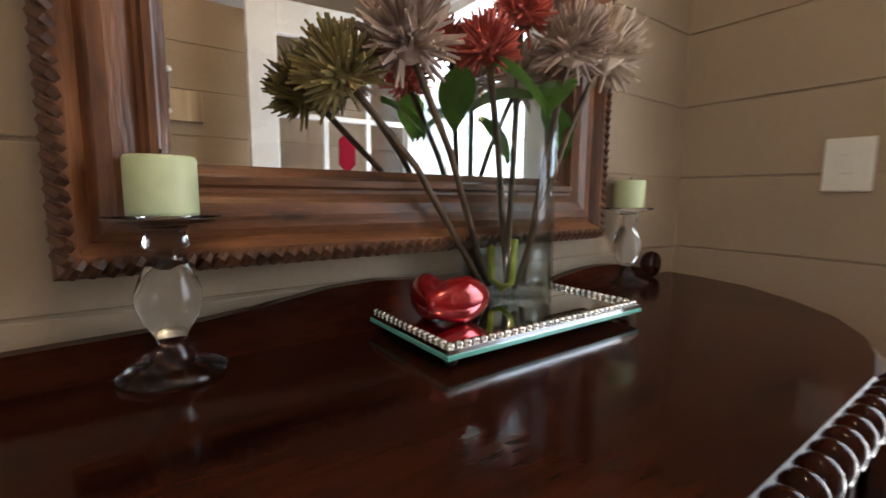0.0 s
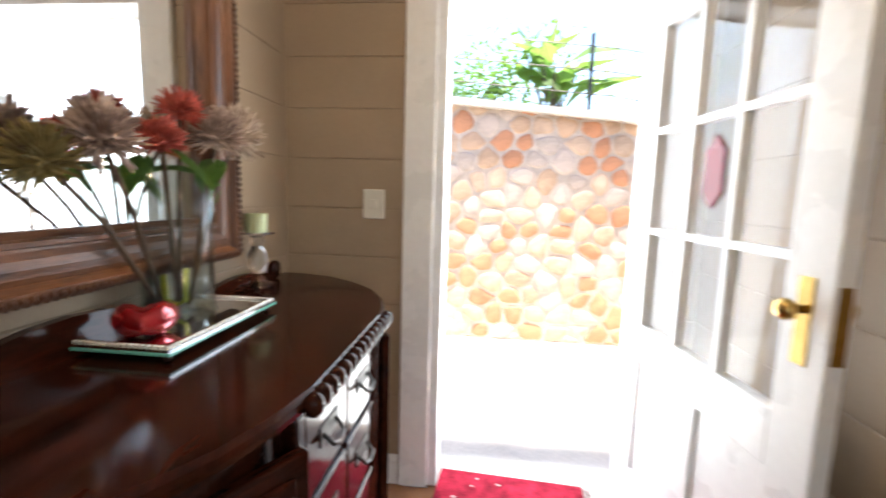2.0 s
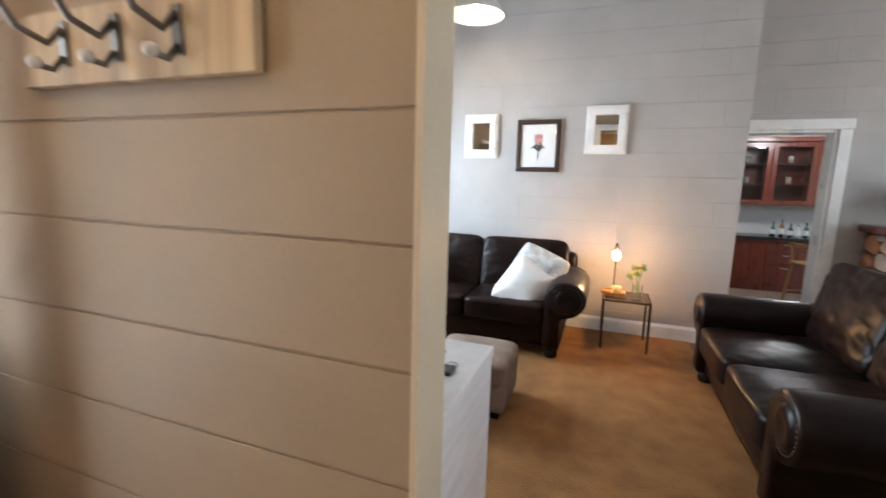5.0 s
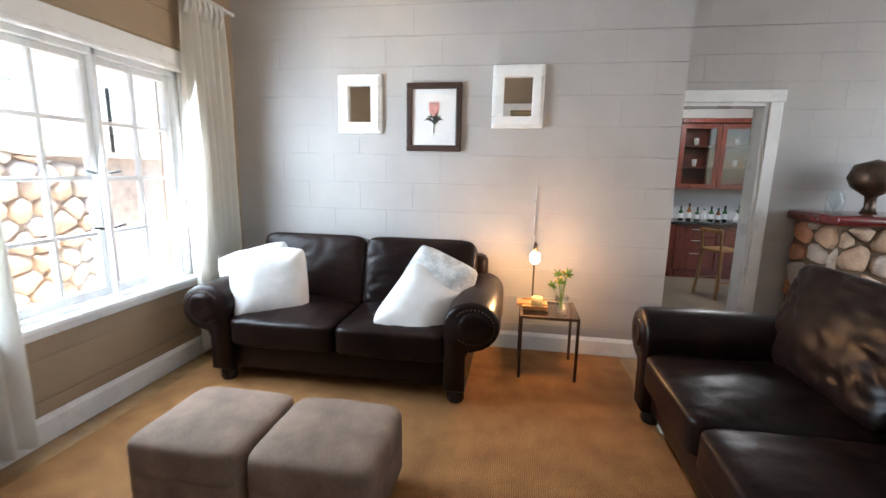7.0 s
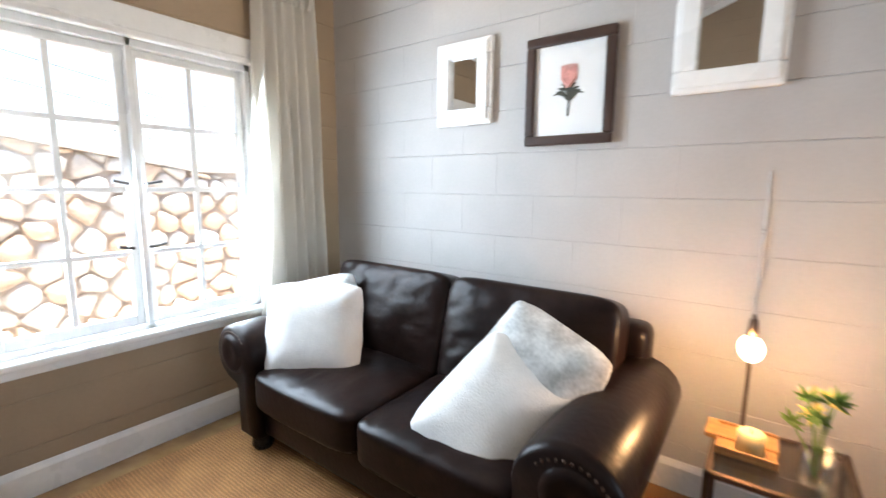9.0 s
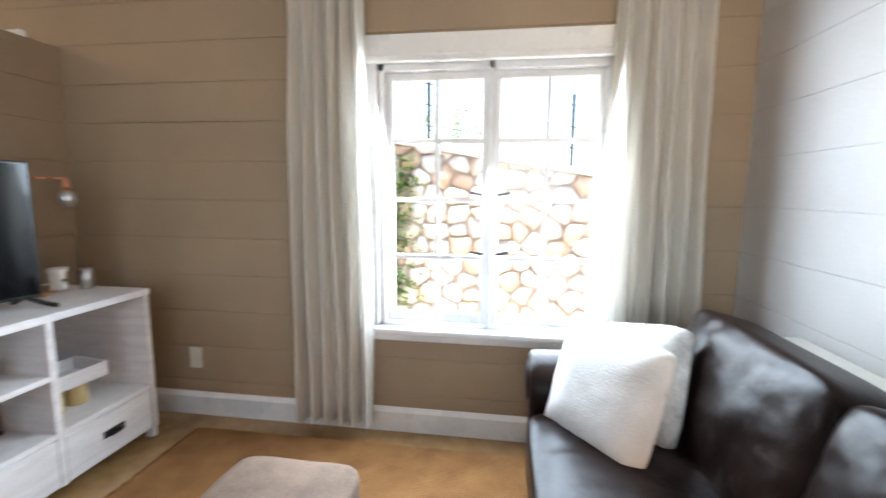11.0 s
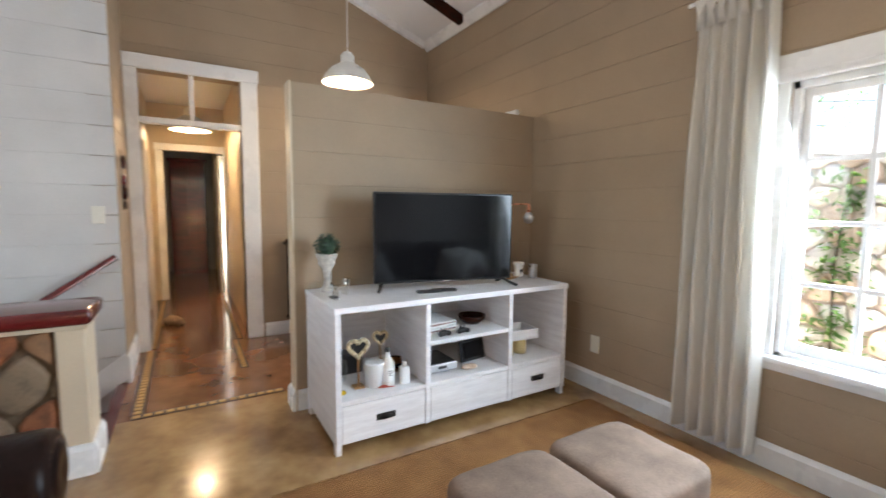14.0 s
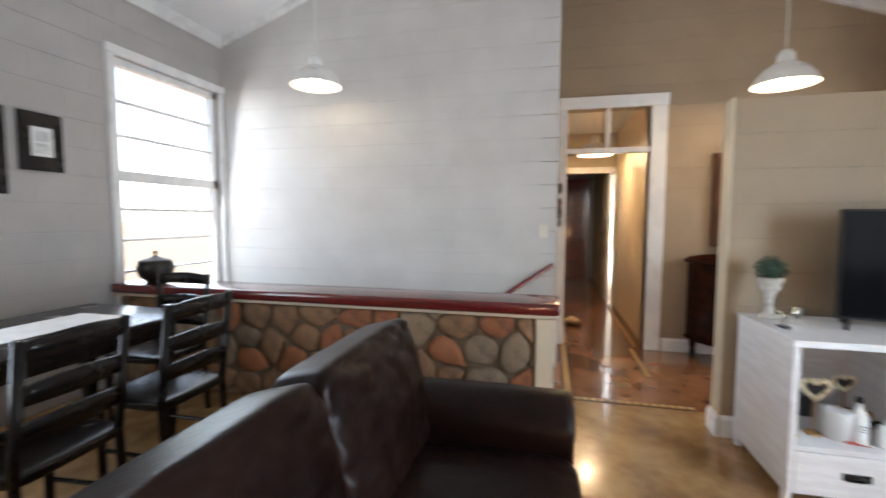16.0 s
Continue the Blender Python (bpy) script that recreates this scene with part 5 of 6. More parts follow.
bw2 = thing("dark_bowl", "dark brown shallow bowl", "bowl", pose(0.42, -0.86, 0.525))
part("bowl", lathe([(0, 0), (0.05, 0), (0.085, 0.03), (0.09, 0.055), (0.084, 0.055), (0.075, 0.03), (0, 0.01)], 28), MAHOG, bw2, smooth=True)
dc = thing("decoder", "black and silver satellite decoder", "decoder", pose(0.42, -1.16, 0.284, 0, 0, 0))
part("case", box(-0.12, -0.11, 0.008, 0.118, 0.11, 0.058, 0.004), BLACK, dc)
part("front", box(0.118, -0.11, 0.012, 0.124, 0.11, 0.055, 0.002), STEEL, dc, "silver front panel")
part("display", box(0.124, -0.02, 0.026, 0.1255, 0.04, 0.042), BLACK, dc)
pf = thing("photo_frame", "small black digital photo frame standing on the shelf", "photo frame", pose(0.46, -0.87, 0.29, 0, -12, 8))
part("frame", box(-0.01, -0.10, 0, 0.006, 0.10, 0.135, 0.004), BLACK, pf)
part("screen", box(0.006, -0.085, 0.018, 0.0075, 0.085, 0.12), SCREEN, pf)
part("stand", tube([(-0.01, 0, 0.07), (-0.06, 0, 0.0)], 0.005, 6), BLACK, pf)
sh = thing("seashell", "brown and white seashell on shelf", "shell", pose(0.56, -0.97, 0.284))
part("shell", blob(0.05, 2, (0.7, 1.1, 0.3), 0.5, None, (0, 0, 0.014)), PETALPALE, sh, smooth=True)
# right bay
for y in (-0.60, -0.49):
    ca = thing("candle", "cream pillar candle in the cabinet", "candle", pose(0.47, y, 0.284), group="cream candles")
    part("wax", lathe([(0, 0), (0.043, 0), (0.043, 0.11), (0.035, 0.112), (0, 0.1)], 24), YELLOWWAX, ca, smooth=True)
    part("wick", tube([(0, 0, 0.1), (0, 0.002, 0.118)], 0.0015, 5), BLACK, ca)
bxx = thing("white_crate", "shallow white wooden crate resting on candles", "crate", pose(0.47, -0.545, 0.403, 0, 0, -6))
part("bottom", box(-0.10, -0.13, 0, 0.10, 0.13, 0.008), LIMED, bxx)
for a in ((-0.10, -0.13, 0.10, -0.12), (-0.10, 0.12, 0.10, 0.13), (-0.10, -0.13, -0.09, 0.13), (0.09, -0.13, 0.10, 0.13)):
    part("side", box(a[0], a[1], 0.004, a[2], a[3], 0.065, 0.002), LIMED, bxx)
# sockets, switches, cable
def plate(x, y, z, m, w, h, label, rockers=1):
    t = thing("light_switch" if rockers else "wall_socket", label, "switch" if rockers else "socket", m)
    part("plate", box(-w / 2, -0.012, -h / 2, w / 2, 0, h / 2, 0.004), PLASTIC, t)
    for k in range(max(1, rockers)):
        part("rocker", box(-w * 0.16, -0.016, -h * 0.17 + 0.0, w * 0.16, -0.010, h * 0.17, 0.002), PLASTIC, t)
    return t


plate(0, 0, 0, pose(-1.408, -0.005, 1.22), 0.088, 0.12, "ivory light switch on the taupe wall")
plate(0, 0, 0, pose(-1.035, -2.95, 1.20, 0, 0, 90), 0.075, 0.12, "ivory light switch on the pale wall")
plate(0, 0, 0, pose(0.705, -0.005, 0.33), 0.07, 0.12, "ivory wall socket beside the cabinet", 0)
plate(0, 0, 0, pose(-0.115, -0.80, 0.33, 0, 0, -90), 0.12, 0.12, "white wall socket on the entry partition", 0)

# ---- entry: coat hooks ----
hk = thing("coat_rack", "streaked wooden board with three iron coat hooks and ceramic knobs", "coat rack", pose(-0.116, -1.326, 1.527))
part("board", box(-0.022, -0.29, -0.067, 0, 0.29, 0.067, 0.003), BOARD, hk)
for y in (-0.135, 0.015, 0.155):
    h = part("hook", tube([(-0.026, y, 0.03), (-0.05, y, 0.0), (-0.095, y, 0.015), (-0.125, y, 0.065), (-0.135, y, 0.11)], 0.0065, 8), PEWTER, hk, smooth=True)
    part("plate", box(-0.027, y - 0.011, -0.035, -0.021, y + 0.011, 0.045, 0.002), PEWTER, h)
    part("lower_hook", tube([(-0.026, y, -0.02), (-0.045, y, -0.045), (-0.065, y, -0.042)], 0.006, 8), PEWTER, h, smooth=True)
    part("knob", blob(0.015, 2, (1, 1, 0.9), 0, None, (-0.136, y, 0.12)), CERAMIC, h, "white ceramic knob", True)
    part("knob", blob(0.012, 2, (1, 1, 1), 0, None, (-0.073, y, -0.038)), CERAMIC, h, "white ceramic knob", True)

# ---- entry: sideboard ----
sb = thing("sideboard", "polished dark mahogany bow-front sideboard with carved edge", "sideboard")
CY, HW, FX = -0.84, 0.785, -1.222
def outline(inset):
    """Half-round front: flat middle, ends curving back to the wall."""
    pts = [(WA + 0.02, CY - HW + inset)]
    prof = [(0.0, 1.0), (0.18, 0.985), (0.40, 0.94), (0.62, 0.83), (0.80, 0.70), (0.91, 0.56), (0.965, 0.44), (0.985, 0.36), (1.0, 0.30), (1.0, 0.0)]
    half = [(WA + 0.02 + (FX - WA - 0.02 - inset) * a, (HW - inset) * b) for a, b in prof]
    return [(x, CY - y) for x, y in half] + [(x, CY + y) for x, y in half[::-1][1:]]
bm = bmesh.new()
lev = [(0.895, 0.012), (0.902, 0.002), (0.912, 0.0), (0.922, 0.002), (0.930, 0.010)]
rings = [[bm.verts.new((x, y, z)) for x, y in outline(i)] for z, i in lev]
n = len(rings[0])
for a, b in zip(rings, rings[1:]):
    for i in range(n):
        bm.faces.new((a[i], a[(i + 1) % n], b[(i + 1) % n], b[i]))
bm.faces.new(rings[0]), bm.faces.new(rings[-1])
bmesh.ops.recalc_face_normals(bm, faces=bm.faces[:])
part("top", bm, MAHOG, sb)
part("body", prism(outline(0.035), 0.18, 0.895), MAHOG, sb)
part("plinth_moulding", prism(outline(0.02), 0.165, 0.19), MAHOG, sb)
# gadrooned edge round the flat middle
bm = bmesh.new()
for k in range(15):
    y = CY - 0.262 + k * 0.0374
    blob(0.0205, 2, (0.9, 0.86, 1.15), 0, bm, (FX + 0.004, y, 0.911))
tagged(part("carved_edge", bm, MAHOG, sb, "carved scalloped edge moulding", True), kind="stuff")
for row, (z0, z1) in enumerate(((0.70, 0.87), (0.50, 0.68), (0.22, 0.48))):
    for c in range(2):
        y0, y1 = CY - 0.235 + c * 0.237, CY - 0.235 + c * 0.237 + 0.23
        dr = part("drawer", box(FX - 0.05, y0, z0, FX - 0.024, y1, z1, 0.006), MAHOG, sb)
        yc, zc = (y0 + y1) / 2, (z0 + z1) / 2
        part("handle", tube([(FX - 0.022, yc - 0.035, zc + 0.01), (FX - 0.002, yc - 0.03, zc - 0.012), (FX + 0.0, yc, zc - 0.02), (FX - 0.002, yc + 0.03, zc - 0.012), (FX - 0.022, yc + 0.035, zc + 0.01)], 0.0045, 8), IRON, dr, "dark bail handle", True)
        part("handle_plate", box(FX - 0.024, yc - 0.05, zc - 0.012, FX - 0.021, yc + 0.05, zc + 0.028, 0.001), IRON, dr)
for s in (-1, 1):
    # panelled doors on the curved ends and the corner pilasters
    part("pilaster", box(FX - 0.06, CY + s * 0.262 - 0.02, 0.165, FX - 0.018, CY + s * 0.262 + 0.02, 0.892, 0.008), MAHOG, sb)
    dm = pose(FX - 0.066, CY + s * 0.40, 0.0, 0, 0, s * 30)
    dd = part("door", box(-0.012, -0.13, 0.24, 0.012, 0.13, 0.85, 0.004), MAHOG, sb, m=dm)
    for a in ((-0.10, 0.27, 0.10, 0.30), (-0.10, 0.79, 0.10, 0.82), (-0.10, 0.30, -0.075, 0.79), (0.075, 0.30, 0.10, 0.79)):
        part("moulding", box(0.010, a[0], a[1], 0.02, a[2], a[3], 0.004), MAHOG, dd)
for x, y in ((FX - 0.10, CY - 0.24), (FX - 0.10, CY + 0.24), (WA + 0.07, CY - HW + 0.09), (WA + 0.07, CY + HW - 0.09)):
    part("leg", lathe([(0, 0), (0.022, 0), (0.03, 0.03), (0.02, 0.06), (0.034, 0.12), (0.04, 0.18), (0, 0.18)], 18), MAHOG, sb, smooth=True, m=pose(x, y, 0))
# scrolled back rails
rail = [(-1.60, 0.02), (-1.45, 0.045), (-1.30, 0.05), (-1.20, 0.06), (-1.10, 0.076), (-1.02, 0.08), (-0.94, 0.074), (-0.86, 0.055), (-0.80, 0.03), (-0.76, 0.006)]
part("back_rail", prism([(-1.60, 0.928), *[(y, 0.93 + z) for y, z in rail], (-0.76, 0.928)], WA + 0.03, WA + 0.052, "x"), MAHOG, sb)
for ya, yb in ((-0.67, -0.20),):
    pts = []
    for k in range(21):
        s = k / 20
        pts.append((ya + (yb - ya) * s, 0.93 + 0.008 + 0.045 * math.sin(math.pi * s) ** 0.7))
    part("back_rail", prism([(ya, 0.928), *pts, (yb, 0.928)], WA + 0.03, WA + 0.052, "x"), MAHOG, sb)
part("scroll", lathe([(0, 0), (0.032, 0), (0.036, 0.012), (0.032, 0.024), (0, 0.024)], 20), MAHOG, sb, smooth=True, m=pose(WA + 0.03, -0.20, 0.965, 0, 90))

# ---- entry: framed mirror ----
mr = thing("mirror", "large mirror in a worn carved pine frame above the sideboard", "mirror")
MY0, MY1, MZ0, MZ1 = -1.405, -0.435, 1.045, 1.93
IY0, IY1, IZ0, IZ1 = -1.285, -0.585, 1.18, 1.79
MX = WA + 0.006
def rect(k):
    f = lambda a, b: a + (b - a) * k
    return (f(MY0, IY0), f(MZ0, IZ0)), (f(MY1, IY1), f(MZ1, IZ1))
steps = ((0.0, 0.020), (0.06, 0.052), (0.22, 0.056), (0.27, 0.046), (0.31, 0.036), (0.40, 0.044), (0.52, 0.047), (0.64, 0.043), (0.74, 0.034), (0.78, 0.034), (0.81, 0.048), (0.88, 0.050), (0.91, 0.036), (1.0, 0.022))
for side in "btlr":
    bm = bmesh.new()
    rows = []
    for k, d in steps:
        (ya, za), (yb, zb) = rect(k)
        ends = {"b": ((ya, za), (yb, za)), "t": ((ya, zb), (yb, zb)), "l": ((ya, za), (ya, zb)), "r": ((yb, za), (yb, zb))}[side]
        rows.append([bm.verts.new((MX + d, *e)) for e in ends])
    for k in (1.0, 0.0):
        (ya, za), (yb, zb) = rect(k)
        ends = {"b": ((ya, za), (yb, za)), "t": ((ya, zb), (yb, zb)), "l": ((ya, za), (ya, zb)), "r": ((yb, za), (yb, zb))}[side]
        rows.append([bm.verts.new((MX, *e)) for e in ends])
    for a, b in zip(rows, rows[1:] + rows[:1]):
        bm.faces.new((a[0], a[1], b[1], b[0]))
    bm.faces.new([r[0] for r in rows]), bm.faces.new([r[1] for r in rows])
    bmesh.ops.recalc_face_normals(bm, faces=bm.faces[:])
    part("frame", bm, PINE if side in "bt" else PINEUP, mr)
part("glass", box(MX + 0.006, IY0, IZ0, MX + 0.012, IY1, IZ1), MIRROR, mr)
(ra, rb), (rc2, rd) = rect(0.13)
bm = bmesh.new()
for (y0, z0), (y1, z1) in (((ra, rb), (rc2, rb)), ((ra, rd), (rc2, rd)), ((ra, rb), (ra, rd)), ((rc2, rb), (rc2, rd))):
    ln = math.hypot(y1 - y0, z1 - z0)
    n = int(ln / 0.017)
    for k in range(n):
        f = (k + 0.5) / n
        d = Vector((0, y1 - y0, z1 - z0)).normalized()
        e = Vector((0, -d.z, d.y))
        p = Vector((MX + 0.051, y0 + (y1 - y0) * f, z0 + (z1 - z0) * f))
        tube([p - e * 0.009 - d * 0.007 - Vector((0.004, 0, 0)), p + Vector((0.006, 0, 0)), p + e * 0.009 + d * 0.007 - Vector((0.004, 0, 0))], 0.0068, 6, bm)
tagged(part("rope_carving", bm, CARVED, mr, "dark rope-twist carving"), kind="stuff")

# ---- on the sideboard ----
def candlestick(x, y):
    t = thing("candlestick", "clear glass ball candlestick with a pale green candle", "candlestick", pose(x, y, 0.93), group="glass candlesticks")
    part("holder", lathe([(0, 0.001), (0.055, 0.001), (0.057, 0.006), (0.045, 0.013), (0.024, 0.02), (0.024, 0.028), (0.014, 0.038), (0.017, 0.048), (0.027, 0.066), (0.0345, 0.086), (0.034, 0.102), (0.027, 0.122), (0.018, 0.138), (0.014, 0.146), (0.024, 0.154), (0.02, 0.170), (0.026, 0.178), (0.058, 0.183), (0.059, 0.188), (0, 0.188)], 36), CRYSTAL, t, "clear glass ball stem and plate", True)
    part("candle", lathe([(0, 0.1885), (0.0355, 0.1885), (0.036, 0.192), (0.036, 0.250), (0.034, 0.254), (0.02, 0.251), (0, 0.249)], 32), CANDLE, t, "pale green pillar candle", True)
    part("wick", tube([(0, 0, 0.248), (0.002, 0.001, 0.262)], 0.0014, 5), BLACK, t)


candlestick(-1.712, -1.30)
candlestick(-1.735, -0.338)
ty = thing("mirror_tray", "rectangular mirrored tray with a beaded silver rim", "tray", pose(-1.657, -0.825, 0.93, 0, 0, 0))
part("mirror_top", box(-0.127, -0.207, 0.022, 0.127, 0.207, 0.028), MIRROR, ty)
part("glass_edge", box(-0.129, -0.209, 0.0155, 0.129, 0.209, 0.0219, 0.001), GREENEDGE, ty, "green bevelled glass edge")
for x in (-0.11, 0.11):
    for y in (-0.19, 0.19):
        part("foot", blob(0.009, 2, (1, 1, 0.85), 0, None, (x, y, 0.008)), IRON, ty)
bm = bmesh.new()
for k in range(30):
    for x in (-0.118, 0.118):
        blob(0.0072, 1, (1, 1, 0.8), 0, bm, (x, -0.198 + k * 0.01366, 0.031))
for k in range(17):
    for y in (-0.199, 0.199):
        blob(0.0072, 1, (1, 1, 0.8), 0, bm, (-0.104 + k * 0.013, y, 0.031))
tagged(part("beading", bm, SILVER, ty, "silver bead rim", True), kind="stuff")
ht = thing("glass_heart", "shiny red glass heart lying on the tray", "ornament", pose(-1.635, -0.965, 0.9585, 0, 0, 35))
bm = bmesh.new()
bmesh.ops.create_icosphere(bm, subdivisions=4, radius=1)
for v in bm.verts:
    x, y, z = v.co
    w = abs(x)
    v.co = Vector((x * 0.062, y * 0.046 + 0.030 * w - 0.018 * (1 - w) * (1 if y > 0 else 0.2), z * 0.037 * (0.72 + 0.42 * min(1, w * 1.8)) + 0.034))
part("heart", bm, REDGLASS, ht, smooth=True)
va = thing("vase", "clear glass cylinder vase with proteas in water", "vase", pose(-1.70, -0.775, 0.9585))
VR, VH = 0.082, 0.375
part("glass", lathe([(0, 0.0), (VR, 0.0), (VR, VH), (VR - 0.004, VH), (VR - 0.004, 0.012), (0, 0.012)], 40), VASEGLASS, va, "clear glass cylinder", True)
part("water", lathe([(0, 0.013), (VR - 0.005, 0.013), (VR - 0.005, 0.115), (0, 0.115)], 40), VASEGLASS, va, "clear water", True)


def protea(base, head, size, material, dark, seed, tilt=None):
    """A flower on its stem: a core with many narrow bracts round it."""
    rng = random.Random(seed)
    o = Vector((-1.70, -0.775, 0.9585))
    b, h = Vector(base), Vector(head) - o - Vector((0, 0, 0.045))
    mid = b.lerp(h, 0.55) + Vector((0, 0, 0.03))
    part("stem", tube([b, b.lerp(mid, 0.5), mid, mid.lerp(h, 0.5), h], 0.0055, 8), YSTEM if seed % 2 else STEM, va, smooth=True)
    up = ((h - mid).normalized() + Vector((0, 0, 0.25))).normalized() if tilt is None else Vector(tilt).normalized()
    s = up.orthogonal().normalized()
    u = up.cross(s)
    bm = blob(size * 0.42, 2, (1, 1, 1), 0.1, None, tuple(h))
    for k in range(230):
        a, e = rng.uniform(0, 6.283), math.asin(rng.uniform(-0.75, 0.98))
        d = s * math.cos(a) * math.cos(e) + u * math.sin(a) * math.cos(e) + up * math.sin(e)
        d2 = (d * 0.8 + up * rng.uniform(0.0, 0.8) + Vector((rng.uniform(-.3, .3), rng.uniform(-.3, .3), rng.uniform(-.3, .3)))).normalized()
        ln = size * rng.uniform(0.5, 0.9)
        tube([h + d * size * 0.25, h + d * size * 0.25 + d2 * ln * 0.45, h + d * size * 0.25 + d2 * ln * 0.85], size * 0.075, 4, bm, 0.3)
    part("flower_head", bm, material, va, dark)


protea((-0.03, -0.02, 0.02), (-1.665, -1.01, 1.40), 0.085, PETALDRY, "dried mauve-brown protea head", 2)
protea((-0.02, -0.04, 0.02), (-1.70, -1.09, 1.35), 0.075, PETALOLIVE, "faded olive protea head", 8)
protea((0.03, -0.01, 0.02), (-1.66, -0.575, 1.46), 0.095, PETALPALE, "pale dried protea head", 12)
protea((0.01, 0.03, 0.02), (-1.635, -0.70, 1.44), 0.08, PETALDRY, "dried mauve-brown protea head", 4)
protea((-0.02, 0.02, 0.02), (-1.65, -0.875, 1.41), 0.06, PETALRED, "red protea flower", 10, (0.2, 0, 1))
protea((0.0, 0.0, 0.02), (-1.67, -0.785, 1.49), 0.06, PETALRED, "red protea flower", 14, (0.2, 0.2, 1))
part("stem", tube([(-0.035, -0.01, 0.11), (-0.03, -0.01, 0.03), (0.0, -0.012, 0.018), (0.025, -0.012, 0.03), (0.03, -0.012, 0.11)], 0.006, 8), YSTEM, va, "bent yellow-green stem", True)
for k, (x, y, z, a, t) in enumerate(((-1.63, -0.86, 1.36, 40, 20), (-1.65, -0.80, 1.33, 200, -20), (-1.68, -0.70, 1.32, 100, 25), (-1.62, -0.74, 1.35, 300, 10), (-1.66, -0.92, 1.34, 150, 15))):
    bm = bmesh.new()
    rows = []
    for i in range(9):
        f = i / 8
        wd = 0.03 * math.sin(math.pi * min(1, f * 0.95 + 0.03)) ** 0.8
        rows.append([bm.verts.new((f * 0.11 - 0.02, wd * q, -0.05 * f * f + 0.012 * abs(q))) for q in (-1, 0, 1)])
    for r1, r2 in zip(rows, rows[1:]):
        for i in range(2):
            bm.faces.new((r1[i], r1[i + 1], r2[i + 1], r2[i]))
    bmesh.ops.solidify(bm, geom=bm.faces[:], thickness=0.0012)
    part("leaf", bm, LEAF, va, smooth=True, m=pose(x + 1.70, y + 0.775, z - 0.985, 0, t, a))
# ---- entry floor: mosaic border and rugs ----
mo = thing("mosaic_border", "ochre and dark mosaic tile border set in the floor", "mosaic", kind="structure")
def band(x0, y0, x1, y1):
    part("bed", box(x0, y0, 0.0005, x1, y1, 0.003), TILEDARK, mo)
    lx = abs(x1 - x0) > abs(y1 - y0)
    n = int((abs(x1 - x0) if lx else abs(y1 - y0)) / 0.055)
    for k in range(n):
        if lx:
            c = (x0 + (k + 0.5) * (x1 - x0) / n, (y0 + y1) / 2)
            sx, sy = 0.042, abs(y1 - y0) * 0.52
        else:
            c = ((x0 + x1) / 2, y0 + (k + 0.5) * (y1 - y0) / n)
            sx, sy = abs(x1 - x0) * 0.52, 0.042
        ob = new("tile", tile_mesh)
        ob.parent, ob.location, ob.scale = mo, (c[0], c[1], 0.003), (sx, sy, 1)
bm = box(-0.5, -0.5, 0, 0.5, 0.5, 0.0025, 0.001, 1)
tile_mesh = bpy.data.meshes.new("tile")
bm.to_mesh(tile_mesh)
bm.free()
tile_mesh.materials.append(TILEOCHRE)
band(-0.40, -2.77, -0.33, -1.9)
band(WA + 0.02, -2.78, -0.40, -2.70)
band(WA + 0.02, -2.11, -0.95, -2.05)
band(-4.1, -2.76, WA - 0.02, -2.69)
band(-4.1, -2.06, WA - 0.02, -2.0)
rg = thing("jute_rug", "large woven golden-brown jute rug", "rug")
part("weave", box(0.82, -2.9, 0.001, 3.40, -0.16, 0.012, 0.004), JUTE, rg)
bm = bmesh.new()
rng = random.Random(3)
for k in range(260):
    y = -2.9 + 2.74 * (k + 0.5) / 260
    tube([(0.825, y, 0.006), (0.80 + rng.uniform(-0.008, 0.004), y + rng.uniform(-0.004, 0.004), 0.004)], 0.003, 4, bm)
tagged(part("fringe", bm, JUTE, rg), kind="stuff")
rr = thing("door_rug", "small red patterned rug in the front doorway", "rug", pose(-0.80, 0.02, 0.013, 0, 0, -4))
part("weave", box(-0.31, -0.42, 0, 0.31, 0.05, 0.009, 0.003), REDRUG, rr)
rng = random.Random(8)
for k in range(16):
    x, y, s = rng.uniform(-0.26, 0.26), rng.uniform(-0.38, 0.02), rng.uniform(0.008, 0.022)
    part("motif", prism([(x - s, y), (x, y - s * 0.7), (x + s, y), (x, y + s * 0.7)], 0.0085, 0.0098), RUGPALE, rr)
bm = bmesh.new()
for k in range(50):
    y = -0.41 + 0.45 * k / 49
    tube([(0.305, y, 0.004), (0.345, y + rng.uniform(-0.006, 0.006), 0.003)], 0.002, 4, bm)
tagged(part("fringe", bm, RUGPALE, rr), kind="stuff")

# ---- passage things ----
wr = thing("wardrobe", "dark mahogany wardrobe at the end of the passage", "wardrobe", pose(-6.75, -2.38, 0))
part("carcass", box(-0.35, -0.28, 0.06, 0, 0.30, 2.08, 0.01), REDWOOD, wr)
part("cornice", box(-0.37, -0.31, 2.08, 0.03, 0.33, 2.14, 0.01), REDWOOD, wr)
for a, b in ((-0.27, 0.005), (0.015, 0.29)):
    dd = part("door", box(0, a, 0.1, 0.02, b, 2.04, 0.004), REDWOOD, wr)
    part("knob", blob(0.012, 2, (1, 1, 1), 0, None, (0.03, 0.0 + (0.02 if a > 0 else -0.02), 1.05)), BRASS, dd)
part("plinth", box(-0.34, -0.27, 0, 0, 0.29, 0.06), REDWOOD, wr)
ps = thing("plush_toy", "beige plush toy lying on the passage floor", "toy", pose(-2.72, -2.60, 0))
bm = blob(0.075, 3, (1.3, 0.9, 0.6), 0.15, None, (0, 0, 0.045))
blob(0.05, 3, (1, 1, 0.9), 0.1, bm, (0.1, 0.05, 0.045))
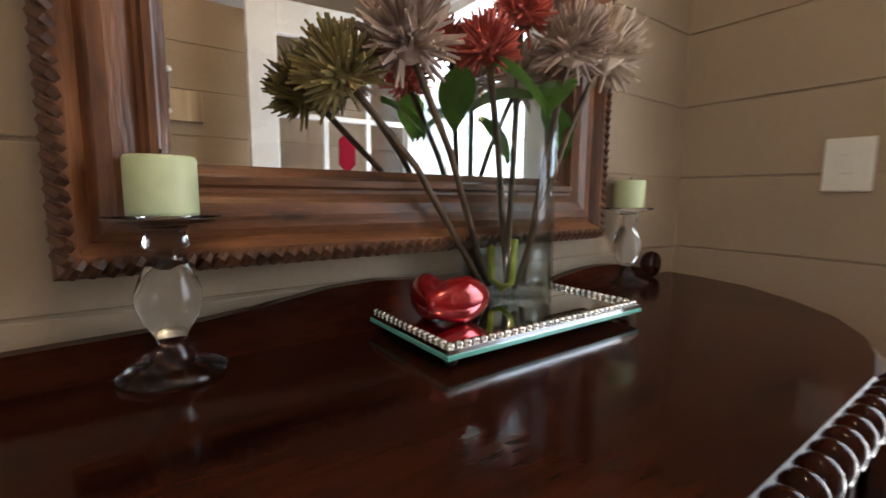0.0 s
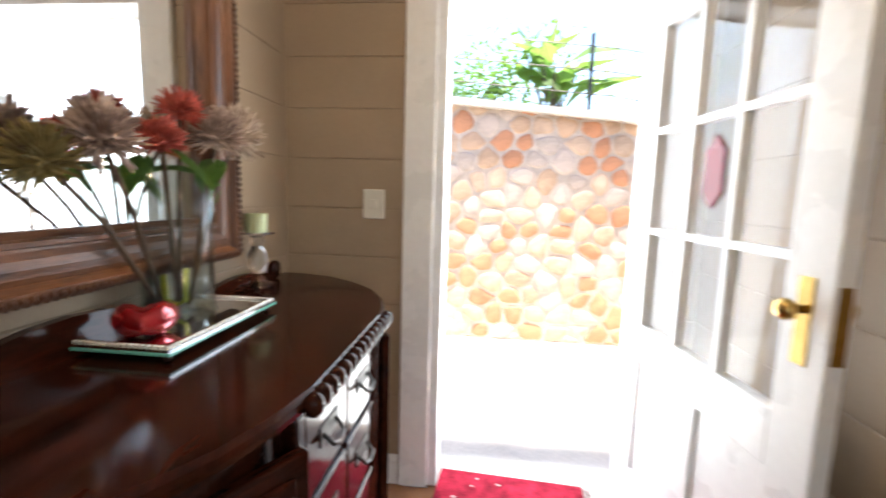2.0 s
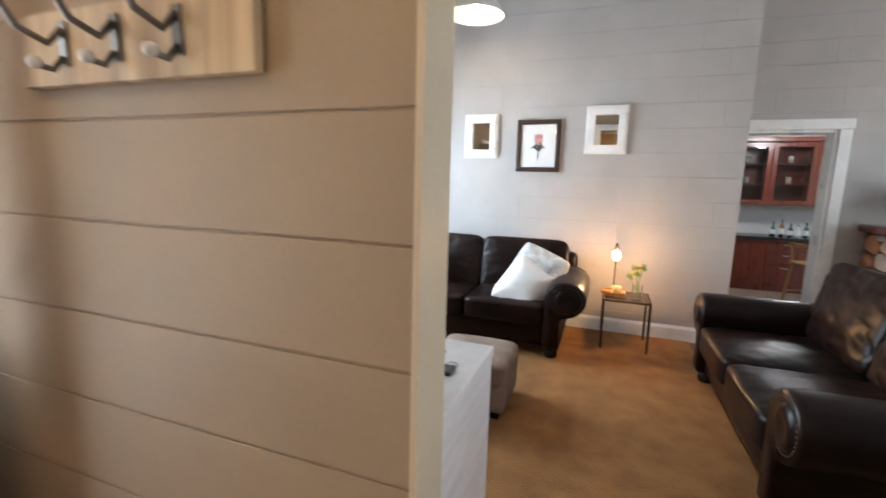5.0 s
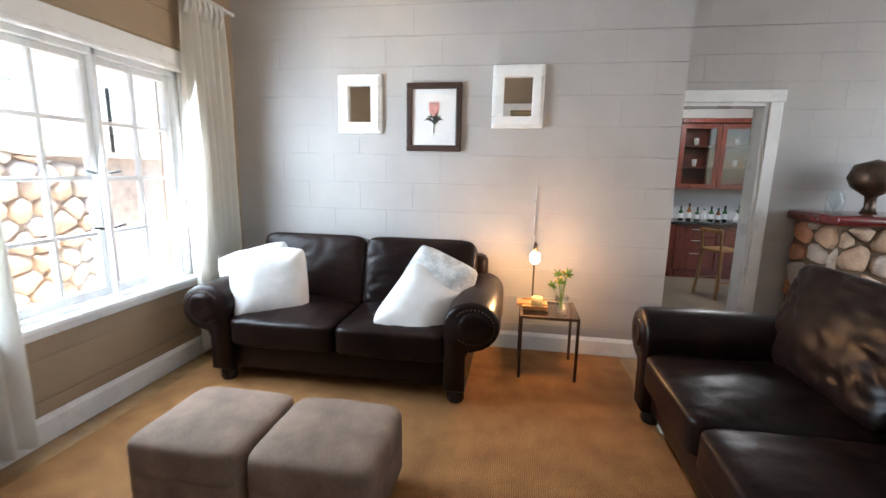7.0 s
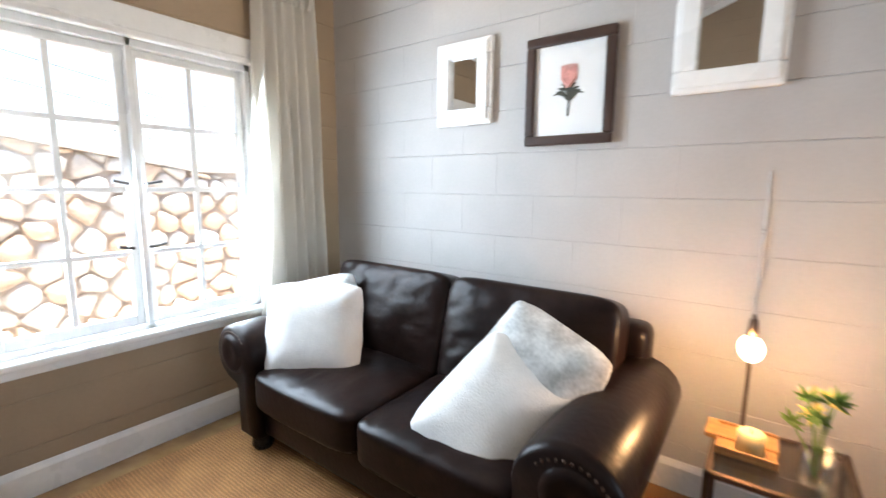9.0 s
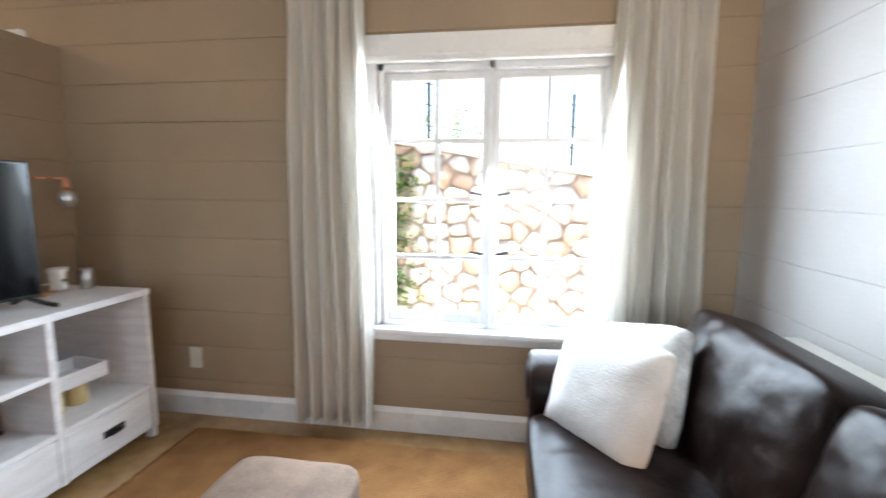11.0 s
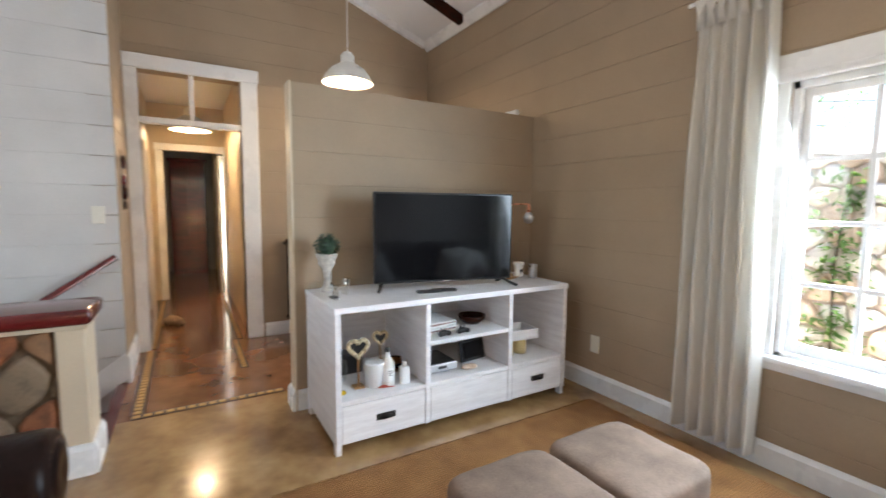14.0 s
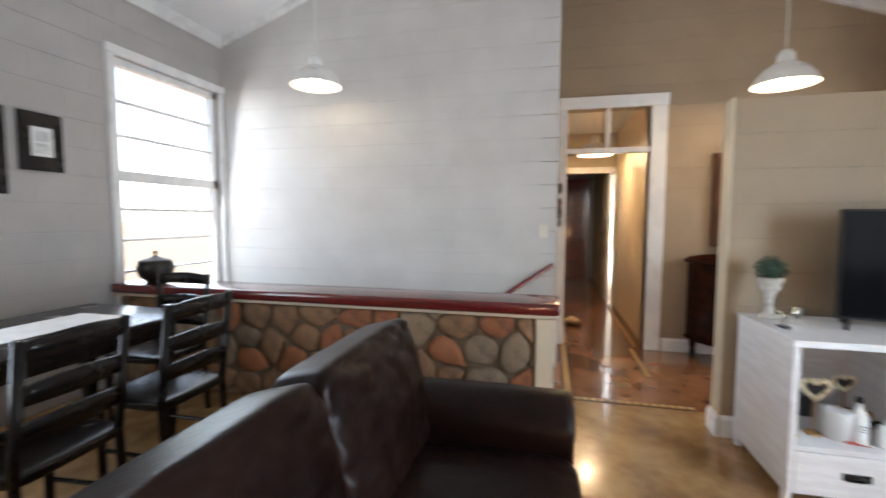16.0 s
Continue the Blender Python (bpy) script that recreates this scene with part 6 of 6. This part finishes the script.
for s in (-1, 1):
    blob(0.028, 2, (1.6, 0.8, 0.8), 0.1, bm, (0.06, 0.09 * s, 0.022)), blob(0.028, 2, (1.6, 0.8, 0.8), 0.1, bm, (-0.1, 0.07 * s, 0.022))
blob(0.02, 2, (1, 1, 1), 0, bm, (0.12, 0.085, 0.06)), blob(0.02, 2, (1, 1, 1), 0, bm, (0.13, 0.02, 0.06))
part("body", bm, PLUSH, ps, smooth=True)
wh = thing("wall_hanging", "row of dark red and brown wooden ornaments hung on a cord", "wall ornament", pose(-1.22, -2.832, 1.45))
part("cord", tube([(0, 0.006, 0.22), (0, 0.006, -0.22)], 0.003, 6), IRON, wh)
for z, s, mt in ((0.13, 0.05, MAHOG), (0.0, 0.045, REDWOOD), (-0.09, 0.055, MAHOG), (-0.18, 0.035, BRONZE)):
    part("ornament", blob(s, 2, (0.8, 0.35, 1.0), 0.2, None, (0, 0.02, z)), mt, wh, smooth=True)

# ---- dining side ----
dt = thing("dining_table", "black wooden dining table with turned legs", "dining table")
part("tabletop", box(0.72, -5.75, 0.725, 2.5, -4.93, 0.76, 0.012, 3), BLACKWOOD, dt, smooth=True)
part("apron", box(0.82, -5.66, 0.63, 2.4, -5.02, 0.725, 0.004), BLACKWOOD, dt)
for x in (0.84, 2.38):
    for y in (-5.64, -5.04):
        part("leg", lathe([(0, 0), (0.028, 0), (0.022, 0.05), (0.04, 0.2), (0.045, 0.42), (0.03, 0.55), (0.045, 0.60), (0.045, 0.725), (0, 0.725)], 20), BLACKWOOD, dt, smooth=True, m=pose(x, y, 0))
rn = thing("table_runner", "white cloth runner along the dining table", "table runner")
part("cloth", box(0.98, -5.48, 0.761, 2.45, -5.18, 0.764, 0.001), WHITEFAB, rn)


def dining_chair(m):
    t = thing("dining_chair", "black wooden dining chair with a curved ladder back", "chair", m, group="dining chairs")
    part("seat", puff(0.44, 0.42, 0.05, 8, 6), BLACKWOOD, t, smooth=True, m=pose(0, 0, 0.45))
    for x in (-0.19, 0.19):
        part("leg", tube([(x, -0.18, 0), (x, -0.17, 0.43)], 0.018, 10), BLACKWOOD, t)
        part("back_post", tube([(x, 0.2, 0), (x, 0.18, 0.45), (x, 0.24, 0.92)], 0.018, 10), BLACKWOOD, t, smooth=True)
    for z, y in ((0.60, 0.2), (0.73, 0.215), (0.88, 0.235)):
        pts = [(-0.19 + 0.38 * k / 8, y + 0.025 * math.sin(math.pi * k / 8), z) for k in range(9)]
        bm = bmesh.new()
        r = []
        for p in pts:
            bulge = 0.03 + 0.018 * math.sin(math.pi * (p[0] + 0.19) / 0.38)
            r.append([bm.verts.new((p[0], p[1] + dy, p[2] + dz)) for dy, dz in ((-0.008, -0.03), (0.008, -0.03), (0.008, bulge), (-0.008, bulge))])
        for a, b in zip(r, r[1:]):
            for i in range(4):
                bm.faces.new((a[i], a[(i + 1) % 4], b[(i + 1) % 4], b[i]))
        bm.faces.new(r[0]), bm.faces.new(r[-1])
        bmesh.ops.recalc_face_normals(bm, faces=bm.faces[:])
        part("back_slat", bm, BLACKWOOD, t, smooth=True)
    part("stretcher", tube([(-0.19, -0.17, 0.2), (-0.19, 0.19, 0.2)], 0.010, 8), BLACKWOOD, t)
    part("stretcher", tube([(0.19, -0.17, 0.2), (0.19, 0.19, 0.2)], 0.010, 8), BLACKWOOD, t)
    return t


ch = dining_chair(pose(1.12, -4.78, 0))
copy_thing(ch, pose(1.72, -4.76, 0, 0, 0, 4))
copy_thing(ch, pose(0.62, -5.35, 0, 0, 0, 92))
pt = thing("black_pot", "round black iron pot on the stone wall", "pot", pose(0.05, -5.95, 0.795))
part("pot", lathe([(0, 0), (0.07, 0), (0.12, 0.05), (0.135, 0.11), (0.12, 0.165), (0.10, 0.18), (0.03, 0.20), (0.0, 0.225)], 28), IRON, pt, smooth=True)
part("lid_knob", blob(0.018, 2, (1, 1, 1), 0, None, (0, 0, 0.235)), IRON, pt)
for x0, x1, z0, z1 in ((0.53, 0.79, 1.61, 1.99), (0.86, 1.14, 1.45, 1.99)):
    pc = thing("picture", "small print in a wide black frame", "picture", pose((x0 + x1) / 2, SOUTH + 0.005, (z0 + z1) / 2), group="black framed pictures")
    w2, h2 = (x1 - x0) / 2, (z1 - z0) / 2
    part("frame", box(-w2, 0, -h2, w2, 0.025, h2, 0.005), BLACKWOOD, pc)
    part("print", box(-w2 * 0.5, 0.025, -h2 * 0.5, w2 * 0.5, 0.027, h2 * 0.5), PAPER, pc)
    for k in range(2):
        part("motif", box(-w2 * 0.32, 0.027, -h2 * 0.4 + k * h2 * 0.42, w2 * 0.32, 0.0282, -h2 * 0.06 + k * h2 * 0.42), GREYFAB, pc)

# ---- corner fireplace ----
fp = thing("fireplace", "rubble stone fireplace with a red mahogany mantel", "fireplace", kind="structure")
FX0, FY1 = 3.62, -4.30
part("core", box(FX0, -6.1, 0, WE - 0.005, FY1, 0.98), DARKMORTAR, fp)
part("mantel", box(FX0 - 0.08, -6.12, 0.98, WE - 0.005, FY1 + 0.08, 1.05, 0.02, 3), REDWOOD, fp, "red mahogany mantel", True)
stonework(fp, -6.1, FY1, 0.0, 0.97, 0.22, lambda u, z, d: (FX0 - d, u, z), STONES, 0.02, 0.04, 7)
stonework(fp, FX0, WE - 0.02, 0.0, 0.97, 0.2, lambda u, z, d: (u, FY1 + d, z), STONES, 0.02, 0.04, 9)
jr = thing("glass_jar", "clear glass jar on the mantel", "jar", pose(3.86, -4.38, 1.05))
part("jar", lathe([(0, 0), (0.05, 0), (0.055, 0.1), (0.03, 0.15), (0.035, 0.17), (0.03, 0.17), (0.025, 0.15), (0.05, 0.1), (0, 0.006)], 24), VASEGLASS, jr, smooth=True)
hd = thing("helmet_ornament", "round dark ornament on the mantel", "ornament", pose(3.86, -4.60, 1.05))
part("ball", lathe([(0, 0), (0.05, 0), (0.03, 0.05), (0.035, 0.12), (0.12, 0.18), (0.15, 0.25), (0.12, 0.34), (0.0, 0.38)], 28), BRONZE, hd, smooth=True)

# ---- kitchen beyond the door ----
wall("wall_kitchen_back", "x", 8.0, -1, -7.4, -2.4, -0.25, 2.5, PALE, 0.1, label="pale kitchen wall", blocks=False)
wall("wall_kitchen_north", "y", -2.5, -1, WE, 8.0, -0.25, 2.5, PALE, 0.1, label="pale kitchen wall", blocks=False)
wall("wall_kitchen_south", "y", -7.3, 1, WE, 8.0, -0.25, 2.5, PALE, 0.1, [(5.6, 7.2, 0.9, 1.9)], label="pale kitchen wall with window opening", blocks=False)
tagged(part("ceiling_kitchen", box(WE, -7.4, 2.4, 8.1, -2.4, 2.5), CEIL), "white flat kitchen ceiling", "ceiling", kind="structure")
kl = thing("ceiling_lamp", "white round kitchen ceiling lamp with a lit globe", "ceiling lamp", pose(6.4, -4.72, 2.4))
part("plate", lathe([(0, 0), (0.2, -0.01), (0.24, -0.045), (0.2, -0.05), (0, -0.04)][::-1], 32), ENAMEL, kl, smooth=True)
part("globe", blob(0.06, 2, (1, 1, 1.1), 0, None, (0, 0, -0.10)), glow("cool_bulb", (0.9, 0.95, 1.0), 12), kl, smooth=True)
lamp("kitchen_light", "POINT", 16, pose(6.4, -4.72, 2.2), (0.95, 0.97, 1.0), r=0.12)


def base_unit(y0, y1, drawers):
    t = thing("kitchen_cabinet", "cherry wood kitchen base cabinet with steel handles", "cabinet", group="kitchen base cabinets")
    part("carcass", box(7.42, y0, -0.25, 7.98, y1, 0.57), KITWOOD, t)
    if drawers:
        for a, b in ((-0.12, 0.18), (0.20, 0.38), (0.40, 0.55)):
            f = part("drawer", box(7.40, y0 + 0.008, a, 7.42, y1 - 0.008, b, 0.005), KITWOOD, t)
            part("handle", tube([(7.40, (y0 + y1) / 2 - 0.06, b - 0.05), (7.375, (y0 + y1) / 2 - 0.05, b - 0.05), (7.375, (y0 + y1) / 2 + 0.05, b - 0.05), (7.40, (y0 + y1) / 2 + 0.06, b - 0.05)], 0.007, 8), STEEL, f)
    else:
        f = part("door", box(7.40, y0 + 0.008, -0.12, 7.42, y1 - 0.008, 0.55, 0.005), KITWOOD, t)
        part("panel", box(7.393, y0 + 0.07, -0.05, 7.40, y1 - 0.07, 0.48, 0.006), KITWOOD, f)
        part("handle", tube([(7.40, y1 - 0.05, 0.42), (7.375, y1 - 0.05, 0.43), (7.375, y1 - 0.05, 0.51), (7.40, y1 - 0.05, 0.52)], 0.007, 8), STEEL, f)


def wall_unit(y0, y1):
    t = thing("wall_cabinet", "cherry wood wall cabinet with glass doors and glassware", "cabinet", group="kitchen wall cabinets")
    part("back", box(7.95, y0, 1.10, 7.98, y1, 2.08), KITWOOD, t)
    for y in (y0, y1 - 0.02):
        part("side", box(7.66, y, 1.10, 7.95, y + 0.02, 2.08), KITWOOD, t)
    for z in (1.10, 1.42, 1.74, 2.05):
        part("shelf", box(7.66, y0 + 0.02, z, 7.95, y1 - 0.02, z + 0.02), KITWOOD, t)
    part("cornice", box(7.60, y0, 2.08, 7.98, y1, 2.15, 0.01), KITWOOD, t)
    f = part("door", box(7.64, y0 + 0.004, 1.10, 7.66, y0 + 0.07, 2.07, 0.003), KITWOOD, t)
    part("stile", box(7.64, y1 - 0.07, 1.10, 7.66, y1 - 0.004, 2.07, 0.003), KITWOOD, f)
    part("rail", box(7.64, y0 + 0.07, 1.10, 7.66, y1 - 0.07, 1.17, 0.003), KITWOOD, f)
    part("rail", box(7.64, y0 + 0.07, 2.0, 7.66, y1 - 0.07, 2.07, 0.003), KITWOOD, f)
    part("pane", box(7.649, y0 + 0.07, 1.17, 7.651, y1 - 0.07, 2.0), CABGLASS, f).visible_shadow = False
    for z in (1.44, 1.76):
        for k in range(3):
            yc = y0 + 0.11 + k * (y1 - y0 - 0.22) / 2
            g = thing("tumbler", "glass tumbler inside the cabinet", "glass", pose(7.80, yc, z), group="glassware")
            part("cup", lathe([(0, 0), (0.03, 0), (0.036, 0.11), (0.032, 0.11), (0, 0.01)], 14), CERAMIC if k == 1 else VASEGLASS, g, smooth=True)


ys = [-6.9, -6.3, -5.72, -5.14, -4.56, -4.0]
for k, (a, b) in enumerate(zip(ys, ys[1:])):
    base_unit(a, b, k in (3,))
    wall_unit(a, b)
wt = thing("worktop", "black granite kitchen worktop on cabinets", "worktop")
part("slab", box(7.36, -6.9, 0.57, 7.98, -4.0, 0.61, 0.006), mat("black_granite", (0.02, 0.02, 0.022), 0.2, var=0.3, scale=60), wt)
ov = thing("oven", "stainless steel oven under the worktop", "oven", pose(7.42, -3.7, -0.25))
part("body", box(-0.02, -0.29, 0, 0.56, 0.29, 0.86, 0.006), STEEL, ov)
part("door_glass", box(-0.03, -0.24, 0.15, -0.02, 0.24, 0.60, 0.004), BLACK, ov)
part("handle", tube([(-0.03, -0.2, 0.66), (-0.06, -0.2, 0.66), (-0.06, 0.2, 0.66), (-0.03, 0.2, 0.66)], 0.009, 8), STEEL, ov)
rng = random.Random(2)
for k in range(9):
    b = thing("kitchen_bottle", "small bottle standing on the worktop", "bottle", pose(7.62 + rng.uniform(-0.06, 0.1), -5.55 + k * 0.105, 0.61), group="bottles on the worktop")
    h = rng.uniform(0.16, 0.25)
    part("body", lathe([(0, 0), (0.032, 0), (0.033, h * 0.6), (0.013, h * 0.78), (0.013, h), (0, h)], 16), (BOTTLE, CERAMIC, BOTTLE, AMBER)[k % 4], b, smooth=True)
    part("cap", lathe([(0, h + 0.015), (0.014, h + 0.015), (0.014, h - 0.01), (0, h - 0.01)], 12), BLACK, b)
    part("label", lathe([(0.0335, h * 0.15), (0.0335, h * 0.5)], 16), PAPER, b)
kt = thing("kettle", "brushed steel kettle on the worktop", "kettle", pose(7.65, -5.85, 0.61))
part("body", lathe([(0, 0), (0.075, 0), (0.07, 0.1), (0.05, 0.2), (0.02, 0.22), (0, 0.225)], 24), STEEL, kt, smooth=True)
part("handle", tube([(0, 0.06, 0.18), (0, 0.12, 0.16), (0, 0.12, 0.06), (0, 0.07, 0.03)], 0.01, 8), BLACK, kt, smooth=True)
sl = thing("bar_stool", "honey oak bar stool with a low back", "stool", pose(6.35, -4.78, -0.25, 0, 0, 20))
part("seat", box(-0.18, -0.18, 0.60, 0.18, 0.18, 0.635, 0.012, 2), OAK, sl)
for x in (-0.15, 0.15):
    for y in (-0.15, 0.15):
        part("leg", tube([(x * 1.25, y * 1.25, 0), (x, y, 0.60)], 0.019, 8), OAK, sl)
    part("stretcher", tube([(x * 1.17, -0.17, 0.22), (x * 1.17, 0.17, 0.22)], 0.012, 8), OAK, sl)
for x in (-0.15, 0.15):
    part("back_post", tube([(x, 0.16, 0.63), (x, 0.19, 0.86)], 0.015, 8), OAK, sl)
part("back_rail", box(-0.18, 0.175, 0.84, 0.18, 0.205, 0.89, 0.008), OAK, sl)

# ---- outside ----
gr = tagged(part("ground", box(-400, 0.16, -0.4, 400, 400, -0.06), EARTH), "garden ground", "ground", kind="structure")
tagged(part("ground_2", box(-400, -400, -3.2, 400, 0.16, -2.9), EARTH), "garden ground below the house", "ground", kind="structure")
tagged(part("pavement", box(-3.2, 0.16, -0.06, 6.0, 2.1, -0.015), PAVING), "pale concrete paving outside the front door", "paving", kind="structure")
gt = thing("drain_grate", "narrow slotted drain in the paving", "drain")
part("frame", box(-0.95, 0.93, -0.015, -0.55, 1.03, -0.010), PAVING, gt)
for k in range(2):
    part("slot", box(-0.93, 0.95 + k * 0.04, -0.0098, -0.57, 0.962 + k * 0.04, -0.008), IRON, gt)
XL, XR = -3.0, 6.0
def wtop(x):
    return 1.97 - 0.09 * max(-2.45, x + 0.55) if x < 0.1 else 1.912 - 0.165 * (min(x, 3.5) - 0.1)
rw = thing("garden_wall", "rubble stone retaining wall with a pale coping", "garden wall", kind="structure")
for xa, xb, mt in ((XL, 0.1, MORTAR), (0.1, 3.5, MORTAR), (3.5, XR, MORTAR)):
    part("core", prism([(xa, -0.06), (xb, -0.06), (xb, wtop(xb - 1e-6)), (xa, wtop(xa))], 2.10, 2.45, "y"), mt, rw)
    part("coping", prism([(xa, wtop(xa)), (xb, wtop(xb - 1e-6)), (xb, wtop(xb - 1e-6) + 0.06), (xa, wtop(xa) + 0.06)], 2.03, 2.5, "y"), PAVING, rw)
stonework(rw, -1.9, 0.8, 0.0, 2.1, 0.205, lambda u, z, d: (u, 2.10 - d, z), STONES, 0.02, 0.014, 11, (0.09, 1, 1.97 - 0.09 * 0.55), 170)
stonework(rw, 0.8, 4.3, 0.0, 1.95, 0.225, lambda u, z, d: (u, 2.10 - d, z), PALESTONES, 0.010, 0.06, 12, (0.165, 1, 1.9285), 130)
tagged(part("ground_3", box(-40, 2.45, -0.06, 0.1, 30, 1.72), EARTH), "raised garden bed behind the wall", "ground", kind="structure")
tagged(part("ground_4", box(0.1, 2.45, -0.06, 40, 30, 1.25), EARTH), "raised garden bed behind the wall", "ground", kind="structure")
fn = thing("garden_fence", "thin dark wire fence on the retaining wall", "fence")
for x in (-0.1, 1.6, 3.0, 4.6):
    part("post", tube([(x, 2.3, wtop(x)), (x, 2.3, wtop(x) + 0.75)], 0.02, 8), IRON, fn)
for z in (0.25, 0.45, 0.65):
    part("wire", tube([(-2.8, 2.3, wtop(-2.8) + z), (0.1, 2.3, wtop(0.1) + z), (3.5, 2.3, wtop(3.5) + z), (5.8, 2.3, wtop(5.8) + z)], 0.005, 5), IRON, fn)


def leaf_quad(bm, p, d, ln, wd, rng):
    d = d.normalized()
    s = d.cross(Vector((rng.uniform(-.4, .4), rng.uniform(-.4, .4), 1))).normalized()
    n = s.cross(d)
    a = [p, p + d * ln * 0.35 + s * wd, p + d * ln - n * ln * 0.25, p + d * ln * 0.35 - s * wd, p + d * ln * 0.45 + n * wd * 0.3]
    v = [bm.verts.new(q) for q in a]
    for i, j in ((0, 1), (1, 2), (2, 3), (3, 0)):
        bm.faces.new((v[i], v[j], v[4]))


def shrub(x, y, z, r, h, n, seed, big=False):
    rng = random.Random(seed)
    t = thing("shrub", "broad-leaved garden plant with large leaves" if big else "leafy green garden shrub", "shrub", pose(x, y, z), group="garden shrubs")
    crown = bmesh.new()
    for k in range(6):
        a = rng.uniform(0, 6.28)
        tip = Vector((math.cos(a) * r * 0.6, math.sin(a) * r * 0.6, h * rng.uniform(0.6, 0.95)))
        part("branch", tube([(0, 0, 0), (tip.x * 0.3, tip.y * 0.3, tip.z * 0.5), tuple(tip)], 0.03, 7, taper=0.3), BARK, t)
        for q in range(n // 6):
            o = Vector((rng.gauss(0, 1), rng.gauss(0, 1), rng.gauss(0, 0.8))) * r * 0.36
            d = Vector((rng.gauss(0, 1), rng.gauss(0, 1), rng.uniform(-0.3, 0.9)))
            if big:
                leaf_quad(crown, Vector((tip.x * 0.6, tip.y * 0.6, tip.z * 0.75)) + o * 0.5, d + Vector((0, 0, 0.8)), rng.uniform(0.4, 0.75), rng.uniform(0.08, 0.14), rng)
            else:
                leaf_quad(crown, tip + o, d, rng.uniform(0.07, 0.13), rng.uniform(0.02, 0.035), rng)
    part("crown", crown, LEAFBRIGHT if seed % 2 else LEAF, t)


shrub(-0.35, 3.1, 1.72, 0.5, 1.2, 26, 1, True)
shrub(-1.3, 3.3, 1.72, 0.7, 0.9, 900, 2)
shrub(-3.0, 4.0, 1.72, 1.0, 1.6, 900, 4)
shrub(1.5, 4.6, 1.25, 0.45, 1.3, 240, 9)
shrub(-0.6, 5.2, 1.72, 1.1, 1.5, 900, 6)
# climbing greenery on the wall seen through the window
cp = thing("creeper", "small green creeper growing on the stone wall", "plant")
bm = bmesh.new()
rng = random.Random(14)
for k in range(260):
    z = rng.uniform(0.1, 1.6)
    leaf_quad(bm, Vector((1.35 + rng.gauss(0, 0.10), 2.04, z)), Vector((rng.gauss(0, 1), -0.3, rng.gauss(0, 0.6))), rng.uniform(0.05, 0.1), rng.uniform(0.015, 0.03), rng)
part("foliage", bm, LEAF, cp)
part("stem", tube([(1.35, 2.045, -0.02), (1.32, 2.045, 0.8), (1.38, 2.045, 1.6)], 0.01, 6), BARK, cp)

# ---- stones of the half wall and blocks of the walls ----
stonework(hw, -6.19, -2.98, 0.0, 0.695, 0.24, lambda u, z, d: (0.15 + d, u, z), INSTONES, 0.013, 0.03, 5)
lay_blocks()
